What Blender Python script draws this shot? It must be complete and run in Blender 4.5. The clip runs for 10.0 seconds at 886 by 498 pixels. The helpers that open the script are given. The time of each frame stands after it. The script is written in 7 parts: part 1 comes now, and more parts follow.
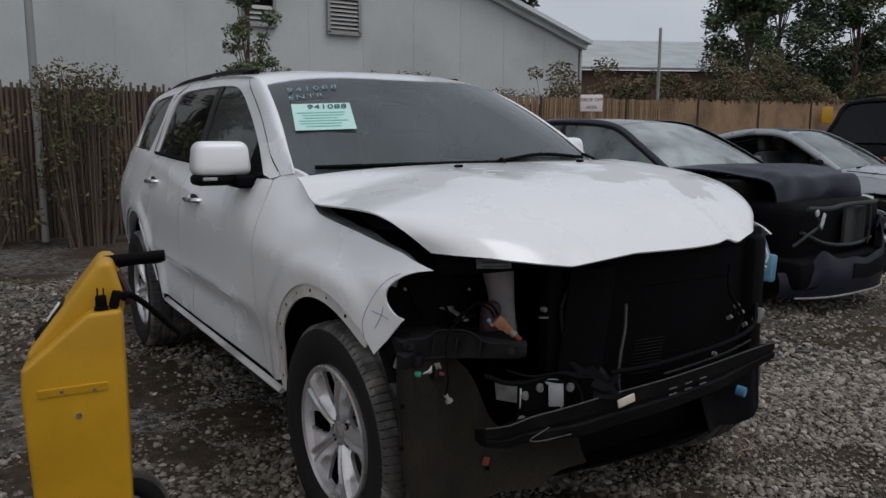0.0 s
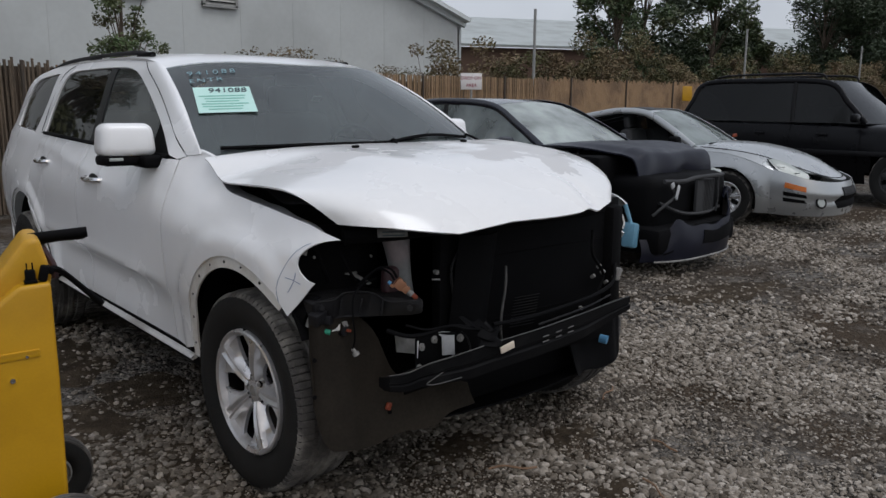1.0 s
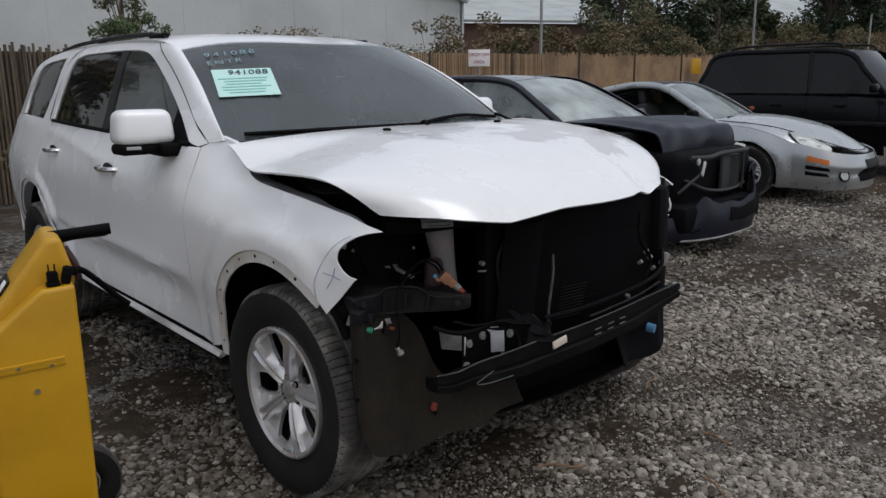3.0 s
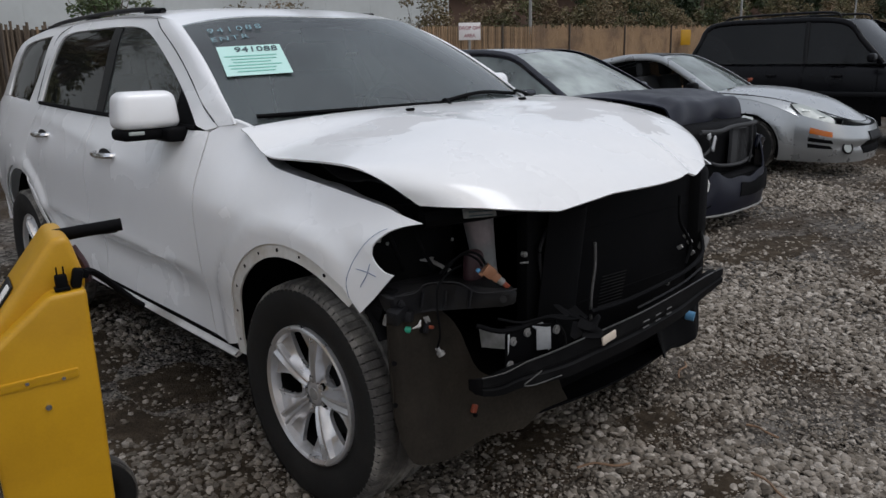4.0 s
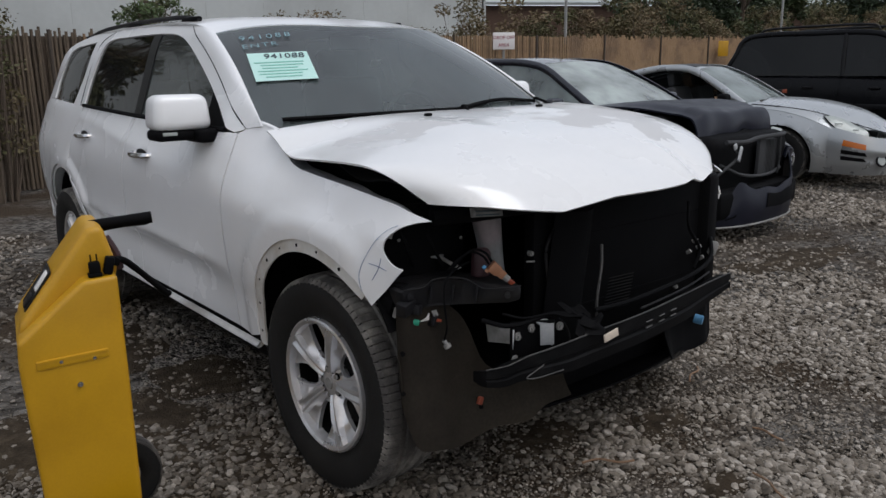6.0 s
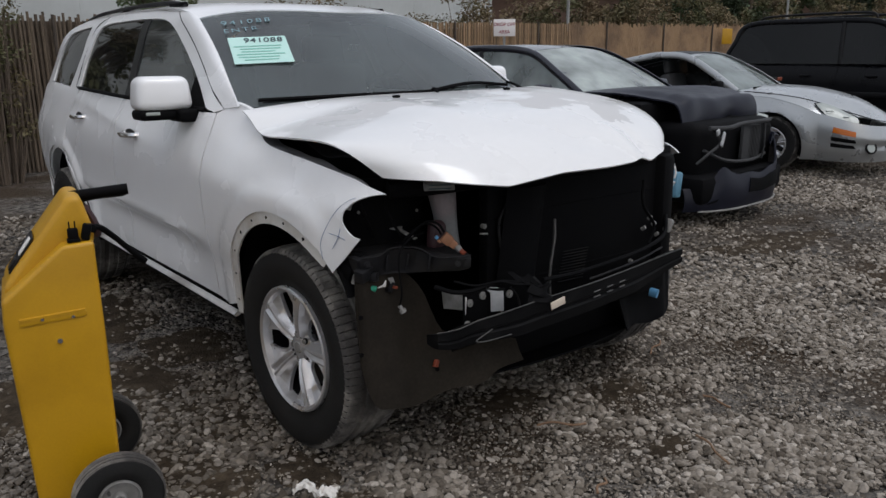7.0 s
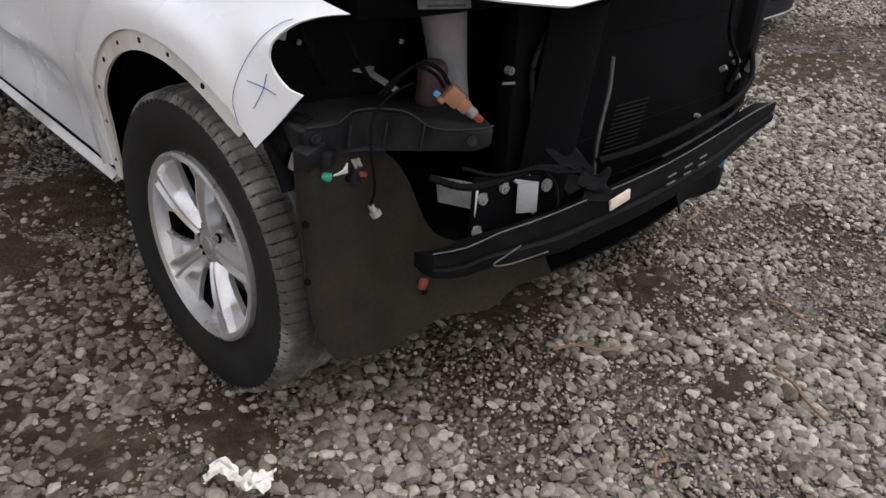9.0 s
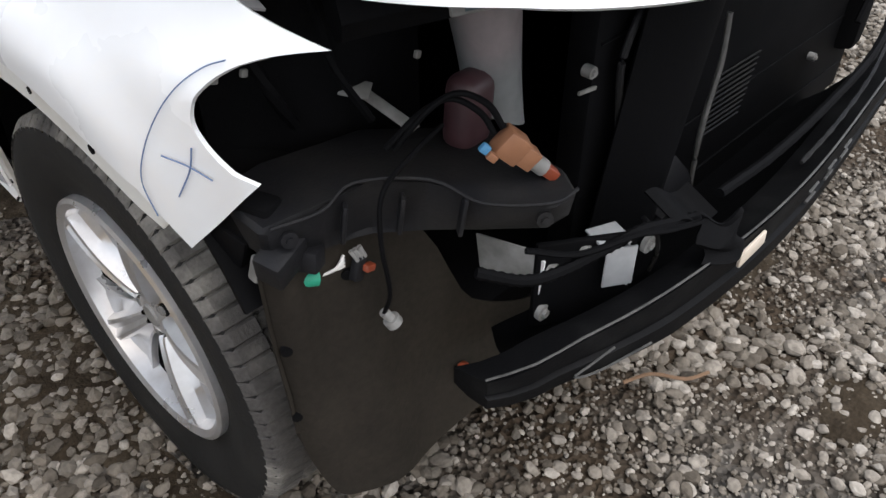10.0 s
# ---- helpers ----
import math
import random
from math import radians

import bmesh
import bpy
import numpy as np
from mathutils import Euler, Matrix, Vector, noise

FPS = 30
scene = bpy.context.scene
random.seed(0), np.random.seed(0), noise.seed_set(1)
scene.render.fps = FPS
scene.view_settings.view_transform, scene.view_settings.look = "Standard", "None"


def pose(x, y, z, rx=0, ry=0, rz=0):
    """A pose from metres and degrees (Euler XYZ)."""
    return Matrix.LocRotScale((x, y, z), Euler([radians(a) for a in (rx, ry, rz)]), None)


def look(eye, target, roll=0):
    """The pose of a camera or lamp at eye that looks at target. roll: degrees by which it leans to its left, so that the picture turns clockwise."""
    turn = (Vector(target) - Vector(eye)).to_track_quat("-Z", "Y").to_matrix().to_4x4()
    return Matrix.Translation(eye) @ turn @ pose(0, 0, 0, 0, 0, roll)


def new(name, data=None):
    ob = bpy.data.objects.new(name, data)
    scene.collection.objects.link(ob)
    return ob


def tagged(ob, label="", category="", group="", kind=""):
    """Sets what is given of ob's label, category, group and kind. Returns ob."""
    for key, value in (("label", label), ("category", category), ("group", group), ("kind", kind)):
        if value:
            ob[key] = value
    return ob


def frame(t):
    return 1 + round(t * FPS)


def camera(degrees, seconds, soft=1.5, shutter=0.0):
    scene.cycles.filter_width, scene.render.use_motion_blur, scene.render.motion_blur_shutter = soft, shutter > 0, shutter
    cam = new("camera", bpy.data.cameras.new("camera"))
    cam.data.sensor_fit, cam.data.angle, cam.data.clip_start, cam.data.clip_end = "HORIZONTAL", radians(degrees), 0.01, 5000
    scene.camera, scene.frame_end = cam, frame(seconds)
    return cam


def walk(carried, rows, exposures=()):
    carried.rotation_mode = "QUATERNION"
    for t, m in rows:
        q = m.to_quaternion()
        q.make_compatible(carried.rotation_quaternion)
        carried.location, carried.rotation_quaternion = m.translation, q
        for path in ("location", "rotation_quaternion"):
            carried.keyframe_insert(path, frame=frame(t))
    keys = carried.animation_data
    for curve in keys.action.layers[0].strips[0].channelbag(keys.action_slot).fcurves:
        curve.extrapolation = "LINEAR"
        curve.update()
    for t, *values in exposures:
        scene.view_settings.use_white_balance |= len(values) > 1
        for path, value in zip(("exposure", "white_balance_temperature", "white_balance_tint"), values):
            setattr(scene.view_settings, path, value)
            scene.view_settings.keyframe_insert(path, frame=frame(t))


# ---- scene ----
cam = camera(60.0, 10.0, soft=1.5, shutter=0.0)
PATH = [
    (0, (-1.960, -2.393, 1.439), (-0.901, -0.723, 1.139), 0.2),
    (0.5, (-2.146, -2.552, 1.474), (-0.924, -1.008, 1.122), -0.5),
    (1, (-2.202, -2.636, 1.473), (-0.907, -1.155, 1.113), 0.4),
    (1.5, (-2.217, -2.623, 1.487), (-0.923, -1.129, 1.181), 0.5),
    (2, (-2.201, -2.587, 1.489), (-0.896, -1.109, 1.156), -0.2),
    (2.5, (-2.194, -2.546, 1.476), (-0.909, -1.058, 1.107), -0.4),
    (4, (-2.185, -2.126, 1.488), (-0.882, -0.685, 1.010), -1.4),
    (4.5, (-2.193, -2.136, 1.463), (-0.891, -0.687, 1.009), -1.4),
    (5, (-2.202, -2.142, 1.466), (-0.922, -0.669, 1.028), -1.2),
    (5.5, (-2.201, -2.157, 1.464), (-0.922, -0.685, 1.022), -1.6),
    (6, (-2.207, -2.273, 1.480), (-0.969, -0.770, 1.026), -0.9),
    (7.5, (-2.139, -2.572, 1.428), (-0.951, -1.051, 0.902), -0.5),
    (8, (-1.888, -2.291, 1.355), (-0.765, -0.749, 0.753), 0.9),
    (8.5, (-1.737, -2.000, 1.326), (-0.558, -0.566, 0.582), 3.1),
    (9, (-1.615, -1.624, 1.342), (-0.406, -0.364, 0.367), 2.7),
    (9.5, (-1.389, -1.317, 1.308), (-0.185, -0.091, 0.284), 4.1),
    (10, (-1.196, -1.060, 1.364), (-0.122, 0.019, 0.066), -0.2),
]
walk(cam, [(t, look(eye, target, roll)) for t, eye, target, roll in PATH], exposures=[(0.0, 0.22, 6250, 11), (1.0, 0.46, 6250, 11), (6.5, 0.54, 6270, 11), (8.0, 0.54, 6420, 12), (8.5, 0.84, 6420, 12), (9.0, 1.32, 6430, 13), (10.0, 1.60, 6320, 10)])

# world: overcast daylight
world = bpy.data.worlds.new("overcast_sky")
scene.world = world
world.use_nodes = True
wn = world.node_tree.nodes
wl = world.node_tree.links
for n in list(wn):
    wn.remove(n)
w_out = wn.new("ShaderNodeOutputWorld")
w_bg = wn.new("ShaderNodeBackground")
w_sky = wn.new("ShaderNodeTexSky")
w_sky.sky_type = "NISHITA"
w_sky.sun_disc = False
w_sky.sun_elevation = radians(48)
w_sky.sun_rotation = radians(200)
w_sky.air_density = 1.6
w_sky.dust_density = 6.0
w_sky.ozone_density = 1.0
# a sheet of cloud greys the blue sky
w_mix = wn.new("ShaderNodeMix")
w_mix.data_type = "RGBA"
w_coord = wn.new("ShaderNodeTexCoord")
w_noise = wn.new("ShaderNodeTexNoise")
w_noise.inputs["Scale"].default_value = 3.0
w_noise.inputs["Detail"].default_value = 5.0
w_ramp = wn.new("ShaderNodeValToRGB")
w_ramp.color_ramp.elements[0].position = 0.3
w_ramp.color_ramp.elements[0].color = (5.35, 5.65, 6.2, 1)
w_ramp.color_ramp.elements[1].position = 0.75
w_ramp.color_ramp.elements[1].color = (7.9, 8.2, 8.8, 1)
w_mix.inputs[0].default_value = 0.8
wl.new(w_coord.outputs["Generated"], w_noise.inputs["Vector"])
wl.new(w_noise.outputs["Fac"], w_ramp.inputs["Fac"])
wl.new(w_sky.outputs["Color"], w_mix.inputs[6])
wl.new(w_ramp.outputs["Color"], w_mix.inputs[7])
wl.new(w_mix.outputs[2], w_bg.inputs["Color"])
w_bg.inputs["Strength"].default_value = 0.075
wl.new(w_bg.outputs["Background"], w_out.inputs["Surface"])

sun_data = bpy.data.lights.new("sun", "SUN")
sun_data.energy = 0.7
sun_data.angle = radians(30)
sun_data.color = (1.0, 0.98, 0.96)
sun = new("sun", sun_data)
sun.matrix_world = look((6, -9, 22), (0, 0, 0))


# ---- materials ----
def node_mat(name):
    m = bpy.data.materials.new(name)
    m.use_nodes = True
    t = m.node_tree
    b = t.nodes["Principled BSDF"]
    return m, t, b


def mat(name, color, rough=0.6, metal=0.0, vary=0.12, scale=6.0, fine=60.0, bump=0.0, bump_scale=80.0, coat=0.0, spec=0.5,
        alt=None, alt_scale=1.5, alt_lo=0.45, alt_hi=0.65, random_tone=0.0):
    """A surface with variation at two scales: broad stains and fine grain."""
    m, t, b = node_mat(name)
    N, L = t.nodes, t.links
    co = N.new("ShaderNodeTexCoord")
    n1 = N.new("ShaderNodeTexNoise")
    n1.inputs["Scale"].default_value = scale
    n1.inputs["Detail"].default_value = 6.0
    n2 = N.new("ShaderNodeTexNoise")
    n2.inputs["Scale"].default_value = fine
    n2.inputs["Detail"].default_value = 3.0
    L.new(co.outputs["Object"], n1.inputs["Vector"])
    L.new(co.outputs["Object"], n2.inputs["Vector"])
    add = N.new("ShaderNodeMath")
    add.operation = "ADD"
    L.new(n1.outputs["Fac"], add.inputs[0])
    L.new(n2.outputs["Fac"], add.inputs[1])
    last = add.outputs[0]
    if random_tone:
        oi = N.new("ShaderNodeObjectInfo")
        mul = N.new("ShaderNodeMath")
        mul.operation = "MULTIPLY_ADD"
        mul.inputs[1].default_value = random_tone * 4
        L.new(oi.outputs["Random"], mul.inputs[0])
        L.new(last, mul.inputs[2])
        sub = N.new("ShaderNodeMath")
        sub.operation = "SUBTRACT"
        sub.inputs[1].default_value = random_tone * 2
        L.new(mul.outputs[0], sub.inputs[0])
        last = sub.outputs[0]
    mr = N.new("ShaderNodeMapRange")
    mr.inputs["From Min"].default_value = 0.6
    mr.inputs["From Max"].default_value = 1.4
    mr.inputs["To Min"].default_value = 1.0 - vary
    mr.inputs["To Max"].default_value = 1.0 + vary
    L.new(last, mr.inputs["Value"])
    base = N.new("ShaderNodeRGB")
    base.outputs[0].default_value = (*color, 1)
    src = base.outputs[0]
    if alt:
        n3 = N.new("ShaderNodeTexNoise")
        n3.inputs["Scale"].default_value = alt_scale
        n3.inputs["Detail"].default_value = 8.0
        L.new(co.outputs["Object"], n3.inputs["Vector"])
        r3 = N.new("ShaderNodeMapRange")
        r3.inputs["From Min"].default_value = alt_lo
        r3.inputs["From Max"].default_value = alt_hi
        L.new(n3.outputs["Fac"], r3.inputs["Value"])
        mx = N.new("ShaderNodeMix")
        mx.data_type = "RGBA"
        L.new(r3.outputs[0], mx.inputs[0])
        L.new(src, mx.inputs[6])
        mx.inputs[7].default_value = (*alt, 1)
        src = mx.outputs[2]
    vm = N.new("ShaderNodeVectorMath")
    vm.operation = "SCALE"
    L.new(src, vm.inputs[0])
    L.new(mr.outputs[0], vm.inputs["Scale"])
    L.new(vm.outputs[0], b.inputs["Base Color"])
    rr = N.new("ShaderNodeMapRange")
    rr.inputs["To Min"].default_value = max(0.02, rough - 0.12)
    rr.inputs["To Max"].default_value = min(1.0, rough + 0.12)
    L.new(n1.outputs["Fac"], rr.inputs["Value"])
    L.new(rr.outputs[0], b.inputs["Roughness"])
    b.inputs["Metallic"].default_value = metal
    b.inputs["Specular IOR Level"].default_value = spec
    b.inputs["Coat Weight"].default_value = coat
    b.inputs["Coat Roughness"].default_value = 0.06
    if bump:
        n4 = N.new("ShaderNodeTexNoise")
        n4.inputs["Scale"].default_value = bump_scale
        n4.inputs["Detail"].default_value = 6.0
        L.new(co.outputs["Object"], n4.inputs["Vector"])
        bp = N.new("ShaderNodeBump")
        bp.inputs["Strength"].default_value = bump
        bp.inputs["Distance"].default_value = 0.01
        L.new(n4.outputs["Fac"], bp.inputs["Height"])
        L.new(bp.outputs["Normal"], b.inputs["Normal"])
    return m


def glass_mat(name, tint, rough=0.02, haze=0.0, haze_color=(0.5, 0.55, 0.54), ior=1.52):
    """Thin clear pane: colour stands for the tint, haze for reflected sky painted in."""
    m, t, b = node_mat(name)
    N, L = t.nodes, t.links
    out = N["Material Output"]
    tr = N.new("ShaderNodeBsdfTransparent")
    tr.inputs["Color"].default_value = (*tint, 1)
    gl = N.new("ShaderNodeBsdfGlossy")
    gl.inputs["Roughness"].default_value = rough
    fr = N.new("ShaderNodeFresnel")
    fr.inputs["IOR"].default_value = ior
    mix = N.new("ShaderNodeMixShader")
    L.new(fr.outputs[0], mix.inputs[0])
    L.new(tr.outputs[0], mix.inputs[1])
    L.new(gl.outputs[0], mix.inputs[2])
    last = mix.outputs[0]
    if haze:
        df = N.new("ShaderNodeBsdfDiffuse")
        df.inputs["Color"].default_value = (*haze_color, 1)
        co = N.new("ShaderNodeTexCoord")
        no = N.new("ShaderNodeTexNoise")
        no.inputs["Scale"].default_value = 2.2
        no.inputs["Detail"].default_value = 6.0
        L.new(co.outputs["Object"], no.inputs["Vector"])
        mr = N.new("ShaderNodeMapRange")
        mr.inputs["From Min"].default_value = 0.3
        mr.inputs["From Max"].default_value = 0.7
        mr.inputs["To Min"].default_value = haze * 0.4
        mr.inputs["To Max"].default_value = haze * 1.6
        L.new(no.outputs["Fac"], mr.inputs["Value"])
        m2 = N.new("ShaderNodeMixShader")
        L.new(mr.outputs[0], m2.inputs[0])
        L.new(last, m2.inputs[1])
        L.new(df.outputs[0], m2.inputs[2])
        last = m2.outputs[0]
    N.remove(b)
    L.new(last, out.inputs["Surface"])
    return m


M_WHITE = mat("white_paint", (0.82, 0.825, 0.83), 0.26, vary=0.012, scale=2.0, fine=40, coat=0.6, alt=(0.79, 0.79, 0.79), alt_scale=2.5, alt_lo=0.52, alt_hi=0.75)


def hood_mat():
    """White paint with dull patches where the clear coat has peeled."""
    m = mat("white_hood_paint", (0.78, 0.78, 0.775), 0.28, vary=0.02, scale=2.0, fine=40, coat=0.6)
    t = m.node_tree
    N, L = t.nodes, t.links
    b = N["Principled BSDF"]
    co = N.new("ShaderNodeTexCoord")
    no = N.new("ShaderNodeTexNoise")
    no.inputs["Scale"].default_value = 5.5
    no.inputs["Detail"].default_value = 7.0
    L.new(co.outputs["Object"], no.inputs["Vector"])
    half = N.new("ShaderNodeMath")
    half.operation = "MULTIPLY_ADD"
    half.inputs[1].default_value = 1.0
    half.inputs[2].default_value = 0.0
    L.new(no.outputs["Fac"], half.inputs[0])
    total = half.outputs[0]
    for centre, size, push in (((0.36, -0.16), (0.52, 0.44), 0.42), ((-0.46, 0.0), (0.42, 0.24), 0.30)):
        mp = N.new("ShaderNodeMapping")
        mp.vector_type = "POINT"
        mp.inputs["Location"].default_value = (-centre[0] / size[0], -centre[1] / size[1], 0)
        mp.inputs["Scale"].default_value = (1 / size[0], 1 / size[1], 0)
        L.new(co.outputs["Object"], mp.inputs["Vector"])
        gr = N.new("ShaderNodeTexGradient")
        gr.gradient_type = "SPHERICAL"
        L.new(mp.outputs[0], gr.inputs["Vector"])
        ma = N.new("ShaderNodeMath")
        ma.operation = "MULTIPLY_ADD"
        ma.inputs[1].default_value = push
        L.new(gr.outputs["Fac"], ma.inputs[0])
        L.new(total, ma.inputs[2])
        total = ma.outputs[0]
    mr = N.new("ShaderNodeMapRange")
    mr.inputs["From Min"].default_value = 0.685
    mr.inputs["From Max"].default_value = 0.695
    L.new(total, mr.inputs["Value"])
    mx = N.new("ShaderNodeMix")
    mx.data_type = "RGBA"
    old = b.inputs["Base Color"].links[0].from_socket
    L.new(mr.outputs[0], mx.inputs[0])
    L.new(old, mx.inputs[6])
    mx.inputs[7].default_value = (0.56, 0.56, 0.562, 1)
    L.new(mx.outputs[2], b.inputs["Base Color"])
    inv = N.new("ShaderNodeMath")
    inv.operation = "MULTIPLY_ADD"
    inv.inputs[1].default_value = -0.55
    inv.inputs[2].default_value = 0.6
    L.new(mr.outputs[0], inv.inputs[0])
    L.new(inv.outputs[0], b.inputs["Coat Weight"])
    # the bare base coat is dull
    dull = N.new("ShaderNodeMath")
    dull.operation = "MULTIPLY_ADD"
    dull.inputs[1].default_value = 0.5
    L.new(mr.outputs[0], dull.inputs[0])
    L.new(b.inputs["Roughness"].links[0].from_socket, dull.inputs[2])
    L.new(dull.outputs[0], b.inputs["Roughness"])
    sp = N.new("ShaderNodeMath")
    sp.operation = "MULTIPLY_ADD"
    sp.inputs[1].default_value = -0.42
    sp.inputs[2].default_value = 0.5
    L.new(mr.outputs[0], sp.inputs[0])
    L.new(sp.outputs[0], b.inputs["Specular IOR Level"])
    return m


M_HOOD = hood_mat()
M_LIP = mat("primed_arch_metal", (0.62, 0.61, 0.58), 0.55, vary=0.08, scale=12, alt=(0.48, 0.45, 0.40), alt_scale=8)
M_SILL = mat("grimy_sill_paint", (0.62, 0.61, 0.59), 0.35, vary=0.15, scale=4, alt=(0.25, 0.22, 0.19), alt_scale=2.2, alt_lo=0.48, alt_hi=0.72)
# near-zero: black plastic, and engine-bay shade put into the colour
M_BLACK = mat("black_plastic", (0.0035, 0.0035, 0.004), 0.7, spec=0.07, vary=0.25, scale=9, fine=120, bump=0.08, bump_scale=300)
M_GLOSSBLACK = mat("black_gloss_plastic", (0.006, 0.006, 0.007), 0.35, spec=0.2, vary=0.2)
M_GREYPL = mat("dark_grey_plastic", (0.011, 0.011, 0.0125), 0.55, spec=0.16, vary=0.25, scale=10, fine=150, bump=0.1, bump_scale=260, alt=(0.021, 0.020, 0.019), alt_scale=7)
M_LINER = mat("dusty_liner_plastic", (0.018, 0.0152, 0.0122), 0.85, spec=0.10, vary=0.25, scale=5, fine=90, bump=0.15, bump_scale=200, alt=(0.034, 0.0285, 0.022), alt_scale=3.0, alt_lo=0.4, alt_hi=0.7)
M_SOIL = mat("bare_brown_soil", (0.036, 0.027, 0.018), 0.95, spec=0.1, vary=0.45, scale=9, fine=120, bump=0.9, bump_scale=70, alt=(0.066, 0.051, 0.035), alt_scale=14)
M_BEAM = mat("black_painted_steel", (0.0035, 0.0035, 0.004), 0.6, spec=0.10, vary=0.3, scale=9, fine=120, bump=0.08, bump_scale=200, alt=(0.010, 0.010, 0.010), alt_scale=9, alt_lo=0.55, alt_hi=0.75)
M_TYRE = mat("tyre_rubber", (0.010, 0.0098, 0.0095), 0.75, spec=0.3, vary=0.3, scale=8, fine=120, bump=0.2, bump_scale=180, alt=(0.016, 0.015, 0.0135), alt_scale=6, alt_lo=0.5, alt_hi=0.75)
M_TREAD = mat("dusty_tread_rubber", (0.050, 0.046, 0.043), 0.9, vary=0.35, scale=25, fine=160, bump=0.3, bump_scale=160, alt=(0.24, 0.225, 0.20), alt_scale=6, alt_lo=0.44, alt_hi=0.68)
M_ALLOY = mat("silver_alloy", (0.60, 0.60, 0.61), 0.30, metal=0.70, vary=0.08, scale=10, coat=0.3, alt=(0.42, 0.40, 0.38), alt_scale=9, alt_lo=0.55, alt_hi=0.8)
M_STEEL = mat("dark_steel", (0.10, 0.095, 0.09), 0.5, metal=0.6, vary=0.3, scale=20, alt=(0.10, 0.05, 0.03), alt_scale=12)
M_CHROME = mat("chrome", (0.75, 0.75, 0.76), 0.12, metal=1.0, vary=0.04)
M_EDGE = mat("rubbed_grey_edge", (0.085, 0.083, 0.080), 0.5, metal=0.2, vary=0.3, scale=30, alt=(0.03, 0.03, 0.03), alt_scale=14, alt_lo=0.5, alt_hi=0.7)
M_RAIL = mat("dusty_grey_rail", (0.23, 0.23, 0.235), 0.6, vary=0.25, scale=9, alt=(0.09, 0.09, 0.09), alt_scale=7, alt_lo=0.5, alt_hi=0.7)
M_DULL = mat("dull_grey_parts", (0.25, 0.245, 0.235), 0.6, metal=0.1, vary=0.25, scale=18, alt=(0.15, 0.145, 0.135), alt_scale=14)
M_GREY = mat("galvanised_grey", (0.42, 0.43, 0.44), 0.5, metal=0.3, vary=0.15, scale=18)
M_WHITEPL = mat("white_plastic", (0.72, 0.71, 0.69), 0.5, vary=0.08)
M_DUCT = mat("cloudy_plastic_neck", (0.15, 0.155, 0.155), 0.5, vary=0.15, scale=8, alt=(0.20, 0.17, 0.17), alt_scale=5)
M_RED = mat("dull_red_plastic", (0.040, 0.016, 0.019), 0.5, vary=0.2)
M_ORANGE = mat("orange_plastic", (0.27, 0.125, 0.065), 0.5, vary=0.12)
M_REDCLIP = mat("red_clip_plastic", (0.22, 0.045, 0.019), 0.5, vary=0.1)
M_GREEN = mat("green_connector_plastic", (0.02, 0.28, 0.17), 0.45, vary=0.1)
M_TAG = mat("cream_paper_tag", (0.60, 0.52, 0.43), 0.7, vary=0.08, scale=30)
M_BOTTLE = mat("pale_blue_plastic", (0.11, 0.25, 0.35), 0.4, vary=0.15, scale=20)
M_BLUEPL = mat("blue_plastic", (0.08, 0.24, 0.42), 0.45, vary=0.12)
M_INK = mat("blue_ink", (0.10, 0.16, 0.30), 0.6, vary=0.1)
M_DARK = mat("dark_interior", (0.03, 0.031, 0.033), 0.8, vary=0.2)
M_SEAT = mat("grey_seat_cloth", (0.09, 0.088, 0.085), 0.9, vary=0.2, fine=200)
# haze puts reflected sky into the panes as diffuse colour
M_GLASS_WS = glass_mat("windshield_glass", (0.46, 0.52, 0.51), haze=0.13, haze_color=(0.34, 0.40, 0.40), ior=1.9)
M_GLASS_TINT = glass_mat("tinted_side_glass", (0.05, 0.05, 0.05), haze=0.01, ior=1.8)
M_GLASS_F = glass_mat("front_door_glass", (0.30, 0.33, 0.33), haze=0.10, ior=1.8)
M_GLASS_CAR = glass_mat("car_glass", (0.45, 0.50, 0.50), haze=0.28, haze_color=(0.50, 0.57, 0.56))
M_PAPER = mat("pale_green_label_paper", (0.50, 0.74, 0.68), 0.7, vary=0.04)
M_PRINT = mat("dark_print", (0.06, 0.09, 0.10), 0.7)
M_PRINTG = mat("green_print", (0.22, 0.50, 0.42), 0.7)
M_CHALK = mat("pale_blue_window_marker", (0.20, 0.33, 0.37), 0.8)
M_YELLOW = mat("yellow_moulded_plastic", (0.50, 0.268, 0.004), 0.42, vary=0.06, scale=5, fine=120, bump=0.05, bump_scale=220, alt=(0.42, 0.220, 0.003), alt_scale=4)
# bright haze stands for the sky reflected in the saloon's screen
M_GLASS_PALE = glass_mat("bright_car_glass", (0.55, 0.60, 0.60), haze=0.36, haze_color=(0.68, 0.75, 0.73))
M_GLASS_VAN = glass_mat("black_car_glass", (0.03, 0.03, 0.03), haze=0.006, ior=1.38)
M_NAVY = mat("dark_navy_paint", (0.006, 0.007, 0.014), 0.22, vary=0.15, coat=0.4, spec=0.4, alt=(0.012, 0.013, 0.022), alt_scale=4)
M_NAVY_DULL = mat("scuffed_navy_panel", (0.007, 0.008, 0.016), 0.42, vary=0.2, coat=0.05, spec=0.22, alt=(0.014, 0.015, 0.024), alt_scale=4)
M_SILVER = mat("silver_car_paint", (0.40, 0.415, 0.42), 0.30, metal=0.55, vary=0.04, coat=0.5)
M_VAN = mat("black_car_paint", (0.003, 0.003, 0.004), 0.30, vary=0.2, coat=0.03, spec=0.15)
M_AMBER = mat("amber_lens", (0.52, 0.13, 0.008), 0.2, vary=0.1)
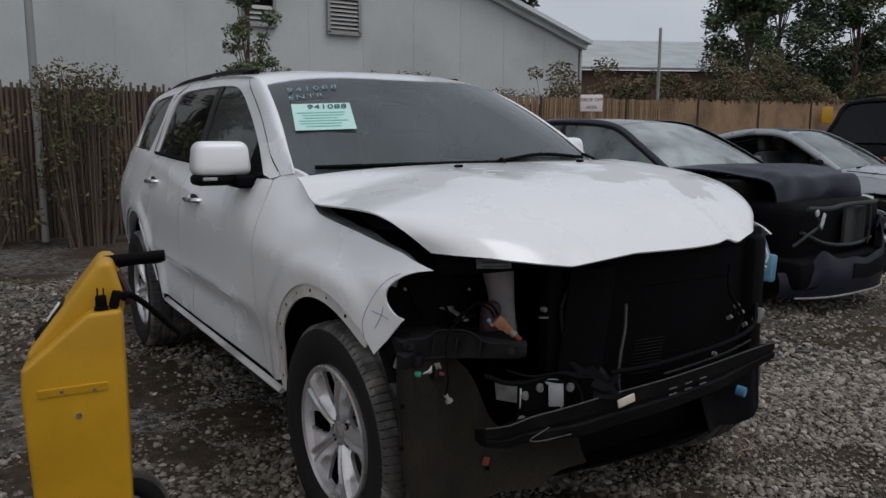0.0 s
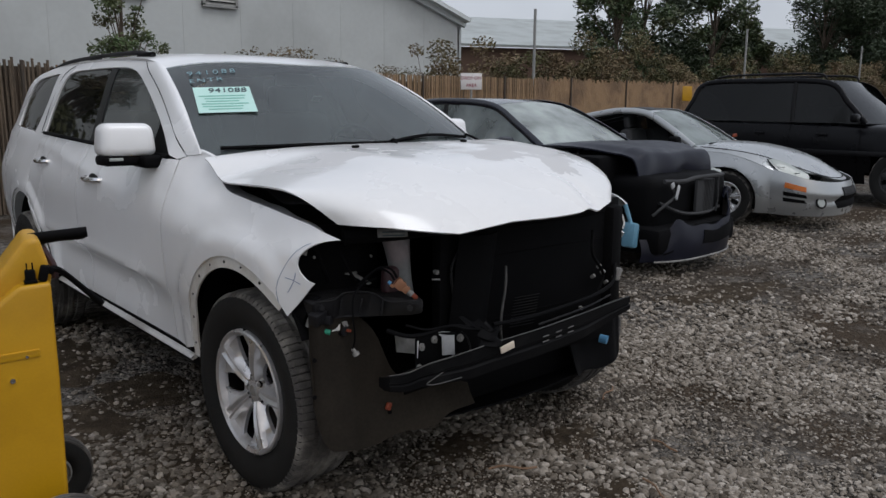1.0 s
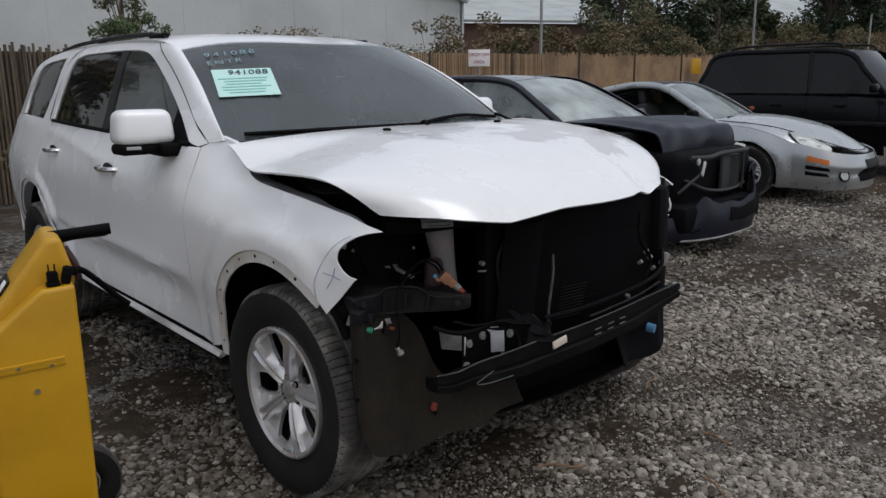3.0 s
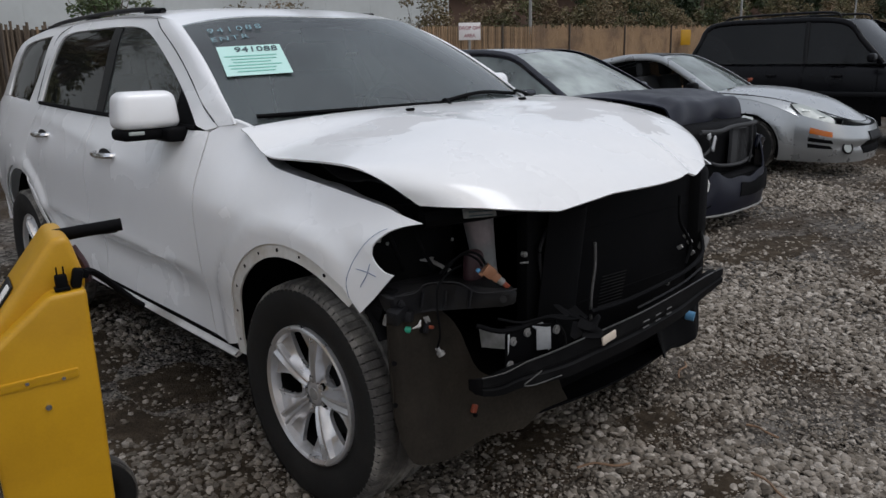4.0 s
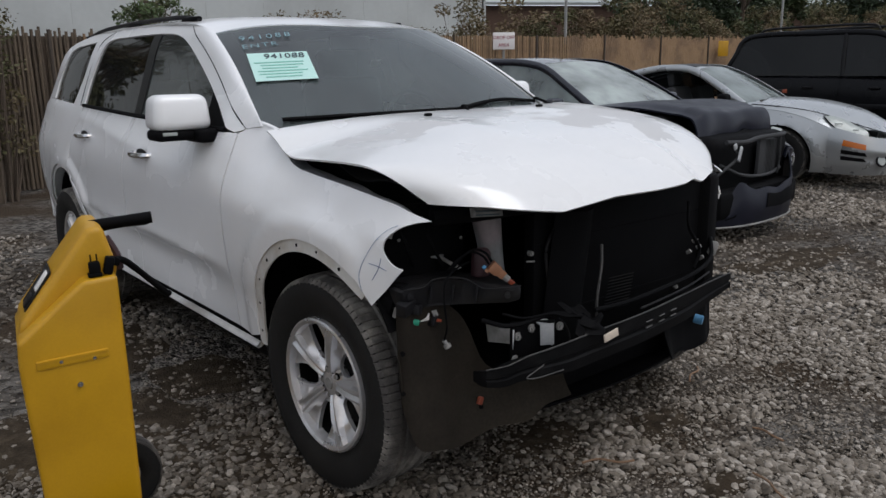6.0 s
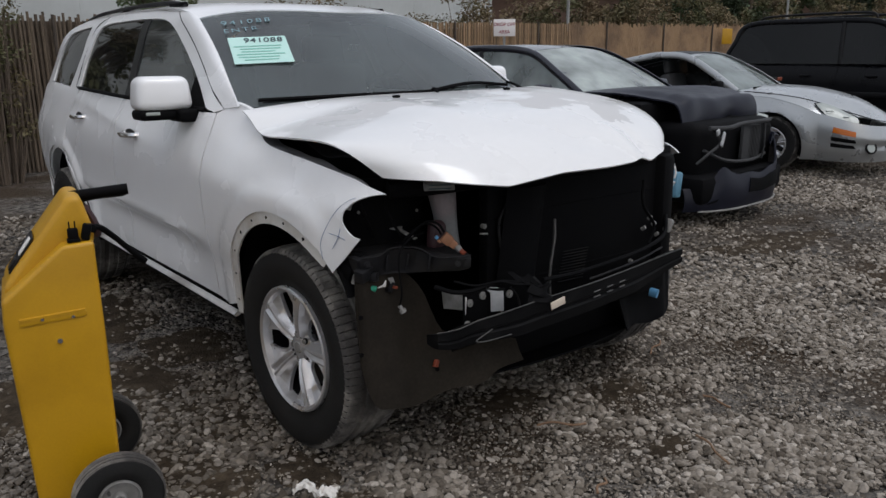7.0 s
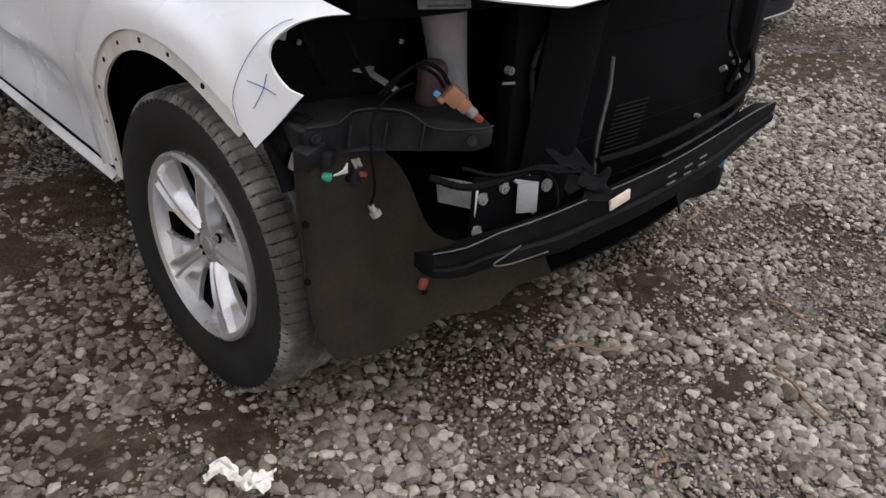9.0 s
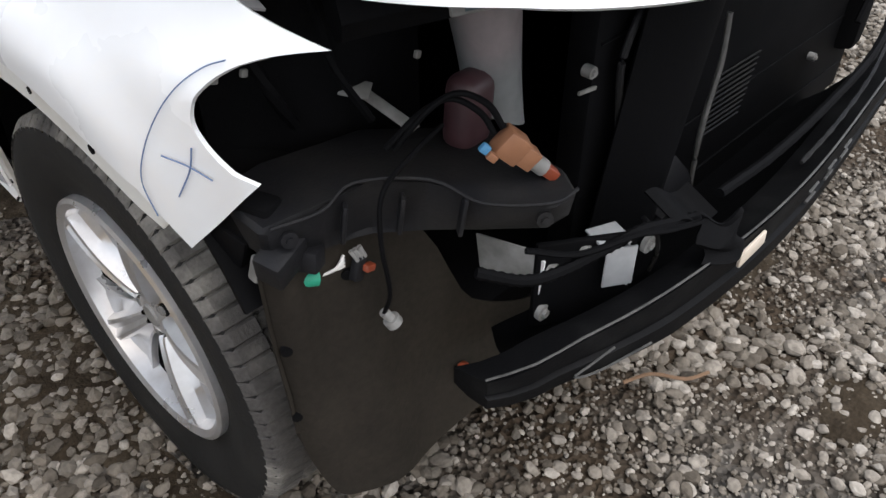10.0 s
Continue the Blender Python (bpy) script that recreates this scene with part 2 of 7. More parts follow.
M_LENS = mat("clear_lamp_lens", (0.36, 0.39, 0.37), 0.12, vary=0.1)
M_SHED = mat("grey_metal_siding", (0.50, 0.525, 0.52), 0.6, vary=0.05, scale=0.5, fine=6, alt=(0.43, 0.45, 0.445), alt_scale=0.4)
M_BARNROOF = mat("weathered_metal_roof", (0.40, 0.43, 0.425), 0.7, vary=0.08, scale=0.4, spec=0.2, alt=(0.33, 0.35, 0.345), alt_scale=0.5)
M_ROOF = mat("pale_metal_roof", (0.62, 0.66, 0.66), 0.5, vary=0.05, scale=0.4, alt=(0.52, 0.55, 0.54), alt_scale=0.5)
M_BRICK = mat("brown_far_wall", (0.12, 0.075, 0.055), 0.9, vary=0.2, scale=1.0)
M_REED_DARK = mat("darker_reed_cane", (0.115, 0.086, 0.060), 0.85, vary=0.35, scale=3, fine=40, alt=(0.07, 0.053, 0.038), alt_scale=2.0, random_tone=0.22)
M_REED = mat("reed_fence_cane", (0.30, 0.20, 0.115), 0.8, vary=0.3, scale=3, fine=40, alt=(0.18, 0.12, 0.075), alt_scale=2.0, random_tone=0.2)
M_POST = mat("weathered_steel_post", (0.30, 0.30, 0.29), 0.55, metal=0.4, vary=0.15)
M_RUST = mat("rusty_dark_post", (0.075, 0.060, 0.048), 0.8, metal=0.2, vary=0.3, scale=12)
M_SIGN = mat("white_sign_board", (0.78, 0.75, 0.74), 0.6, vary=0.04)
M_SIGNRED = mat("dark_red_lettering", (0.28, 0.03, 0.05), 0.6)
M_BARK = mat("bark", (0.10, 0.075, 0.055), 0.9, vary=0.3, bump=0.3, bump_scale=60)
M_LEAF = mat("green_leaves", (0.040, 0.066, 0.022), 0.6, vary=0.35, scale=2, fine=9, alt=(0.06, 0.065, 0.022), alt_scale=1.2)
M_LEAFD = mat("dark_green_leaves", (0.025, 0.041, 0.015), 0.65, vary=0.35, scale=2, fine=9)
M_DRY = mat("dry_brown_weeds", (0.17, 0.125, 0.070), 0.8, vary=0.35, scale=2, fine=9, alt=(0.10, 0.085, 0.035), alt_scale=1.0)
M_OLIVE = mat("olive_leaves", (0.085, 0.085, 0.03), 0.7, vary=0.35, scale=2, fine=9, alt=(0.13, 0.085, 0.045), alt_scale=0.9)
M_SAPLING = mat("fresh_green_leaves", (0.085, 0.130, 0.048), 0.6, vary=0.35, scale=2, fine=9, alt=(0.10, 0.09, 0.04), alt_scale=1.2)
M_RAG = mat("crumpled_white_paper", (0.72, 0.70, 0.66), 0.8, vary=0.1)
M_TWIG = mat("dry_twig", (0.20, 0.12, 0.07), 0.85, vary=0.2)


def ground_mat():
    m, t, b = node_mat("gravel_ground")
    N, L = t.nodes, t.links
    co = N.new("ShaderNodeTexCoord")
    v1 = N.new("ShaderNodeTexVoronoi")
    v1.inputs["Scale"].default_value = 24.0
    v2 = N.new("ShaderNodeTexVoronoi")
    v2.inputs["Scale"].default_value = 55.0
    n1 = N.new("ShaderNodeTexNoise")
    n1.inputs["Scale"].default_value = 0.9
    n1.inputs["Detail"].default_value = 8.0
    for n in (v1, v2, n1):
        L.new(co.outputs["Object"], n.inputs["Vector"])
    cell = N.new("ShaderNodeSeparateColor")
    L.new(v1.outputs["Color"], cell.inputs[0])
    tone = N.new("ShaderNodeValToRGB")
    e = tone.color_ramp.elements
    e[0].color = (0.024, 0.021, 0.018, 1)
    e[1].color = (0.215, 0.197, 0.175, 1)
    e[1].position = 0.95
    L.new(cell.outputs[0], tone.inputs[0])
    edge = N.new("ShaderNodeMapRange")
    edge.inputs["From Min"].default_value = 0.012
    edge.inputs["From Max"].default_value = 0.03
    edge.inputs["To Min"].default_value = 1.0
    edge.inputs["To Max"].default_value = 0.25
    L.new(v1.outputs["Distance"], edge.inputs["Value"])
    dirt = N.new("ShaderNodeMix")
    dirt.data_type = "RGBA"
    dm = N.new("ShaderNodeMapRange")
    dm.inputs["From Min"].default_value = 0.44
    dm.inputs["From Max"].default_value = 0.60
    L.new(n1.outputs["Fac"], dm.inputs["Value"])
    L.new(dm.outputs[0], dirt.inputs[0])
    L.new(tone.outputs[0], dirt.inputs[6])
    dirt.inputs[7].default_value = (0.066, 0.049, 0.034, 1)
    L.new(dirt.outputs[2], b.inputs["Base Color"])
    b.inputs["Roughness"].default_value = 0.95
    b.inputs["Specular IOR Level"].default_value = 0.12
    bp = N.new("ShaderNodeBump")
    bp.inputs["Strength"].default_value = 0.9
    bp.inputs["Distance"].default_value = 0.03
    inv = N.new("ShaderNodeMath")
    inv.operation = "MULTIPLY_ADD"
    inv.inputs[1].default_value = -1.0
    L.new(v1.outputs["Distance"], inv.inputs[0])
    L.new(v2.outputs["Distance"], inv.inputs[2])
    L.new(inv.outputs[0], bp.inputs["Height"])
    L.new(bp.outputs["Normal"], b.inputs["Normal"])
    return m


M_GROUND = ground_mat()


def gravel_mat(name, dusky_k=1.0):
    """Each stone has a tone of its own, with speckled grain; the factor darkens all."""
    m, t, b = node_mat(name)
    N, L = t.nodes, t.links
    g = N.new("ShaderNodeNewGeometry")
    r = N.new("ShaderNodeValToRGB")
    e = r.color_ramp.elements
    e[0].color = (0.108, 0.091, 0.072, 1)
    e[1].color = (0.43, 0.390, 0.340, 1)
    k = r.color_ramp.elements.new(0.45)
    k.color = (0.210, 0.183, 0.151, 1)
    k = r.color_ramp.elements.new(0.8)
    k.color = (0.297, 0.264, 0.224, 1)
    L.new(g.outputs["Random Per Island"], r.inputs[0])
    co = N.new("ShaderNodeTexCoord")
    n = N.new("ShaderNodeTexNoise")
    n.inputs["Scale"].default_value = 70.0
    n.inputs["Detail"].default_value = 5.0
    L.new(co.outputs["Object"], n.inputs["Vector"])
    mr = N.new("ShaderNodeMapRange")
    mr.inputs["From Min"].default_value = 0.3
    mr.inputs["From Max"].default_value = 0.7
    mr.inputs["To Min"].default_value = 0.72 * dusky_k
    mr.inputs["To Max"].default_value = 1.18 * dusky_k
    L.new(n.outputs["Fac"], mr.inputs["Value"])
    vm = N.new("ShaderNodeVectorMath")
    vm.operation = "SCALE"
    L.new(r.outputs[0], vm.inputs[0])
    L.new(mr.outputs[0], vm.inputs["Scale"])
    L.new(vm.outputs[0], b.inputs["Base Color"])
    b.inputs["Roughness"].default_value = 0.9
    b.inputs["Specular IOR Level"].default_value = 0.12
    bp = N.new("ShaderNodeBump")
    bp.inputs["Strength"].default_value = 0.4
    bp.inputs["Distance"].default_value = 0.006
    L.new(n.outputs["Fac"], bp.inputs["Height"])
    L.new(bp.outputs["Normal"], b.inputs["Normal"])
    return m


M_GRAVEL = gravel_mat("loose_gravel_stone")
# darker copy of the stones, for beside and under the car
M_DUSKY = gravel_mat("dusky_gravel_stone", 0.66)


# ---- building helpers ----
def finish(name, bm, material, smooth=True, angle=40):
    me = bpy.data.meshes.new(name)
    bmesh.ops.recalc_face_normals(bm, faces=bm.faces)
    for f in bm.faces:
        f.smooth = smooth
    for e in bm.edges:
        if len(e.link_faces) == 2 and e.calc_face_angle(0) > radians(angle):
            e.smooth = False
    bm.to_mesh(me)
    bm.free()
    me.materials.append(material)
    return me


def part(name, bm, material, parent, label="", smooth=True, angle=40):
    ob = new(name, finish(name, bm, material, smooth, angle))
    if parent is not None:
        ob.parent = parent
    if label:
        tagged(ob, label)
    return ob


def thing(name, label, category, at=None, group="", kind=""):
    ob = new(name)
    ob.empty_display_size = 0.1
    if at is not None:
        ob.matrix_world = at
    return tagged(ob, label, category, group, kind)


def solid(name, bm, material, label, category, group="", kind="", smooth=True, angle=40):
    ob = new(name, finish(name, bm, material, smooth, angle))
    return tagged(ob, label, category, group, kind)


def box(bm, c, s, rot=None, bevel=0.0, segs=2, taper=1.0):
    r = bmesh.ops.create_cube(bm, size=1.0)
    vs = r["verts"]
    for v in vs:
        v.co = Vector((v.co.x * s[0], v.co.y * s[1], v.co.z * s[2]))
        if v.co.z > 0 and taper != 1.0:
            v.co.x *= taper
            v.co.y *= taper
    if bevel:
        es = list({e for v in vs for e in v.link_edges})
        r2 = bmesh.ops.bevel(bm, geom=es, offset=bevel, segments=segs, affect="EDGES", profile=0.5)
        vs = list({v for v in vs if v.is_valid} | set(r2["verts"]))
    m = Matrix.Translation(c) @ (rot.to_4x4() if rot else Matrix.Identity(4))
    bmesh.ops.transform(bm, matrix=m, verts=vs)
    return vs


def turn(rx=0, ry=0, rz=0):
    return Euler((radians(rx), radians(ry), radians(rz))).to_matrix()


def rod(bm, a, b, r, segs=10, r2=None):
    a, b = Vector(a), Vector(b)
    d = b - a
    res = bmesh.ops.create_cone(bm, cap_ends=True, segments=segs, radius1=r, radius2=r if r2 is None else r2, depth=d.length)
    m = Matrix.Translation((a + b) / 2) @ d.to_track_quat("Z", "Y").to_matrix().to_4x4()
    bmesh.ops.transform(bm, matrix=m, verts=res["verts"])
    return res["verts"]


def curve_pts(pts, n=8):
    """Catmull-Rom through the points."""
    P = [Vector(p) for p in pts]
    P = [2 * P[0] - P[1]] + P + [2 * P[-1] - P[-2]]
    out = []
    for i in range(1, len(P) - 2):
        a, b, c, d = P[i - 1:i + 3]
        for k in range(n):
            t = k / n
            out.append(0.5 * ((2 * b) + (c - a) * t + (2 * a - 5 * b + 4 * c - d) * t * t + (3 * b - a - 3 * c + d) * t ** 3))
    out.append(P[-2].copy())
    return out


def tube(bm, pts, r, segs=8, n=6, smooth=True, wob=0.0):
    P = curve_pts(pts, n) if smooth else [Vector(p) for p in pts]
    rings = []
    up = Vector((0, 0, 1))
    for i, p in enumerate(P):
        d = (P[min(i + 1, len(P) - 1)] - P[max(i - 1, 0)]).normalized()
        s = d.cross(up)
        if s.length < 0.05:
            s = d.cross(Vector((1, 0, 0)))
        s.normalize()
        u = s.cross(d).normalized()
        rr = r * (1 + wob * (i % 2))
        rings.append([bm.verts.new(p + (s * math.cos(a) + u * math.sin(a)) * rr) for a in [2 * math.pi * k / segs for k in range(segs)]])
    for a, b in zip(rings, rings[1:]):
        for k in range(segs):
            bm.faces.new((a[k], a[(k + 1) % segs], b[(k + 1) % segs], b[k]))
    bm.faces.new(rings[0][::-1])
    bm.faces.new(rings[-1])


def thicken(bm, faces, t):
    """Close a sheet to a solid, the second skin t behind the first."""
    verts = list({v for f in faces for v in f.verts})
    nor = {}
    for f in faces:
        n = f.normal * f.calc_area()
        for v in f.verts:
            nor[v] = nor.get(v, Vector()) + n
    edge_count = {}
    for f in faces:
        for e in f.edges:
            edge_count[e] = edge_count.get(e, 0) + 1
    twin = {v: bm.verts.new(v.co - nor[v].normalized() * t) for v in verts}
    for f in list(faces):
        bm.faces.new([twin[v] for v in reversed(f.verts)])
    for e, k in edge_count.items():
        if k == 1:
            a, b = e.verts
            bm.faces.new((a, b, twin[b], twin[a]))


def grid(bm, fn, nu, nv, thick=0.0):
    """A sheet of fn(u, v), both from 0 to 1; thick: solid by that much."""
    V = [[bm.verts.new(fn(i / nu, j / nv)) for i in range(nu + 1)] for j in range(nv + 1)]
    fs = [bm.faces.new((V[j][i], V[j][i + 1], V[j + 1][i + 1], V[j + 1][i])) for j in range(nv) for i in range(nu)]
    if thick:
        bmesh.ops.recalc_face_normals(bm, faces=fs)
        for f in fs:
            f.normal_update()
        thicken(bm, fs, thick)
    return fs


def panel(outline, fn, thick, step=0.06):
    """A sheet cut to a flat outline, laid on the surface fn(a, b) and given thickness."""
    bm = bmesh.new()
    vs = [bm.verts.new((a, b, 0)) for a, b in outline]
    bm.faces.new(vs)
    lo = [min(p[k] for p in outline) for k in (0, 1)]
    hi = [max(p[k] for p in outline) for k in (0, 1)]
    for k, no in ((0, (1, 0, 0)), (1, (0, 1, 0))):
        c = math.ceil(lo[k] / step) * step + step * 0.37
        while c < hi[k]:
            at = (c, 0, 0) if k == 0 else (0, c, 0)
            bmesh.ops.bisect_plane(bm, geom=bm.verts[:] + bm.edges[:] + bm.faces[:], plane_co=at, plane_no=no)
            c += step
    bmesh.ops.triangulate(bm, faces=[f for f in bm.faces if len(f.verts) > 4])
    for v in bm.verts:
        v.co = fn(v.co.x, v.co.y)
    bmesh.ops.recalc_face_normals(bm, faces=bm.faces)
    if thick:
        c = sum((v.co.x for v in bm.verts)) / len(bm.verts)
        for f in bm.faces:
            f.normal_update()
        n = sum((f.normal.x * f.calc_area() for f in bm.faces))
        if n * c < 0:
            bmesh.ops.reverse_faces(bm, faces=bm.faces)
            for f in bm.faces:
                f.normal_update()
        thicken(bm, bm.faces[:], thick)
    return bm


def arc(cx, cz, r, a0, a1, n=14, rz=None):
    rz = r if rz is None else rz
    return [(cx + r * math.cos(radians(a0 + (a1 - a0) * k / n)), cz + rz * math.sin(radians(a0 + (a1 - a0) * k / n))) for k in range(n + 1)]


def smooth2(pts, n=5):
    return [(p.x, p.y) for p in curve_pts([(a, b, 0) for a, b in pts], n)]


def lathe(bm, profile, segs=48, axis_at=(0, 0, 0)):
    """Profile points (x along the axle, radius), turned round the x axis."""
    rings = []
    for k in range(segs):
        a = 2 * math.pi * k / segs
        rings.append([bm.verts.new((axis_at[0] + x, axis_at[1] + r * math.cos(a), axis_at[2] + r * math.sin(a))) for x, r in profile])
    for k in range(segs):
        A, B = rings[k], rings[(k + 1) % segs]
        for i in range(len(profile) - 1):
            bm.faces.new((A[i], A[i + 1], B[i + 1], B[i]))
    return rings


def curve1(table, x):
    """Smooth interpolation of a short table."""
    if x <= table[0][0]:
        return table[0][1]
    for i in range(len(table) - 1):
        x0, y0 = table[i]
        x1, y1 = table[i + 1]
        if x <= x1:
            t = (x - x0) / (x1 - x0)
            s = (y1 - y0) / (x1 - x0)
            m0 = s if i == 0 else (y1 - table[i - 1][1]) / (x1 - table[i - 1][0])
            m1 = s if i == len(table) - 2 else (table[i + 2][1] - y0) / (table[i + 2][0] - x0)
            h = x1 - x0
            return ((2 * t ** 3 - 3 * t * t + 1) * y0 + (t ** 3 - 2 * t * t + t) * h * m0 + (3 * t * t - 2 * t ** 3) * y1 + (t ** 3 - t * t) * h * m1)
    return table[-1][1]


def flat_text(name, body, size, material, parent, m, label="", spread=1.0, weight=0.012):
    """Lettering cut from the built-in font, lying in the plane of m."""
    cu = bpy.data.curves.new(name, "FONT")
    cu.body = body
    cu.size = size
    cu.align_x = "CENTER"
    cu.align_y = "CENTER"
    cu.extrude = 0.0006
    cu.offset = size * weight
    cu.space_character = spread
    tmp = new(name, cu)
    dg = bpy.context.evaluated_depsgraph_get()
    me = bpy.data.meshes.new_from_object(tmp.evaluated_get(dg))
    bpy.data.objects.remove(tmp)
    bpy.data.curves.remove(cu)
    me.materials.clear()
    me.materials.append(material)
    ob = new(name, me)
    if parent is not None:
        ob.parent = parent
    ob.matrix_basis = m
    if label:
        tagged(ob, label)
    return ob


# ---- ground ----
bm = bmesh.new()
xs = [-400, -60, -20] + [-10 + 0.5 * k for k in range(61)] + [24, 30, 60, 400]
ys = [-400, -60, -20, -10] + [-6 + 0.5 * k for k in range(41)] + [16, 20, 60, 400]


def ground_z(x, y):
    z = 0.035 * noise.noise((x * 0.7, y * 0.7, 3.0)) + 0.012 * noise.noise((x * 2.3, y * 2.3, 8.0))
    f = max(0.0, 1.0 - max(0.0, math.hypot(x, y - 1) - 10) / 8)
    return z * f - 0.02


V = [[bm.verts.new((x, y, ground_z(x, y))) for x in xs] for y in ys]
for j in range(len(ys) - 1):
    for i in range(len(xs) - 1):
        bm.faces.new((V[j][i], V[j][i + 1], V[j + 1][i + 1], V[j + 1][i]))
ground = solid("ground", bm, M_GROUND, "grey crushed stone yard with patches of brown dirt", "gravel ground", kind="structure")

# ---- fence of reed screens on steel posts ----
FENCE = [(-9.0, 9.0), (0.0, 9.15), (9.0, 9.6), (13.0, 9.8), (26.0, 10.6)]


def fence_y(x):
    return curve1(FENCE, x)


def fence_h(x):
    return 2.04 + 0.012 * max(0, x) + 0.03 * noise.noise((x * 1.7, 0, 0))


fence = thing("reed_fence", "tall fence of brown reed screens tied to steel posts", "fence", kind="structure")
reeds = []
for v in range(8):
    bm = bmesh.new()
    r = 0.022 + 0.004 * random.random()
    lean = random.uniform(-0.02, 0.02)
    hh = random.uniform(0.97, 1.03)
    res = bmesh.ops.create_cone(bm, cap_ends=True, segments=6, radius1=r, radius2=r * 0.8, depth=1.0)
    for w in bm.verts:
        w.co.z += 0.5
        w.co.x += lean * w.co.z
        w.co.z *= hh
    reeds.append(finish("cane", bm, M_REED if v < 4 else M_REED_DARK))
x = -5.2
count = 0
while x < 11.5 and count < 300:
    # darker canes left of about x = 1.5
    ob = new("cane", reeds[count % 4 + (4 if x < 1.5 + 0.8 * math.sin(count * 2.3) else 0)])
    ob.parent = fence
    ob.matrix_basis = Matrix.Translation((x, fence_y(x) - 0.02 + random.uniform(-0.012, 0.012), 0.0)) @ Matrix.Rotation(random.random() * 6, 4, "Z") @ Matrix.Diagonal((1, 1, fence_h(x), 1))
    x += 0.0555
    count += 1
bm = bmesh.new()
for x0, x1 in ((-14.0, -5.2), (11.4, 30.0)):
    x = x0
    while x < x1:
        h = fence_h(x) * random.uniform(0.97, 1.02)
        rod(bm, (x, fence_y(x) + random.uniform(-0.012, 0.012), 0), (x, fence_y(x), h), 0.024, 6, 0.02)
        x += 0.05
tagged(part("far_canes", bm, M_REED, fence), kind="stuff")
bm = bmesh.new()
grid(bm, lambda u, v: Vector((-14 + 44 * u, fence_y(-14 + 44 * u) + 0.04, 2.0 * v)), 60, 1, 0.01)
part("backing_mesh", bm, M_BARK, fence, "dark mesh behind the canes")
for k in range(15):
    x = -9.3 + 2.45 * k
    bm = bmesh.new()
    rod(bm, (x, fence_y(x) - 0.045, 0), (x, fence_y(x) - 0.045, fence_h(x) + 0.03), 0.022, 10)
    part("post", bm, M_RUST, fence, "dark rusty fence post")

# ---- sheds behind ----
shed = thing("metal_shed", "large grey metal shed with louvred vents under a low gable", "shed", Matrix.Translation((-0.35, 0, 0)), kind="structure")
SY = 22.0
bm = bmesh.new()
gable = [(-34.0, 0.0), (20.5, 0.0), (20.5, 5.0), (-7.0, 14.0), (-34.0, 5.0)]
vs0 = [bm.verts.new((a, SY, b)) for a, b in gable]
vs1 = [bm.verts.new((a, SY + 0.25, b)) for a, b in gable]
bm.faces.new(vs0)
bm.faces.new(vs1[::-1])
for i in range(5):
    bm.faces.new((vs0[i], vs1[i], vs1[(i + 1) % 5], vs0[(i + 1) % 5]))
part("gable_wall", bm, M_SHED, shed, "pale grey metal cladding", smooth=False)
for k in range(14):
    x = -5.4 + 2.0 * k
    top = 5.0 + 9.0 * (20.5 - x) / 27.5 if x > -7 else 13
    bm = bmesh.new()
    box(bm, (x, SY - 0.006, top / 2 - 0.05), (0.035, 0.008, top - 0.1))
    part("cladding_rib", bm, M_SHED, shed, smooth=False)
bm = bmesh.new()
d = math.degrees(math.atan2(9.0, 27.5))
box(bm, (6.85, SY + 10, 9.62), (29.2, 21, 0.16), turn(0, d, 0))
part("roof_slope", bm, M_ROOF, shed, smooth=False)
bm = bmesh.new()
box(bm, (6.85, SY - 0.12, 9.50), (29.2, 0.18, 0.30), turn(0, d, 0))
part("rake_trim", bm, M_ROOF, shed, "white rake trim", smooth=False)
bm = bmesh.new()
box(bm, (20.52, SY + 10, 2.5), (0.2, 20, 5.0))
part("side_wall", bm, M_SHED, shed, smooth=False)
for x0, x1, z0, z1, op in ((9.27, 10.4, 4.72, 5.95, False), (6.4, 7.4, 4.78, 6.2, True)):
    bm = bmesh.new()
    w, h = x1 - x0, z1 - z0
    cx, cz = (x0 + x1) / 2, (z0 + z1) / 2
    for a, b, c, e in ((cx, z0, w + 0.1, 0.1), (cx, z1, w + 0.1, 0.1), (x0, cz, 0.1, h), (x1, cz, 0.1, h)):
        box(bm, (a, SY - 0.08, b), (c, 0.14, e))
    vent = part("louvre_vent", bm, M_POST, shed, "dark louvred vent", smooth=False)
    bm = bmesh.new()
    box(bm, (cx, SY - 0.02, cz), (w, 0.03, h))
    part("vent_back", bm, M_BLACK, vent, smooth=False)
    for k in range(9):
        if op and 3 < k < 7:
            continue
        bm = bmesh.new()
        box(bm, (cx, SY - 0.09, z0 + h * (k + 0.5) / 9), (w - 0.08, 0.02, h / 9), turn(-35, 0, 0))
        part("slat", bm, M_POST, vent, smooth=False)

barn = thing("far_warehouse", "low warehouse with a pale metal roof and brown wall", "warehouse", kind="structure")
bm = bmesh.new()
box(bm, (54.0, 34.0, 3.05), (53.7, 0.4, 6.1), turn(0, 0, -26.6))
part("wall", bm, M_BRICK, barn, smooth=False)
bm = bmesh.new()
grid(bm, lambda u, v: Vector((30 + 48 * u + 7.2 * v - 0.4, 46 - 24 * u + 14.3 * v - 0.8, 6.1 + 3.8 * v)), 2, 2, 0.2)
part("roof", bm, M_BARNROOF, barn, smooth=False)
for k in range(56):
    bm = bmesh.new()
    grid(bm, lambda u, v: Vector((30.5 + 0.85 * k + 0.06 * u + 7.2 * v - 0.4, 45.75 - 0.425 * k + 14.3 * v - 0.8, 6.20 + 3.8 * v)), 1, 1, 0.1)
    part("roof_seam", bm, M_BARNROOF, barn, smooth=False)

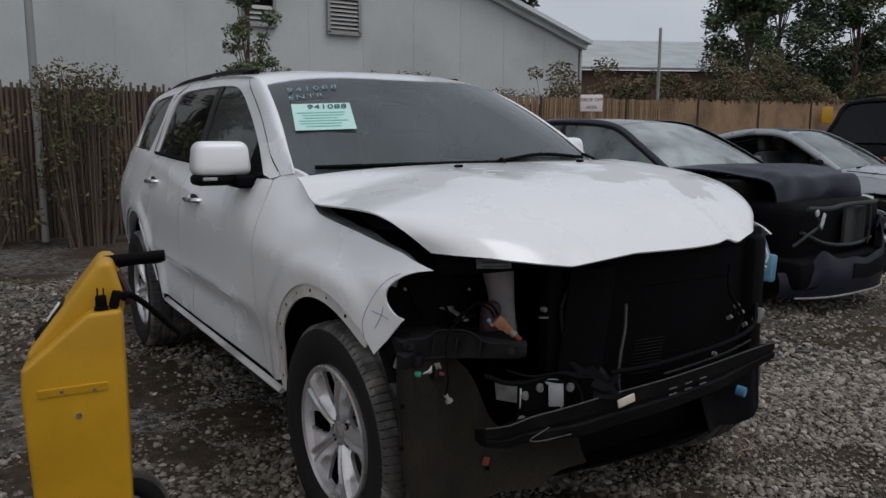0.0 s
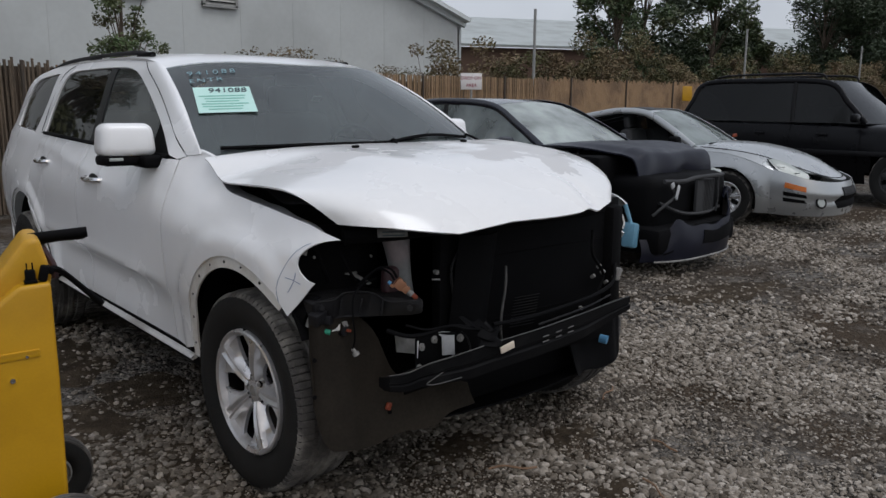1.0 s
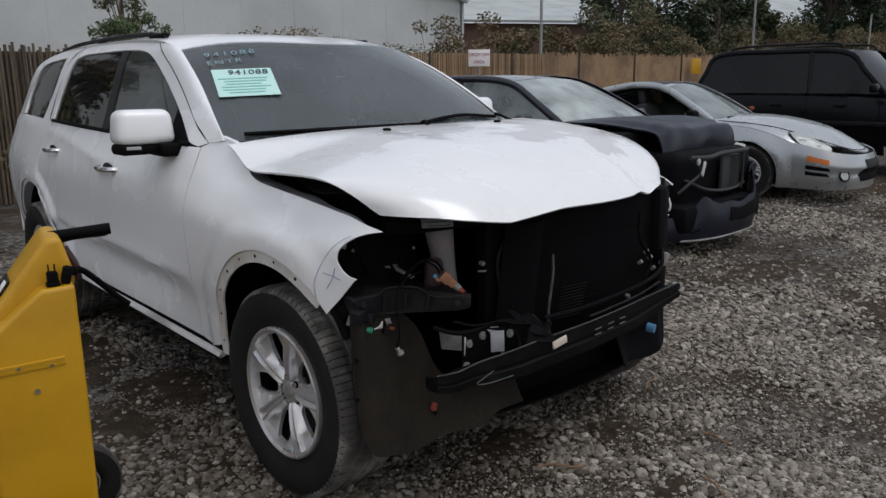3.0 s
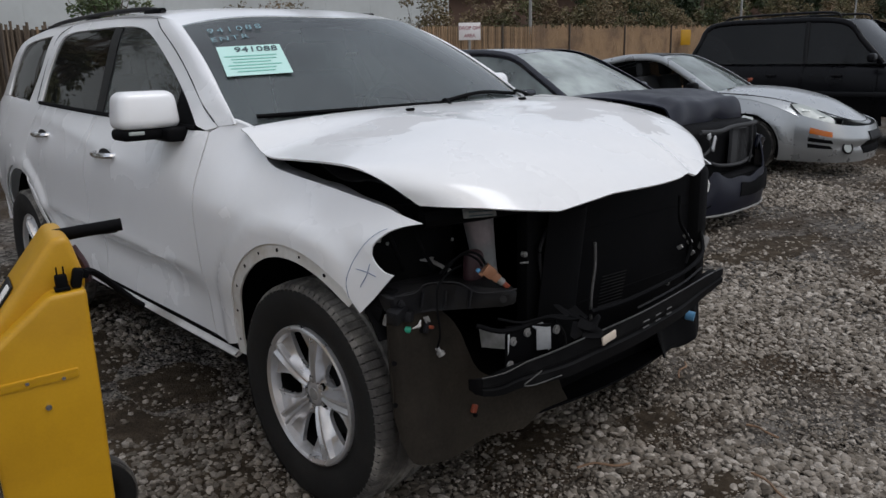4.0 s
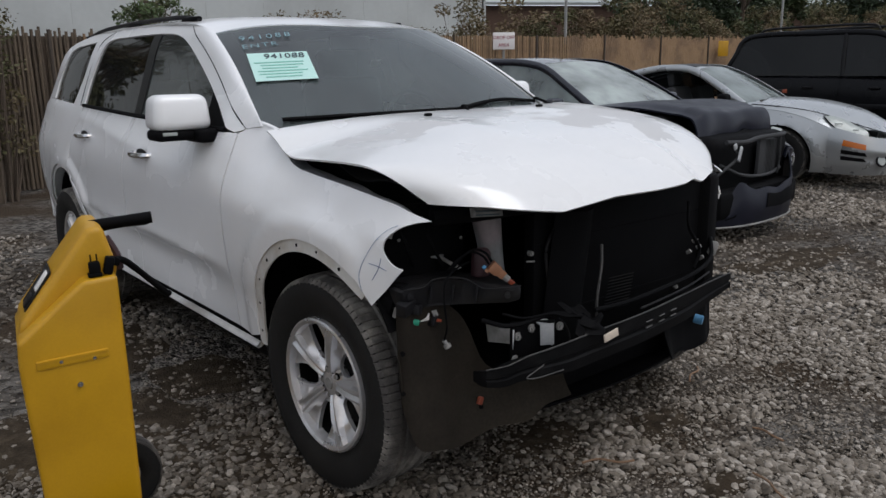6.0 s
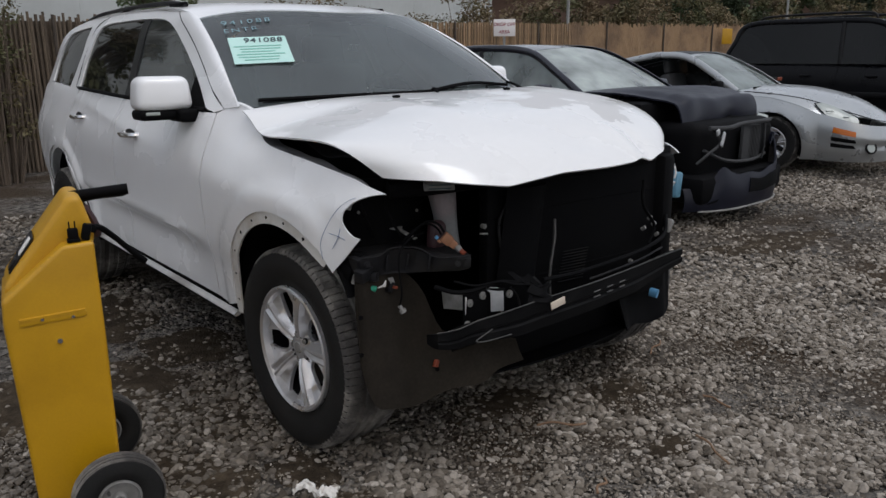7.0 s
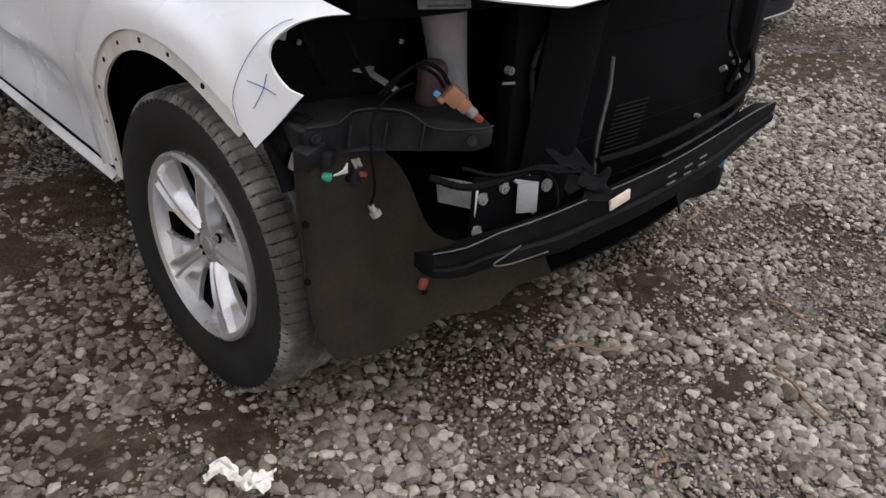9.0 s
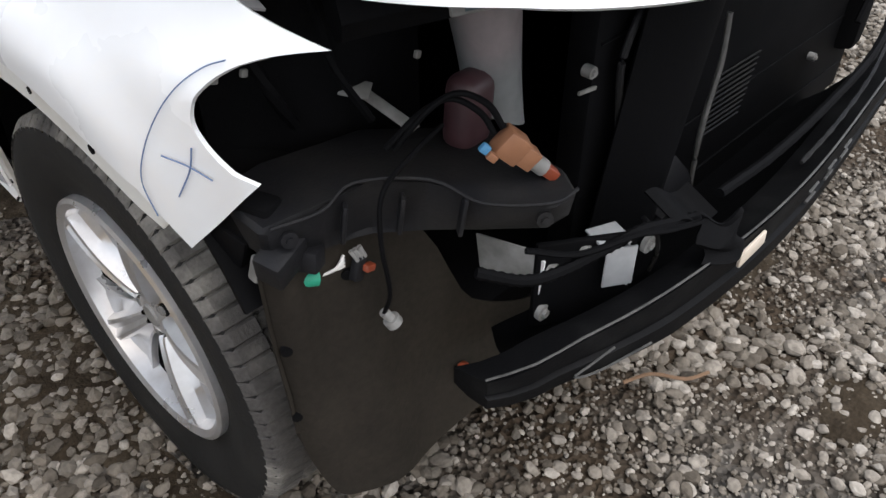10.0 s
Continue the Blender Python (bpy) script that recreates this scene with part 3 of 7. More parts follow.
# ---- poles and signs ----
for x, y, h in ((12.1, 10.4, 3.85), (23.3, 10.9, 4.2), (32.0, 10.5, 4.1)):
    bm = bmesh.new()
    rod(bm, (x, y, 0), (x, y, h), 0.035, 10)
    solid("slim_pole", bm, M_POST, "slim grey steel pole standing behind the fence", "pole", "slim poles")
bm = bmesh.new()
rod(bm, (-1.02, 8.85, 0), (-1.02, 8.85, 3.6), 0.05, 10)
solid("slim_pole", bm, M_POST, "grey steel pole standing before the reed fence", "pole", "slim poles")
drop_sign = thing("drop_off_sign", "white board sign with dark red letters on a post", "sign", pose(8.5, 8.78, 0, 0, 0, -38))
bm = bmesh.new()
box(bm, (0, 0, 2.01), (0.42, 0.02, 0.32), bevel=0.006)
part("board", bm, M_SIGN, drop_sign)
bm = bmesh.new()
rod(bm, (0, 0.035, 0), (0, 0.035, 2.15), 0.025, 10)
part("sign_post", bm, M_POST, drop_sign)
flat_text("sign_letters", "DROP OFF", 0.088, M_SIGNRED, drop_sign, pose(0, -0.0125, 2.07, 90, 0, 0))
flat_text("sign_letters", "AREA", 0.088, M_SIGNRED, drop_sign, pose(0, -0.0125, 1.93, 90, 0, 0))
bm = bmesh.new()
box(bm, (18.1, 9.85, 1.95), (0.30, 0.03, 0.42), turn(0, 0, -30), bevel=0.01)
solid("yellow_sign", bm, M_YELLOW, "small yellow sign fixed on the reed fence", "sign")


# ---- the white sport utility vehicle, nose towards -y, front axle at y = 0 ----
SIDE_Z = [(0.25, 0.84), (0.33, 0.885), (0.45, 0.905), (0.6, 0.922), (0.72, 0.948), (0.95, 0.962), (1.05, 0.953), (1.13, 0.926), (1.3, 0.850), (1.5, 0.768), (1.65, 0.703), (1.74, 0.64)]
SIDE_Y = [(-0.8, 0.345), (-0.6, 0.20), (-0.515, 0.132), (-0.45, 0.088), (-0.39, 0.068), (-0.34, 0.050), (-0.2, 0.026), (0.0, 0.012), (0.5, 0.0), (2.6, 0.0), (3.4, 0.015), (3.9, 0.06), (4.15, 0.14)]
ARCH_Y, ARCH_Z = -0.010, 0.455
NOSE_Z = [(0.98, 0.0), (1.1, 0.045), (1.22, 0.075), (1.3, 0.08)]


def half_width(y, z):
    w = curve1(SIDE_Z, z) - curve1(SIDE_Y, y)
    if y < 0.75:
        w -= curve1(NOSE_Z, z) * min(1.0, (0.75 - y) / 0.4)
    for cy, cz in ((ARCH_Y, ARCH_Z), (3.05, 0.45)):
        d = math.hypot(y - cy, z - cz)
        if z > 0.35:
            k = min(1.0, max(0.0, (0.578 - d) / 0.036))
            k *= min(1.0, max(0.0, (y + 0.40) / 0.14))
            w += 0.021 * k * k * (3 - 2 * k)
    # shoulder crease that falls towards the front door
    if y > 1.1:
        zc = curve1([(1.1, 1.075), (1.43, 1.107), (1.93, 1.158), (2.57, 1.228), (3.35, 1.268), (4.1, 1.28)], y)
        w += 0.014 * min(1.0, (y - 1.1) / 0.7) * math.exp(-abs(z - zc) / 0.045)
    return w


def flank(sx, inset=0.0):
    return lambda y, z: Vector((sx * (half_width(y, z) - inset), y, z))


def wheel_parts(parent, m, tyre_r=0.398, width=0.272, rim_r=0.243, out=0.0, alloy=None, detail=True, spokes=5, phase=0.0):
    """A wheel whose outer face looks towards -x, under parent at pose m."""
    alloy = alloy or M_ALLOY
    w = width / 2
    wheel = new("wheel")
    wheel.parent = parent
    wheel.matrix_basis = m
    bm = bmesh.new()
    side_prof = [(-w * 0.72, rim_r * 0.97), (-w * 0.80, rim_r * 1.0), (-w * 0.93, rim_r + (tyre_r - rim_r) * 0.28), (-w * 1.0, rim_r + (tyre_r - rim_r) * 0.55), (-w * 0.97, rim_r + (tyre_r - rim_r) * 0.8), (-w * 0.89, tyre_r * 0.972)]
    prof = side_prof + [(-x, r) for x, r in side_prof[::-1]]
    lathe(bm, prof, 64)
    part("tyre", bm, M_TYRE, wheel, "black tyre with worn sidewall")
    bm = bmesh.new()
    tp = [(-w * 0.965, tyre_r * 0.944), (-w * 0.92, tyre_r * 0.963), (-w * 0.86, tyre_r * 0.984), (-w * 0.6, tyre_r * 0.995)]
    for g in (-0.42, 0.0, 0.42):
        c = g * w
        tp += [(c - 0.017, tyre_r), (c - 0.013, tyre_r - 0.008), (c + 0.013 - 0.004, tyre_r - 0.008), (c + 0.013, tyre_r)]
    tp += [(w * 0.6, tyre_r * 0.995), (w * 0.86, tyre_r * 0.984), (w * 0.92, tyre_r * 0.963), (w * 0.965, tyre_r * 0.944)]
    blk = 8 if detail else 4
    segs = 88 * 8 if detail else 72
    rings = lathe(bm, tp, segs)
    for k, ring in enumerate(rings):
        if k % blk == 0:
            for i, v in enumerate(ring):
                x = tp[i][0]
                if abs(x) > w * 0.47:
                    a = math.atan2(v.co.z, v.co.y)
                    v.co.y -= math.cos(a) * 0.006
                    v.co.z -= math.sin(a) * 0.006
    part("tread", bm, M_TREAD, wheel, "dusty worn tread blocks", angle=25)
    bm = bmesh.new()
    lathe(bm, [(-w * 0.70, rim_r + 0.006), (-w * 0.80 - out, rim_r + 0.004), (-w * 0.83 - out, rim_r - 0.004), (-w * 0.78 - out, rim_r - 0.016), (-w * 0.62, rim_r - 0.022)], 64)
    part("rim", bm, alloy, wheel)
    bm = bmesh.new()
    lathe(bm, [(-w * 0.62, rim_r - 0.022), (0.0, rim_r - 0.035), (w * 0.7, rim_r - 0.01), (w * 0.78, rim_r)], 48)
    part("barrel", bm, M_BLACK, wheel, "inner barrel, black for the shade inside the rim")
    # brake disc and back, dark to stand for shade behind the spokes
    bm = bmesh.new()
    rod(bm, (-0.005, 0, 0), (0.02, 0, 0), rim_r * 0.72, 40)
    rod(bm, (-0.03, 0, 0), (0.06, 0, 0), rim_r * 0.35, 24)
    part("brake_disc", bm, M_DARK, wheel)
    bm = bmesh.new()
    rod(bm, (0.045, 0, 0), (0.06, 0, 0), rim_r * 0.97, 40)
    part("dust_shield", bm, M_BLACK, wheel)
    xo, xi = -w * 0.76 - out, -w * 0.60 - out
    for k in range(spokes):
        a = radians(phase + 360 / spokes * k)
        bm = bmesh.new()
        rows = []
        for q in range(15):
            t = q / 14
            r = 0.045 + (rim_r - 0.012 - 0.045) * t
            # the gap between neighbours is a long rounded window
            g = min(1.0, max(0.0, (r - 0.30 * rim_r) / (0.64 * rim_r)))
            hw = math.tan(math.pi / spokes) * r - 0.195 * rim_r * max(0.0, math.sin(math.pi * g)) ** 0.55 + 0.001
            x = xi + (xo - xi) * (t ** 0.7) - 0.006 * math.sin(math.pi * t)
            dish = 0.022 * math.sin(math.pi * min(1.0, t * 0.85 + 0.12))
            spine = (0.013 + 0.012 * t) * rim_r / 0.243
            row = []
            # a proud twin ridge with dished faces falling away on both sides
            for tt, d in ((-hw, dish + 0.022), (-hw + 0.002, dish + 0.008), (-spine - 0.55 * (hw - spine), 0.020 + 0.8 * dish), (-spine - 0.006, 0.019 + 0.25 * dish), (-spine, 0.002), (-spine * 0.62, 0.0), (0.0, 0.009), (spine * 0.62, 0.0), (spine, 0.002), (spine + 0.006, 0.019 + 0.25 * dish), (spine + 0.55 * (hw - spine), 0.020 + 0.8 * dish), (hw - 0.002, dish + 0.008), (hw, dish + 0.022)):
                row.append(bm.verts.new((x + d, r * math.cos(a) - tt * math.sin(a), r * math.sin(a) + tt * math.cos(a))))
            rows.append(row)
        for A, B in zip(rows, rows[1:]):
            for i in range(12):
                bm.faces.new((A[i], A[i + 1], B[i + 1], B[i]))
        part("spoke", bm, alloy, wheel)
    bm = bmesh.new()
    lathe(bm, [(xi + 0.006, 0.0), (xi + 0.004, 0.026), (xi + 0.004, 0.036), (xi + 0.012, 0.05), (xi + 0.020, 0.072), (xi + 0.05, 0.075)], 40)
    hub = part("hub", bm, alloy, wheel)
    bm = bmesh.new()
    lathe(bm, [(xi - 0.001, 0.0), (xi + 0.000, 0.021), (xi + 0.005, 0.0245)], 28)
    part("centre_cap", bm, M_DULL, hub)
    if detail:
        for k in range(5):
            a = radians(phase + 36 + 72 * k)
            bm = bmesh.new()
            rod(bm, (xi + 0.006, 0.05 * math.cos(a), 0.05 * math.sin(a)), (xi + 0.02, 0.05 * math.cos(a), 0.05 * math.sin(a)), 0.0095, 6)
            nut = part("lug_nut", bm, M_DULL, wheel)
            bm = bmesh.new()
            rod(bm, (xi + 0.0115, 0.052 * math.cos(a), 0.052 * math.sin(a)), (xi + 0.02, 0.052 * math.cos(a), 0.052 * math.sin(a)), 0.0135, 14)
            part("lug_hole", bm, M_BLACK, wheel)
    return wheel


suv = thing("damaged_suv", "white sport utility vehicle with crumpled bonnet, bumper and headlamps torn off", "car")

ARCH_R = 0.485
FRONT_R = 0.474
front_arch = arc(ARCH_Y - 0.010, ARCH_Z, FRONT_R - 0.012, -6, 147, 22, FRONT_R)
HEAD_CUT = [(-0.340, 0.760), (-0.456, 0.889)] + smooth2([(-0.428, 0.897), (-0.405, 0.915), (-0.390, 0.940), (-0.391, 0.962), (-0.405, 0.990), (-0.432, 1.014), (-0.463, 1.029), (-0.490, 1.036), (-0.515, 1.040)], 3)
FENDER_TOP = smooth2([(-0.514, 1.040), (-0.44, 1.066), (-0.36, 1.086), (-0.25, 1.103), (-0.12, 1.118), (0.03, 1.131), (0.16, 1.143), (0.25, 1.164), (0.31, 1.196), (0.345, 1.234)], 4)
DOOR_FRONT_SEAM = smooth2([(0.655, 1.245), (0.640, 1.07), (0.642, 0.85), (0.648, 0.66), (0.662, 0.5), (0.66, 0.440)], 4)
fender_outline = FENDER_TOP + [(0.42, 1.27), (0.55, 1.285)] + [(a - 0.004, b) for a, b in DOOR_FRONT_SEAM] + [(0.56, 0.428)]
fender_outline += [p for p in front_arch if p[1] > 0.432 and p[0] > -0.325] + HEAD_CUT[:-1]
for sx in (-1, 1):
    fender = part("fender", panel(fender_outline, flank(sx), 0.006, 0.032), M_WHITE, suv, "white front wing, bare round the missing headlamp")
    bm = panel(arc(ARCH_Y - 0.010, ARCH_Z, FRONT_R - 0.004, -4, 132, 24, FRONT_R + 0.008) + arc(ARCH_Y - 0.010, ARCH_Z, 0.418, 132, -4, 24, 0.428), flank(sx, 0.007), 0.008, 0.07)
    part("arch_lip", bm, M_LIP, fender, "bare arch lip with empty trim holes")
    for k in range(8):
        a = radians(4 + 16 * k)
        y, z = ARCH_Y - 0.010 + 0.440 * math.cos(a), ARCH_Z + 0.451 * math.sin(a)
        bm = bmesh.new()
        x = half_width(y, z) - 0.007
        rod(bm, (sx * (x + 0.0015), y, z), (sx * (x - 0.004), y, z), 0.0065 if k % 2 else 0.005, 10)
        part("trim_hole", bm, M_BLACK, fender)
    bm = bmesh.new()

    def rail(u, v):
        y = 0.31 - 0.74 * u
        z = curve1(FENDER_TOP, y)
        x = half_width(y, z) - 0.004 - (0.020 + 0.055 * math.sin(math.pi * min(1.0, 0.25 + 0.75 * u))) * v
        return Vector((sx * x, y, z - 0.002 - 0.008 * v - 0.003 * math.sin(19 * u)))
    grid(bm, rail, 30, 4, 0.003)
    part("wing_rail", bm, M_RAIL, fender, "dusty grey inner wing rail")
# pen marks on the right wing
bm = bmesh.new()
ring_c = [(-0.315, 0.806), (-0.311, 0.856), (-0.326, 0.904), (-0.354, 0.954), (-0.382, 0.990), (-0.408, 1.013), (-0.431, 1.024)]
tube(bm, [flank(-1, -0.0042)(y, z) for y, z in ring_c], 0.0008, 6, 6)
part("pen_arc", bm, M_INK, suv, "thin blue pen arc on the wing")
bm = bmesh.new()
for pts in ([(-0.344, 0.899), (-0.374, 0.892), (-0.402, 0.882)], [(-0.385, 0.919), (-0.374, 0.886), (-0.354, 0.847)]):
    tube(bm, [flank(-1, -0.0042)(y, z) for y, z in pts], 0.0010, 6, 5)
part("pen_cross", bm, M_INK, suv, "blue pen cross on the wing")

# doors, rear quarter, sill
rear_arch = arc(3.05, 0.45, ARCH_R, 187, 8, 24)
BELT = [(0.655, 1.245), (1.2, 1.255), (1.83, 1.268), (2.4, 1.283), (2.80, 1.295), (3.3, 1.318), (3.7, 1.33), (4.0, 1.33)]


def belt(y):
    return curve1(BELT, y)


def sill_z(y):
    return 0.435 + 0.004 * (y - 0.66)


fd = [(a + 0.003, b) for a, b in DOOR_FRONT_SEAM][::-1] + [(y, belt(y)) for y in (0.8, 1.0, 1.2, 1.4, 1.6, 1.83)] + [(1.845, 0.9), (1.84, sill_z(1.84))]
rd_arch = [p for p in rear_arch if p[0] < 2.80 and p[1] > 0.47]
rd = [(1.848, sill_z(1.85)), (1.853, 0.9), (1.838, belt(1.838)), (2.1, belt(2.1)), (2.4, belt(2.4)), (2.78, belt(2.78)), (2.86, 1.1), (2.86, 0.95)] + [(p[0] - 0.004, p[1]) for p in rd_arch[::-1]] + [(2.52, sill_z(2.5))]
qt = [(p[0], p[1]) for p in rear_arch if p[1] > 0.47] + [(3.54, 0.42), (3.9, 0.45), (4.08, 0.55), (4.12, 0.9), (4.10, 1.2), (4.0, belt(4.0)), (3.6, belt(3.6)), (3.2, belt(3.2)), (2.79, belt(2.79)), (2.866, 1.1), (2.866, 0.95)]


def door_skin(sx):
    """Flank with the pressed crease that climbs towards the rear."""
    base = flank(sx)

    def fn(y, z):
        p = base(y, z)
        c = 0.712 + 0.018 * (y - 0.76)
        d = z - c
        amp = 0.030 * min(1.0, max(0.0, (y - 0.66) / 0.35)) * min(1.0, max(0.0, (2.75 - y) / 0.3))
        p.x -= sx * amp * ((min(1.0, max(0.0, -d / 0.05)) * (1.0 if d > -0.07 else math.exp(-((d + 0.07) / 0.14) ** 2))) - 0.60 * math.exp(-max(0.0, d) / 0.05) * math.exp(-(min(0.0, d) / 0.05) ** 2))
        return p
    return fn


for sx in (-1, 1):
    fdoor = part("front_door", panel(fd, door_skin(sx), 0.008, 0.022), M_WHITE, suv, "white front door")
    rdoor = part("rear_door", panel(rd, door_skin(sx), 0.008, 0.022), M_WHITE, suv, "white rear door")
    part("rear_quarter", panel(qt, flank(sx), 0.006, 0.06), M_WHITE, suv)
    part("arch_lip", panel(arc(3.05, 0.45, ARCH_R + 0.002, 186, 6, 24) + arc(3.05, 0.45, 0.462, 6, 186, 24), flank(sx, 0.012), 0.006, 0.08), M_WHITE, suv)
    for door, hy, hz in ((fdoor, 1.565, 1.098), (rdoor, 2.594, 1.135)):
        bm = bmesh.new()
        x0 = half_width(hy, hz)
        tube(bm, [(sx * (x0 - 0.01), hy - 0.115, hz + 0.004), (sx * (x0 + 0.022), hy - 0.10, hz + 0.003), (sx * (x0 + 0.032), hy, hz), (sx * (x0 + 0.022), hy + 0.10, hz), (sx * (x0 - 0.01), hy + 0.115, hz)], 0.014, 8, 4)
        handle = part("door_handle", bm, M_CHROME, door, "chrome pull handle")
        bm = bmesh.new()
        bmesh.ops.create_uvsphere(bm, u_segments=14, v_segments=8, radius=1)
        for v in bm.verts:
            v.co = Vector((sx * (x0 - 0.001 + 0.004 * v.co.x), hy + 0.085 * v.co.y, hz + 0.032 * v.co.z))
        part("handle_recess", bm, M_GREYPL, door)
    # sill: pale painted strip over a black moulding
    bm = bmesh.new()
    grid(bm, lambda u, v: Vector((sx * (0.893 + 0.022 * math.sin(math.pi * min(1.0, v * 0.8))), 0.50 + 2.02 * u, 0.410 + 0.006 * u - 0.028 * v)), 30, 5, 0.02)
    part("sill_strip", bm, M_SILL, suv, "grimy pale sill strip")
    bm = bmesh.new()
    grid(bm, lambda u, v: Vector((sx * (0.868 - 0.10 * v * v), 0.46 + 2.08 * u, 0.388 - 0.13 * v + 0.006 * u)), 30, 4, 0.02)
    box(bm, (sx * 0.865, 1.50, 0.420), (0.03, 2.0, 0.05))
    part("sill_moulding", bm, M_BLACK, suv, "black plastic sill moulding")

# upper side structure: pillars and roof rail, open where the windows are
outer = smooth2([(0.48, 1.285), (0.62, 1.375), (0.82, 1.49), (1.02, 1.597), (1.22, 1.678), (1.42, 1.715), (2.0, 1.74), (2.8, 1.742), (3.4, 1.715), (3.75, 1.655), (3.92, 1.54), (4.02, 1.36)], 4)
win_q = smooth2([(3.66, 1.335), (3.70, 1.45), (3.62, 1.60), (3.50, 1.655), (3.25, 1.675), (2.99, 1.685)], 3) + [(3.0, 1.5), (3.05, 1.307)]
win_d = smooth2([(2.82, 1.2965), (2.84, 1.45), (2.79, 1.63), (2.68, 1.685), (2.35, 1.692), (1.9, 1.688), (1.62, 1.672), (1.42, 1.622), (1.18, 1.515), (0.95, 1.395), (0.74, 1.262)], 4)
SEAM = smooth2([(0.615, 1.262), (0.73, 1.332), (0.93, 1.452), (1.15, 1.566), (1.36, 1.655), (1.46, 1.700), (1.52, 1.7205)], 4)
comb = SEAM + [p for p in outer if p[0] > 1.56] + [(4.03, 1.3305)] + [(3.7, 1.3305)] + win_q + win_d + [(0.68, 1.248)]
quarter_glass = win_q + [(3.3, 1.322)]
door_top = [p for p in win_d]
rear_glass = [p for p in door_top if p[0] > 1.97] + [(1.965, 1.689), (1.885, 1.274), (2.4, 1.288)]
front_glass = [(1.865, 1.687)] + [p for p in door_top if p[0] < 1.86] + [(1.2, 1.258), (1.79, 1.270)]
for sx in (-1, 1):
    part("side_frame", panel(comb, flank(sx), 0.012, 0.05), M_WHITE, suv, "white pillars and roof side")
    part("quarter_window", panel(quarter_glass, flank(sx, 0.010), 0.0, 0.08), M_GLASS_TINT, suv, "dark tinted quarter window")
    part("rear_door_window", panel(rear_glass, flank(sx, 0.010), 0.0, 0.08), M_GLASS_TINT, suv, "dark tinted rear door window")
    part("front_door_window", panel(front_glass, flank(sx, 0.012), 0.0, 0.08), M_GLASS_F, suv, "front door window")
    part("door_pillar", panel([(1.788, 1.266), (1.888, 1.268), (1.972, 1.692), (1.862, 1.69)], flank(sx, 0.006), 0.006, 0.06), M_GLOSSBLACK, suv, "black pillar between the doors")
    bm = bmesh.new()
    tube(bm, [flank(sx, -0.002)(y, belt(y) + 0.008) for y in (0.74, 1.2, 1.8, 2.3, 2.82)], 0.011, 6, 4)
    part("window_trim", bm, M_BLACK, suv)
    part("sail_panel", panel([(0.70, 1.25), (0.97, 1.262), (0.97, 1.40)], flank(sx, 0.002), 0.008, 0.05), M_BLACK, suv, "black triangle behind the mirror")


# windscreen, roof
def roof_z(y, a):
    edge = curve1([(1.0, 1.635), (1.22, 1.660), (1.42, 1.712), (2.0, 1.742), (2.8, 1.744), (3.4, 1.717), (3.75, 1.66), (4.05, 1.56)], y)
    crown = curve1([(1.0, 1.692), (1.3, 1.750), (2.0, 1.785), (2.9, 1.782), (3.6, 1.75), (4.05, 1.70)], y)
    return crown + (edge - crown) * abs(a) ** 3.2


def screen(u, v, off=0.0):
    a = 2 * u - 1
    x = a * (0.822 + (0.680 - 0.822) * v)
    yb, yt = 0.27 + 0.26 * a * a, 1.035 + 0.18 * a * a
    zb, zt = 1.250 + 0.026 * a * a, roof_z(yt, a) + 0.001
    s = math.sin(math.pi * v)
    return Vector((x, yb + (yt - yb) * v - 0.02 * s - off * 0.5, zb + (zt - zb) * v + 0.018 * s + off * 0.85))


# screen pillars close the gap between the flank and the glass
pil = curve_pts([(a, b, 0) for a, b in ((0.47, 1.275), (0.62, 1.375), (0.82, 1.49), (1.02, 1.597), (1.20, 1.672), (1.36, 1.708))], 4)
pil_seam = [Vector((a - 0.003, b + 0.003, 0)) for a, b in SEAM]


def along(pts, v):
    k = v * (len(pts) - 1)
    i = min(int(k), len(pts) - 2)
    return pts[i].lerp(pts[i + 1], k - i)


for sx in (-1, 1):
    bm = bmesh.new()

    def pillar(u, v):
        q, s = along(pil, v), along(pil_seam, v)
        a = flank(sx, -0.001)(s.x, s.y)
        c = flank(sx, -0.010)(q.x, q.y) + Vector((0, -0.012, 0.006))
        b = screen(0.004 if sx < 0 else 0.996, v, 0.004)
        c = c.lerp(b, 0.15)
        return a * (1 - u) ** 2 + c * 2 * u * (1 - u) + b * u * u
    grid(bm, pillar, 14, 28, 0.008)
    part("screen_pillar", bm, M_WHITE, suv, angle=70)
    # door frame gap that follows the window
    bm = bmesh.new()
    tube(bm, [flank(sx, 0.0005)(y, z) for y, z in SEAM[1::3] + [(1.75, 1.7315), (2.1, 1.738), (2.5, 1.737), (2.75, 1.722), (2.875, 1.66), (2.915, 1.5), (2.885, 1.30)]], 0.0022, 5, 4)
    part("door_gap", bm, M_BLACK, suv)
bm = bmesh.new()
grid(bm, screen, 24, 14)
part("windscreen", bm, M_GLASS_WS, suv, "hazy greenish windscreen with sky reflection painted into the haze")
bm = bmesh.new()
grid(bm, lambda u, v: screen(u, 0.01 + 0.075 * v, -0.004), 24, 2)
part("screen_band", bm, M_GLOSSBLACK, suv)
for u0, u1 in ((0.0, 0.05), (0.95, 1.0)):
    bm = bmesh.new()
    grid(bm, lambda u, v: screen(u0 + (u1 - u0) * u, v, -0.004), 2, 12)
    part("screen_band", bm, M_GLOSSBLACK, suv)


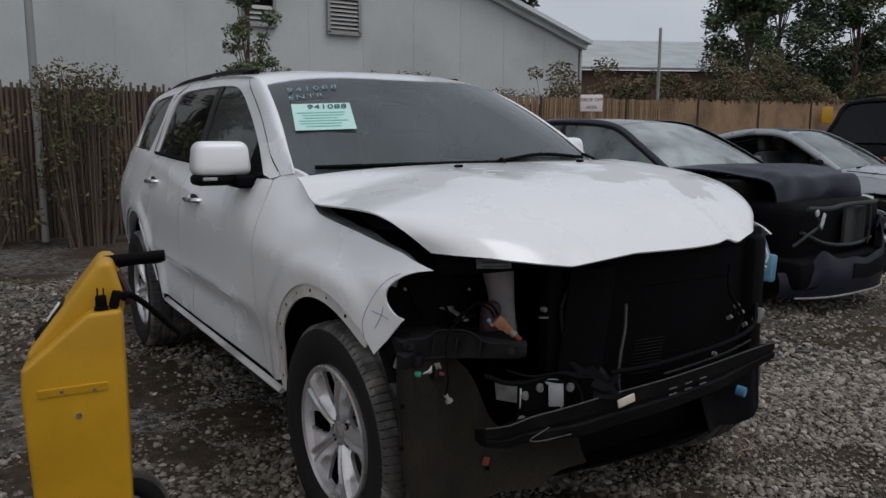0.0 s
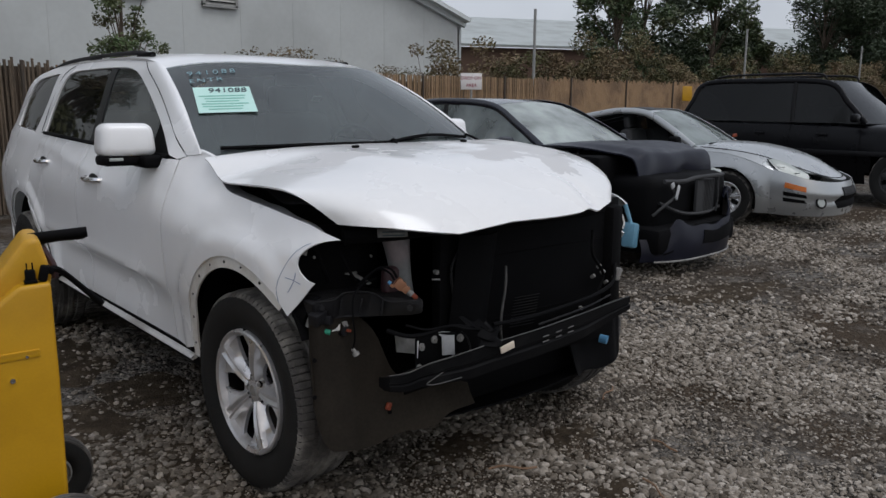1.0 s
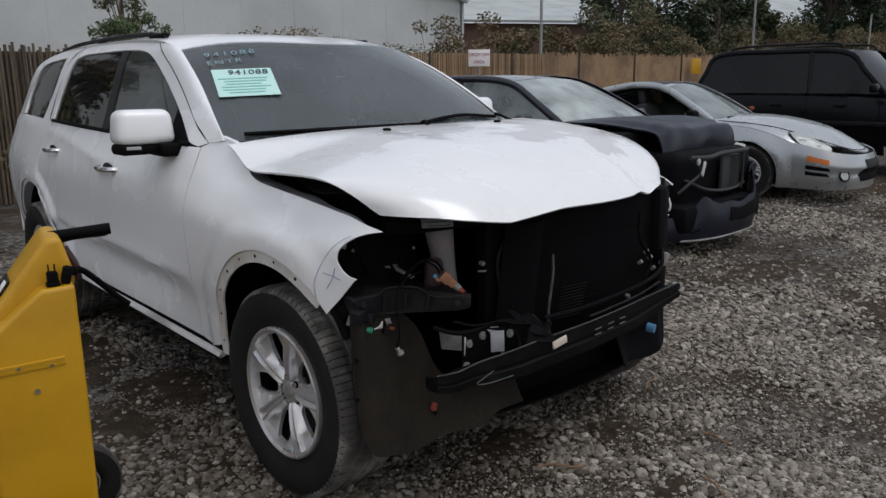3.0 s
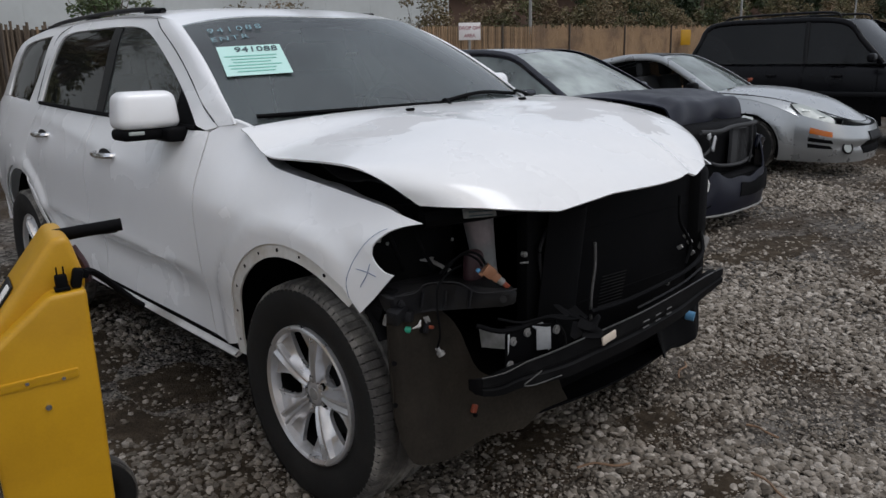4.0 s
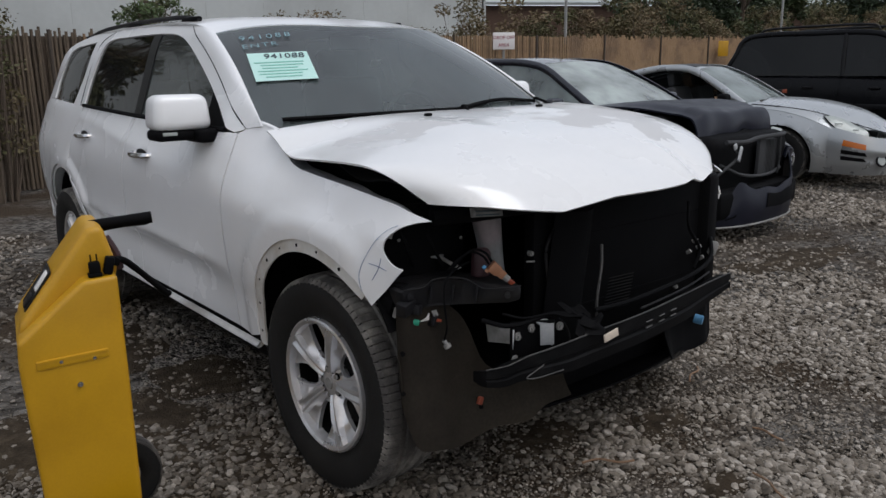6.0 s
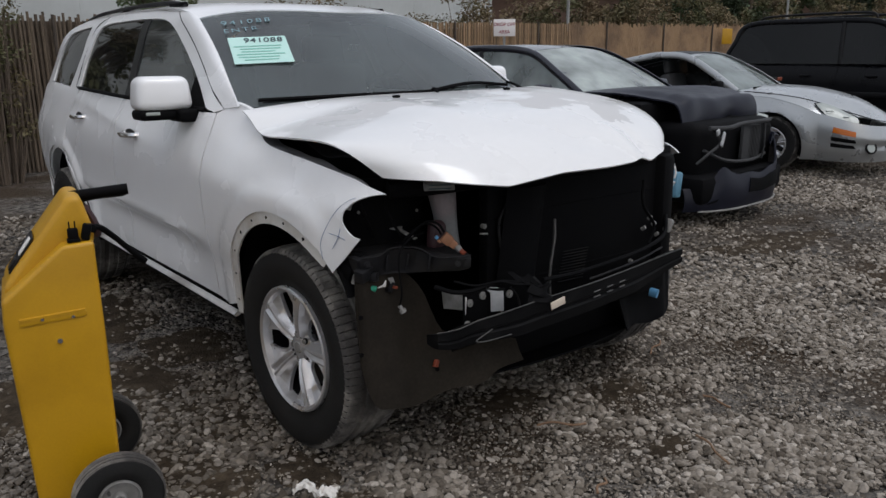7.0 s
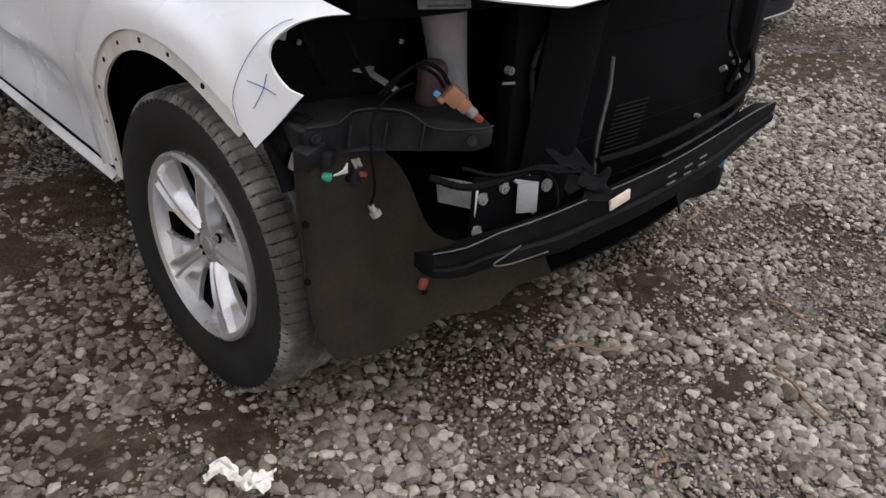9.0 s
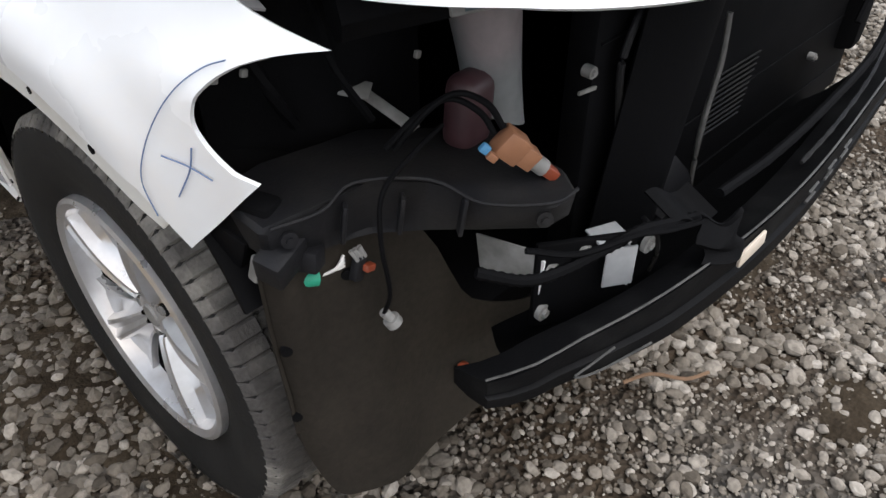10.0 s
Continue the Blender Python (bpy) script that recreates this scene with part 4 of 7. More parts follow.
def roof_at(u, v):
    a = 2 * u - 1
    y0 = 1.020 + 0.18 * a * a
    y = y0 + (4.05 - y0) * v
    w = curve1([(1.0, 0.67), (1.17, 0.675), (1.5, 0.672), (2.0, 0.652), (3.4, 0.635), (4.05, 0.58)], y)
    return Vector((a * w, y, roof_z(y, a)))


bm = bmesh.new()
grid(bm, roof_at, 32, 40, 0.01)
part("roof", bm, M_WHITE, suv)
bm = bmesh.new()
grid(bm, lambda u, v: Vector(((2 * u - 1) * (0.575 + 0.26 * min(1, v * 1.4)), 4.045 + 0.10 * math.sin(math.pi * min(1, v * 1.1)), (roof_z(4.05, 2 * u - 1) - 0.012) * (1 - v) + 0.45 * v)), 12, 12, 0.02)
part("tailgate", bm, M_WHITE, suv)
for sx in (-1, 1):
    bm = bmesh.new()
    tube(bm, [(sx * 0.615, 1.52, 1.735), (sx * 0.615, 1.62, 1.753), (sx * 0.615, 1.85, 1.766), (sx * 0.61, 2.4, 1.772), (sx * 0.605, 3.0, 1.764), (sx * 0.60, 3.32, 1.738), (sx * 0.598, 3.42, 1.712)], 0.012, 8, 6)
    rail = part("roof_rail", bm, M_GREYPL, suv, "dark roof rail")
    for y in (1.62, 2.45, 3.30):
        bm = bmesh.new()
        box(bm, (sx * 0.612, y, 1.745 - 0.02 * (y > 3)), (0.034, 0.20, 0.026), bevel=0.010)
        part("rail_foot", bm, M_BLACK, rail)

# white corners between wing, pillar and glass
cowl_edge = curve_pts([(0.36, 1.240, 0), (0.40, 1.254, 0), (0.46, 1.270, 0), (0.51, 1.280, 0), (0.55, 1.282, 0)], 4)
for sx in (-1, 1):
    bm = bmesh.new()

    def corner(u, v):
        q = along(cowl_edge, u)
        a = flank(sx, 0.004)(q.x, q.y)
        k = 0.025 * (1 - u) ** 1.3
        b = screen(k if sx < 0 else 1 - k, 0.004 + 0.03 * u, 0.0)
        m = a.lerp(b, v)
        m.z += 0.006 * math.sin(math.pi * v)
        return m
    grid(bm, corner, 12, 8, 0.006)
    part("cowl_corner", bm, M_WHITE, suv, angle=70)

# wipers and cowl
bm = bmesh.new()
grid(bm, lambda u, v: Vector(((2 * u - 1) * 0.80, 0.16 + 0.18 * (2 * u - 1) ** 2 + 0.16 * v, 1.205 + 0.012 * (2 * u - 1) ** 2 + 0.012 * v)), 20, 3, 0.02)
part("cowl", bm, M_BLACK, suv, "black cowl panel")
for x0, x1, va in ((-0.74, 0.06, 0.0), (0.02, 0.72, 0.06)):
    bm = bmesh.new()
    P = [screen((x / 0.82 + 1) / 2, v, 0.014) for x, v in ((x0, 0.035 + va), ((x0 + x1) / 2, 0.085 + va), (x1, 0.10 - 0.3 * va))]
    tube(bm, P, 0.009, 6, 6)
    tube(bm, [P[-1] + Vector((0, 0, 0.006)), P[6 // 3] + Vector((0.0, -0.03, 0.01)), Vector((x1 - 0.05, 0.18, 1.25))], 0.007, 6, 4)
    part("wiper", bm, M_BLACK, suv)


# bonnet: sprung up at the edges, its front lip bent down
def bonnet(u, v):
    a = 2 * u - 1
    w = curve1([(0, 0.836), (0.12, 0.846), (0.3, 0.866), (0.6, 0.885), (0.8, 0.885), (0.92, 0.85), (1, 0.80)], v)
    if a > 0:
        # the left side is pushed in
        w -= curve1([(0, 0.0), (0.2, 0.045), (0.6, 0.09), (0.85, 0.12), (0.93, 0.15), (1, 0.22)], v)
    yr = 0.330 + 0.112 * a * a
    yf = -0.744 + 0.075 * a * a + 0.17 * a ** 8
    zc = curve1([(0, 1.310), (0.1, 1.308), (0.2, 1.303), (0.45, 1.288), (0.65, 1.262), (0.82, 1.20), (0.93, 1.135), (1, 1.075)], v)
    ze = curve1([(0, 1.264), (0.05, 1.250), (0.1, 1.228), (0.17, 1.196), (0.26, 1.183), (0.45, 1.190), (0.7, 1.198), (0.82, 1.190), (0.92, 1.150), (1, 1.090)], v)
    if a > 0:
        # the left edge has sprung up
        ze = curve1([(0, 1.310), (0.10, 1.308), (0.23, 1.303), (0.41, 1.287), (0.58, 1.268), (0.74, 1.236), (0.86, 1.188), (0.93, 1.15), (1, 1.110)], v)
    k = abs(a) ** 2.6
    p = Vector((a * w, yr + (yf - yr) * v, zc + (ze - zc) * k))
    # power bulge, dents
    p.z += 0.012 * math.exp(-((abs(p.x) - 0.36) / 0.10) ** 2) * math.sin(math.pi * min(1, v * 1.1))
    p.z -= 0.016 * math.exp(-((p.x - 0.31) / 0.045) ** 2 - ((p.y + 0.66) / 0.10) ** 2)
    p.z += 0.012 * math.exp(-((p.x - 0.235) / 0.035) ** 2 - ((p.y + 0.66) / 0.11) ** 2)
    p.z -= 0.014 * math.exp(-((p.x - 0.02) / 0.13) ** 2 - ((p.y + 0.62) / 0.09) ** 2)
    p.z -= 0.026 * max(0.0, 1 - abs(p.x + 0.45) / 0.24) * v ** 14
    p.y -= 0.004 * math.exp(-((p.x + 0.47) / 0.10) ** 2) * v ** 10
    return p


bm = bmesh.new()
grid(bm, bonnet, 96, 60, 0.006)
hood = part("bonnet", bm, M_HOOD, suv, "white bonnet, sprung and dented along its front lip", angle=55)
bm = bmesh.new()
grid(bm, lambda u, v: bonnet(0.08 + 0.84 * u, 0.05 + 0.88 * v) + Vector((0, 0, -0.035)), 30, 24, 0.006)
part("bonnet_liner", bm, M_BLACK, hood, "black underside of the bonnet")
for x in (-0.27, 0.40):
    u = (x / 0.85 + 1) / 2
    p = bonnet(u, 0.17)
    bm = bmesh.new()
    box(bm, (p.x, p.y, p.z + 0.006), (0.032, 0.020, 0.011), bevel=0.004)
    part("washer_nozzle", bm, M_BLACK, hood)

# door mirrors
for sx in (-1, 1):
    mirror = new("door_mirror")
    mirror.parent = suv
    tagged(mirror, "white door mirror with black base")
    if sx > 0:
        mirror.location = (-0.07, 0, 0.015)
    bm = bmesh.new()
    box(bm, (sx * 0.998, 0.905, 1.327), (0.245, 0.15, 0.145), bevel=0.036, segs=4, taper=0.88)
    for v in bm.verts:
        d = abs(v.co.x) - 0.92
        v.co.y += 0.10 * max(0, d) * 0.6
        v.co.z += (v.co.z - 1.34) * 0.0
    part("mirror_housing", bm, M_WHITE, mirror)
    bm = bmesh.new()
    box(bm, (sx * 0.985, 0.915, 1.236), (0.255, 0.135, 0.046), bevel=0.018, segs=3)
    box(bm, (sx * 0.880, 0.880, 1.230), (0.16, 0.16, 0.056), bevel=0.016, segs=3)
    part("mirror_base", bm, M_BLACK, mirror, "black mirror base")
    bm = bmesh.new()
    box(bm, (sx * 1.06, 0.846, 1.243), (0.06, 0.008, 0.014), bevel=0.003)
    part("turn_lamp", bm, M_LENS, mirror)
    bm = bmesh.new()
    box(bm, (sx * 0.995, 0.985, 1.333), (0.175, 0.006, 0.10), bevel=0.002)
    part("mirror_glass", bm, M_CHROME, mirror)

# wheels
ph = 40
wheel_parts(suv, pose(-0.788, -0.002, 0.385, 0, 0, 2), phase=32, out=0.016)
wheel_parts(suv, pose(0.835, 0, 0.382, 0, 0, 185), phase=40)
wheel_parts(suv, pose(-0.835, 3.04, 0.382), phase=ph + 11)
wheel_parts(suv, pose(0.835, 3.04, 0.382, 0, 0, 180), phase=60)

# dark underbody and inner walls
bm = bmesh.new()
box(bm, (0, 1.55, 0.36), (1.3, 4.0, 0.16), bevel=0.03)
box(bm, (0, 1.53, 0.40), (1.70, 2.0, 0.10), bevel=0.02)
part("underbody", bm, M_BLACK, suv)
bm = bmesh.new()
box(bm, (0, 0.42, 0.82), (1.5, 0.03, 0.84))
part("bulkhead", bm, M_BLACK, suv)
for sx in (-1, 1):
    for yc, a1 in ((ARCH_Y, 150), (3.05, 192)):
        bm = bmesh.new()
        grid(bm, lambda u, v: Vector((sx * (0.66 + 0.235 * v), yc + 0.465 * math.cos(radians(-12 + (a1 + 12) * u)), 0.45 + 0.472 * math.sin(radians(-12 + (a1 + 12) * u)))), 24, 2, 0.008)
        part("wheel_tub", bm, M_BLACK, suv)
        bm = bmesh.new()
        box(bm, (sx * 0.66, yc + 0.07, 0.76), (0.02, 0.80, 0.76))
        part("inner_wing", bm, M_BLACK, suv)

# engine bay seen from in front
nose = new("front_structure")
nose.parent = suv
tagged(nose, "bare black front structure")


def beam_at(t):
    """Middle line of the bumper beam, from the right end to the left."""
    x = -0.690 + 1.270 * t
    y = -0.747 + 0.078 * x + 0.18 * x * x - 0.281 * x ** 3
    return Vector((x, y, curve1(BEAM_Z, x)))


BEAM_Z = [(-0.70, 0.566), (-0.64, 0.570), (-0.59, 0.592), (-0.50, 0.611), (-0.30, 0.640), (0.0, 0.650), (0.30, 0.654), (0.58, 0.664)]


bm = bmesh.new()
prof = [(0.0, -0.004), (-0.012, 0.002), (-0.012, -0.042), (-0.006, -0.048), (-0.006, -0.058), (-0.014, -0.064), (-0.012, -0.100), (0.02, -0.108), (0.05, -0.095), (0.05, -0.03)]
rows = []
for k in range(41):
    t = k / 40
    p = beam_at(t)
    h = 0.52 + 0.48 * min(1.0, t / 0.22, 3.5 * (1.02 - t))
    rows.append([bm.verts.new(p + Vector((0, a, b * h))) for a, b in prof])
for A, B in zip(rows, rows[1:]):
    n = len(prof)
    for i in range(n):
        bm.faces.new((A[i], A[(i + 1) % n], B[(i + 1) % n], B[i]))
bm.faces.new(rows[0])
bm.faces.new(rows[-1][::-1])
beam = part("bumper_beam", bm, M_BEAM, nose, "scuffed black steel bumper beam", angle=30)
# bright bent edge along the top of the beam
bm = bmesh.new()
tube(bm, [beam_at(k / 20) + Vector((0, -0.008, 0.004)) for k in range(21)], 0.0020, 6, 2)
part("beam_edge", bm, M_EDGE, beam, "rubbed grey upper edge")
for t in (0.500, 0.565, 0.630):
    for dz in (-0.032, -0.052):
        bm = bmesh.new()
        p, q = beam_at(t), beam_at(t + 0.03)
        tube(bm, [p + Vector((0, -0.013, dz)), q + Vector((0, -0.013, dz))], 0.0028, 6, 2)
        part("beam_slot", bm, M_EDGE, beam)
bm = bmesh.new()
tube(bm, [beam_at(0.135) + Vector((0, -0.017, -0.038)), beam_at(0.110) + Vector((0, -0.016, -0.052)), beam_at(0.092) + Vector((0, -0.014, -0.065)), beam_at(0.12) + Vector((0, -0.016, -0.076)), beam_at(0.19) + Vector((0, -0.016, -0.080))], 0.0020, 6, 5)
part("beam_window", bm, M_EDGE, beam)
bm = bmesh.new()
p = beam_at(0.345)
box(bm, (p.x, p.y - 0.016, p.z - 0.026), (0.068, 0.006, 0.027), turn(0, -11, -3), bevel=0.002)
part("paper_tag", bm, M_TAG, beam, "pale paper tag")
# cover flap and hoses over the beam; black stands for shade on the cover
bm = bmesh.new()
grid(bm, lambda u, v: Vector((-0.362 + 0.075 * u + 0.014 * v + 0.012 * math.sin(9 * v), -0.742 - 0.030 * math.sin(2.2 * u) + 0.028 * v, 0.640 + 0.056 * v + 0.010 * math.sin(7 * u + 2) * v - 0.010 * u)), 10, 8, 0.004)
grid(bm, lambda u, v: Vector((-0.385 + 0.085 * u, -0.700 + 0.055 * v - 0.02 * u, 0.692 + 0.026 * v + 0.014 * math.sin(5 * u + 1))), 8, 4, 0.004)
part("torn_cover", bm, M_BLACK, nose, "torn grey plastic cover drawn black for shade")
bm = bmesh.new()
tube(bm, [(-0.665, -0.585, 0.718), (-0.615, -0.625, 0.698), (-0.56, -0.645, 0.694), (-0.50, -0.665, 0.706), (-0.44, -0.68, 0.712), (-0.375, -0.695, 0.698), (-0.30, -0.70, 0.672)], 0.0072, 8, 10, wob=0.25)
tube(bm, [(-0.60, -0.61, 0.730), (-0.54, -0.65, 0.712), (-0.46, -0.685, 0.718), (-0.40, -0.70, 0.700), (-0.33, -0.72, 0.690)], 0.0045, 6, 8)
part("wiring_loom", bm, M_BLACK, nose, "ribbed black loom")
bm = bmesh.new()
tube(bm, [(-0.26, -0.70, 0.69), (-0.10, -0.705, 0.685), (0.10, -0.70, 0.69), (0.35, -0.68, 0.70), (0.55, -0.63, 0.72), (0.66, -0.56, 0.78)], 0.008, 8, 8, wob=0.1)
part("wiring_loom", bm, M_BLACK, nose)
bm = bmesh.new()
tube(bm, [(-0.05, -0.735, 0.660), (0.1, -0.725, 0.664), (0.3, -0.70, 0.668), (0.5, -0.66, 0.678)], 0.0035, 6, 6, wob=0.4)
part("dusty_strip", bm, M_GREYPL, nose, "dusty crumpled strip along the beam")

# radiator pack and baffle; the bay's shade is put into their near-black colour
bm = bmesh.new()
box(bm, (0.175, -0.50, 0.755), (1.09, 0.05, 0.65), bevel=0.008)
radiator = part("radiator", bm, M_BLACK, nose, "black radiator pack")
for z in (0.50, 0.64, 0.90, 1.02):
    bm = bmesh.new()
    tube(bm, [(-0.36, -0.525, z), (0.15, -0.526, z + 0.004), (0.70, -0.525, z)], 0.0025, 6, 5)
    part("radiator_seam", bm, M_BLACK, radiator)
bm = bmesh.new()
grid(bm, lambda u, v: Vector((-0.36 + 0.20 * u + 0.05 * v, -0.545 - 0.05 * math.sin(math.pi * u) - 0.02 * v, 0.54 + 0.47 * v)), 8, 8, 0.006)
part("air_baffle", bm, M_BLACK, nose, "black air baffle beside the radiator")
for k in range(11):
    bm = bmesh.new()
    box(bm, (0.075 + 0.003 * k, -0.5315, 0.590 + 0.012 * k), (0.15, 0.003, 0.003), turn(20, 2, 0))
    part("louvre", bm, M_GREYPL, radiator)
for x, z in ((-0.40, 0.88), (0.455, 0.60)):
    bm = bmesh.new()
    rod(bm, (x, -0.53, z), (x, -0.545, z), 0.009, 12)
    rod(bm, (x, -0.54, z), (x, -0.549, z), 0.005, 6)
    part("bolt", bm, M_DULL, nose)
bm = bmesh.new()
box(bm, (-0.402, -0.540, 0.853), (0.040, 0.004, 0.006), turn(0, 8, 0), bevel=0.001)
part("clip_edge", bm, M_DULL, nose)
bm = bmesh.new()
tube(bm, [(-0.275, -0.54, 0.96), (-0.315, -0.545, 0.92), (-0.333, -0.545, 0.87), (-0.322, -0.545, 0.80), (-0.305, -0.55, 0.70)], 0.006, 8, 6)
part("hose", bm, M_GREYPL, nose)
bm = bmesh.new()
tube(bm, [(-0.05, -0.555, 0.86), (-0.060, -0.565, 0.78), (-0.082, -0.57, 0.69), (-0.092, -0.575, 0.61), (-0.080, -0.575, 0.52)], 0.0055, 8, 8)
part("hose", bm, M_EDGE, nose)
bm = bmesh.new()
tube(bm, [(0.50, -0.55, 0.95), (0.48, -0.57, 0.85), (0.55, -0.58, 0.75), (0.50, -0.59, 0.68)], 0.007, 6, 8)
part("hose", bm, M_BLACK, nose)
for x, z in ((0.53, 0.78), (0.56, 0.75), (0.49, 0.74), (0.585, 0.70)):
    bm = bmesh.new()
    rod(bm, (x, -0.56, z), (x + 0.004, -0.575, z + 0.012), 0.008, 8)
    part("bolt", bm, M_DULL, nose)
# upper support and headlamp panels
bm = bmesh.new()
tube(bm, [(-0.74, -0.44, 1.035), (-0.5, -0.52, 1.045), (0, -0.56, 1.05), (0.5, -0.52, 1.045), (0.74, -0.44, 1.035)], 0.032, 8, 6)
part("upper_support", bm, M_BLACK, nose, "black upper radiator support")
bm = bmesh.new()
box(bm, (-0.606, -0.545, 1.048), (0.115, 0.006, 0.030), turn(-20, 3, -12), bevel=0.002)
label = part("support_label", bm, M_DULL, nose, "grey label on the support")
for k in range(2):
    bm = bmesh.new()
    box(bm, (-0.606, -0.551, 1.052 - 0.012 * k), (0.085, 0.003, 0.004), turn(-20, 3, -12))
    part("print_bar", bm, M_PRINT, label)
# washer filler neck
bm = bmesh.new()
rows = []
for k in range(13):
    t = k / 12
    z = 1.05 - 0.225 * t
    w = 0.050 + 0.011 * math.cos(3.6 * t) + 0.004 * t
    cx, cy = -0.530 + 0.030 * t, -0.450 - 0.01 * t
    rows.append([bm.verts.new((cx + w * math.cos(a) * (1.0 if math.cos(a) > 0 else 0.9), cy + 0.042 * math.sin(a), z - 0.02 * math.cos(a) * t)) for a in [2 * math.pi * i / 16 for i in range(16)]])
for A, B in zip(rows, rows[1:]):
    for i in range(16):
        bm.faces.new((A[i], A[(i + 1) % 16], B[(i + 1) % 16], B[i]))
bm.faces.new(rows[-1])
bm.faces.new(rows[0][::-1])
part("filler_neck", bm, M_DUCT, nose, "cloudy grey plastic filler neck")
bm = bmesh.new()
box(bm, (-0.562, -0.470, 0.862), (0.068, 0.05, 0.105), turn(0, 6, 8), bevel=0.022, segs=4)
part("washer_bottle", bm, M_RED, nose, "dull dark red tank behind the plug")

# headlamp carrier: long moulded bracket
bm = bmesh.new()
out = [(-0.875, -0.345), (-0.80, -0.335), (-0.66, -0.37), (-0.52, -0.47), (-0.520, -0.60), (-0.55, -0.645), (-0.598, -0.642), (-0.648, -0.578), (-0.668, -0.552), (-0.690, -0.527), (-0.735, -0.474), (-0.76, -0.466), (-0.80, -0.462), (-0.872, -0.446)]
TOPS = [(-0.90, 0.818), (-0.80, 0.822), (-0.75, 0.842), (-0.69, 0.848), (-0.668, 0.842), (-0.648, 0.812), (-0.60, 0.826), (-0.52, 0.820)]
top = [bm.verts.new((x, y, curve1(TOPS, x) + 0.06 * (y + 0.5))) for x, y in out]
bot = [bm.verts.new((x + 0.008, y + 0.012, curve1([(-0.90, 0.768), (-0.78, 0.752), (-0.69, 0.757), (-0.60, 0.768), (-0.5, 0.765)], x))) for x, y in out]
n = len(out)
bm.faces.new(top)
bm.faces.new(bot[::-1])
for i in range(n):
    bm.faces.new((top[i], bot[i], bot[(i + 1) % n], top[(i + 1) % n]))
bmesh.ops.bevel(bm, geom=bm.edges[:], offset=0.007, segments=1, affect="EDGES")
carrier = part("lamp_carrier", bm, M_GREYPL, nose, "dark grey moulded lamp carrier", angle=35)
for x, y, z, nx, ny in ((-0.842, -0.452, 0.800, -0.35, -1), (-0.601, -0.634, 0.797, -0.6, -0.8)):
    bm = bmesh.new()
    d = Vector((nx, ny, 0.15)).normalized()
    c = Vector((x, y, z))
    rod(bm, c, c + d * 0.006, 0.0105, 14)
    rod(bm, c, c + d * 0.010, 0.005, 8)
    part("bolt", bm, M_GREYPL, carrier)
bm = bmesh.new()
tube(bm, [(-0.862, -0.449, 0.823), (-0.80, -0.464, 0.824), (-0.755, -0.470, 0.844), (-0.69, -0.530, 0.846), (-0.650, -0.578, 0.816), (-0.60, -0.640, 0.822), (-0.553, -0.644, 0.820)], 0.0028, 6, 5)
part("carrier_ridge", bm, M_GREYPL, carrier)
for x, y in ((-0.775, -0.470), (-0.715, -0.505), (-0.665, -0.560)):
    bm = bmesh.new()
    box(bm, (x, y, 0.795), (0.006, 0.016, 0.055), turn(0, 8, -35), bevel=0.002)
    part("carrier_rib", bm, M_GREYPL, carrier)
bm = bmesh.new()
box(bm, (-0.848, -0.438, 0.765), (0.060, 0.040, 0.045), turn(10, -12, 16), bevel=0.006)
box(bm, (-0.815, -0.448, 0.752), (0.030, 0.030, 0.030), turn(0, 10, 30), bevel=0.004)
part("end_block", bm, M_GREYPL, carrier)
bm = bmesh.new()
box(bm, (-0.853, -0.385, 0.80), (0.035, 0.09, 0.07), turn(0, 0, 20), bevel=0.006)
box(bm, (-0.872, -0.365, 0.765), (0.02, 0.06, 0.05), turn(20, 0, 14), bevel=0.004)
part("wing_bracket", bm, M_BLACK, carrier)
bm = bmesh.new()
box(bm, (-0.868, -0.412, 0.745), (0.012, 0.02, 0.034), turn(0, 20, 0), bevel=0.004)
part("pale_clip", bm, M_DULL, carrier)
# near-black lamp recess lining behind the carrier, its colour standing for shade
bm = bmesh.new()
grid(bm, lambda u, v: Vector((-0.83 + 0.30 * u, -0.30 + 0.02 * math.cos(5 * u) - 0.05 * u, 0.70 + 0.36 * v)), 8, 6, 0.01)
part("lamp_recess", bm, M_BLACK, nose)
bm = bmesh.new()
tube(bm, [(-0.80, -0.33, 1.02), (-0.78, -0.36, 0.93), (-0.74, -0.34, 0.86)], 0.008, 6, 6)
tube(bm, [(-0.70, -0.34, 1.03), (-0.70, -0.38, 0.94), (-0.665, -0.40, 0.86)], 0.006, 6, 6)
part("lamp_cable", bm, M_BLACK, nose)
for x, y, z, r in ((-0.856, -0.375, 0.985, 0.011), (-0.815, -0.36, 1.005, 0.006), (-0.80, -0.345, 0.955, 0.005), (-0.63, -0.45, 0.955, 0.005)):
    bm = bmesh.new()
    box(bm, (x, y, z), (2 * r, 0.006, 2 * r), turn(0, 20, 10), bevel=0.002)
    part("pale_clip", bm, M_DULL, nose)
bm = bmesh.new()
box(bm, (-0.650, -0.352, 0.880), (0.040, 0.030, 0.003), turn(18, 8, -52), bevel=0.001)
box(bm, (-0.640, -0.400, 0.866), (0.100, 0.017, 0.003), turn(12, 14, -84), bevel=0.001)
part("grey_strap", bm, M_DULL, nose, "pale bent metal strap")
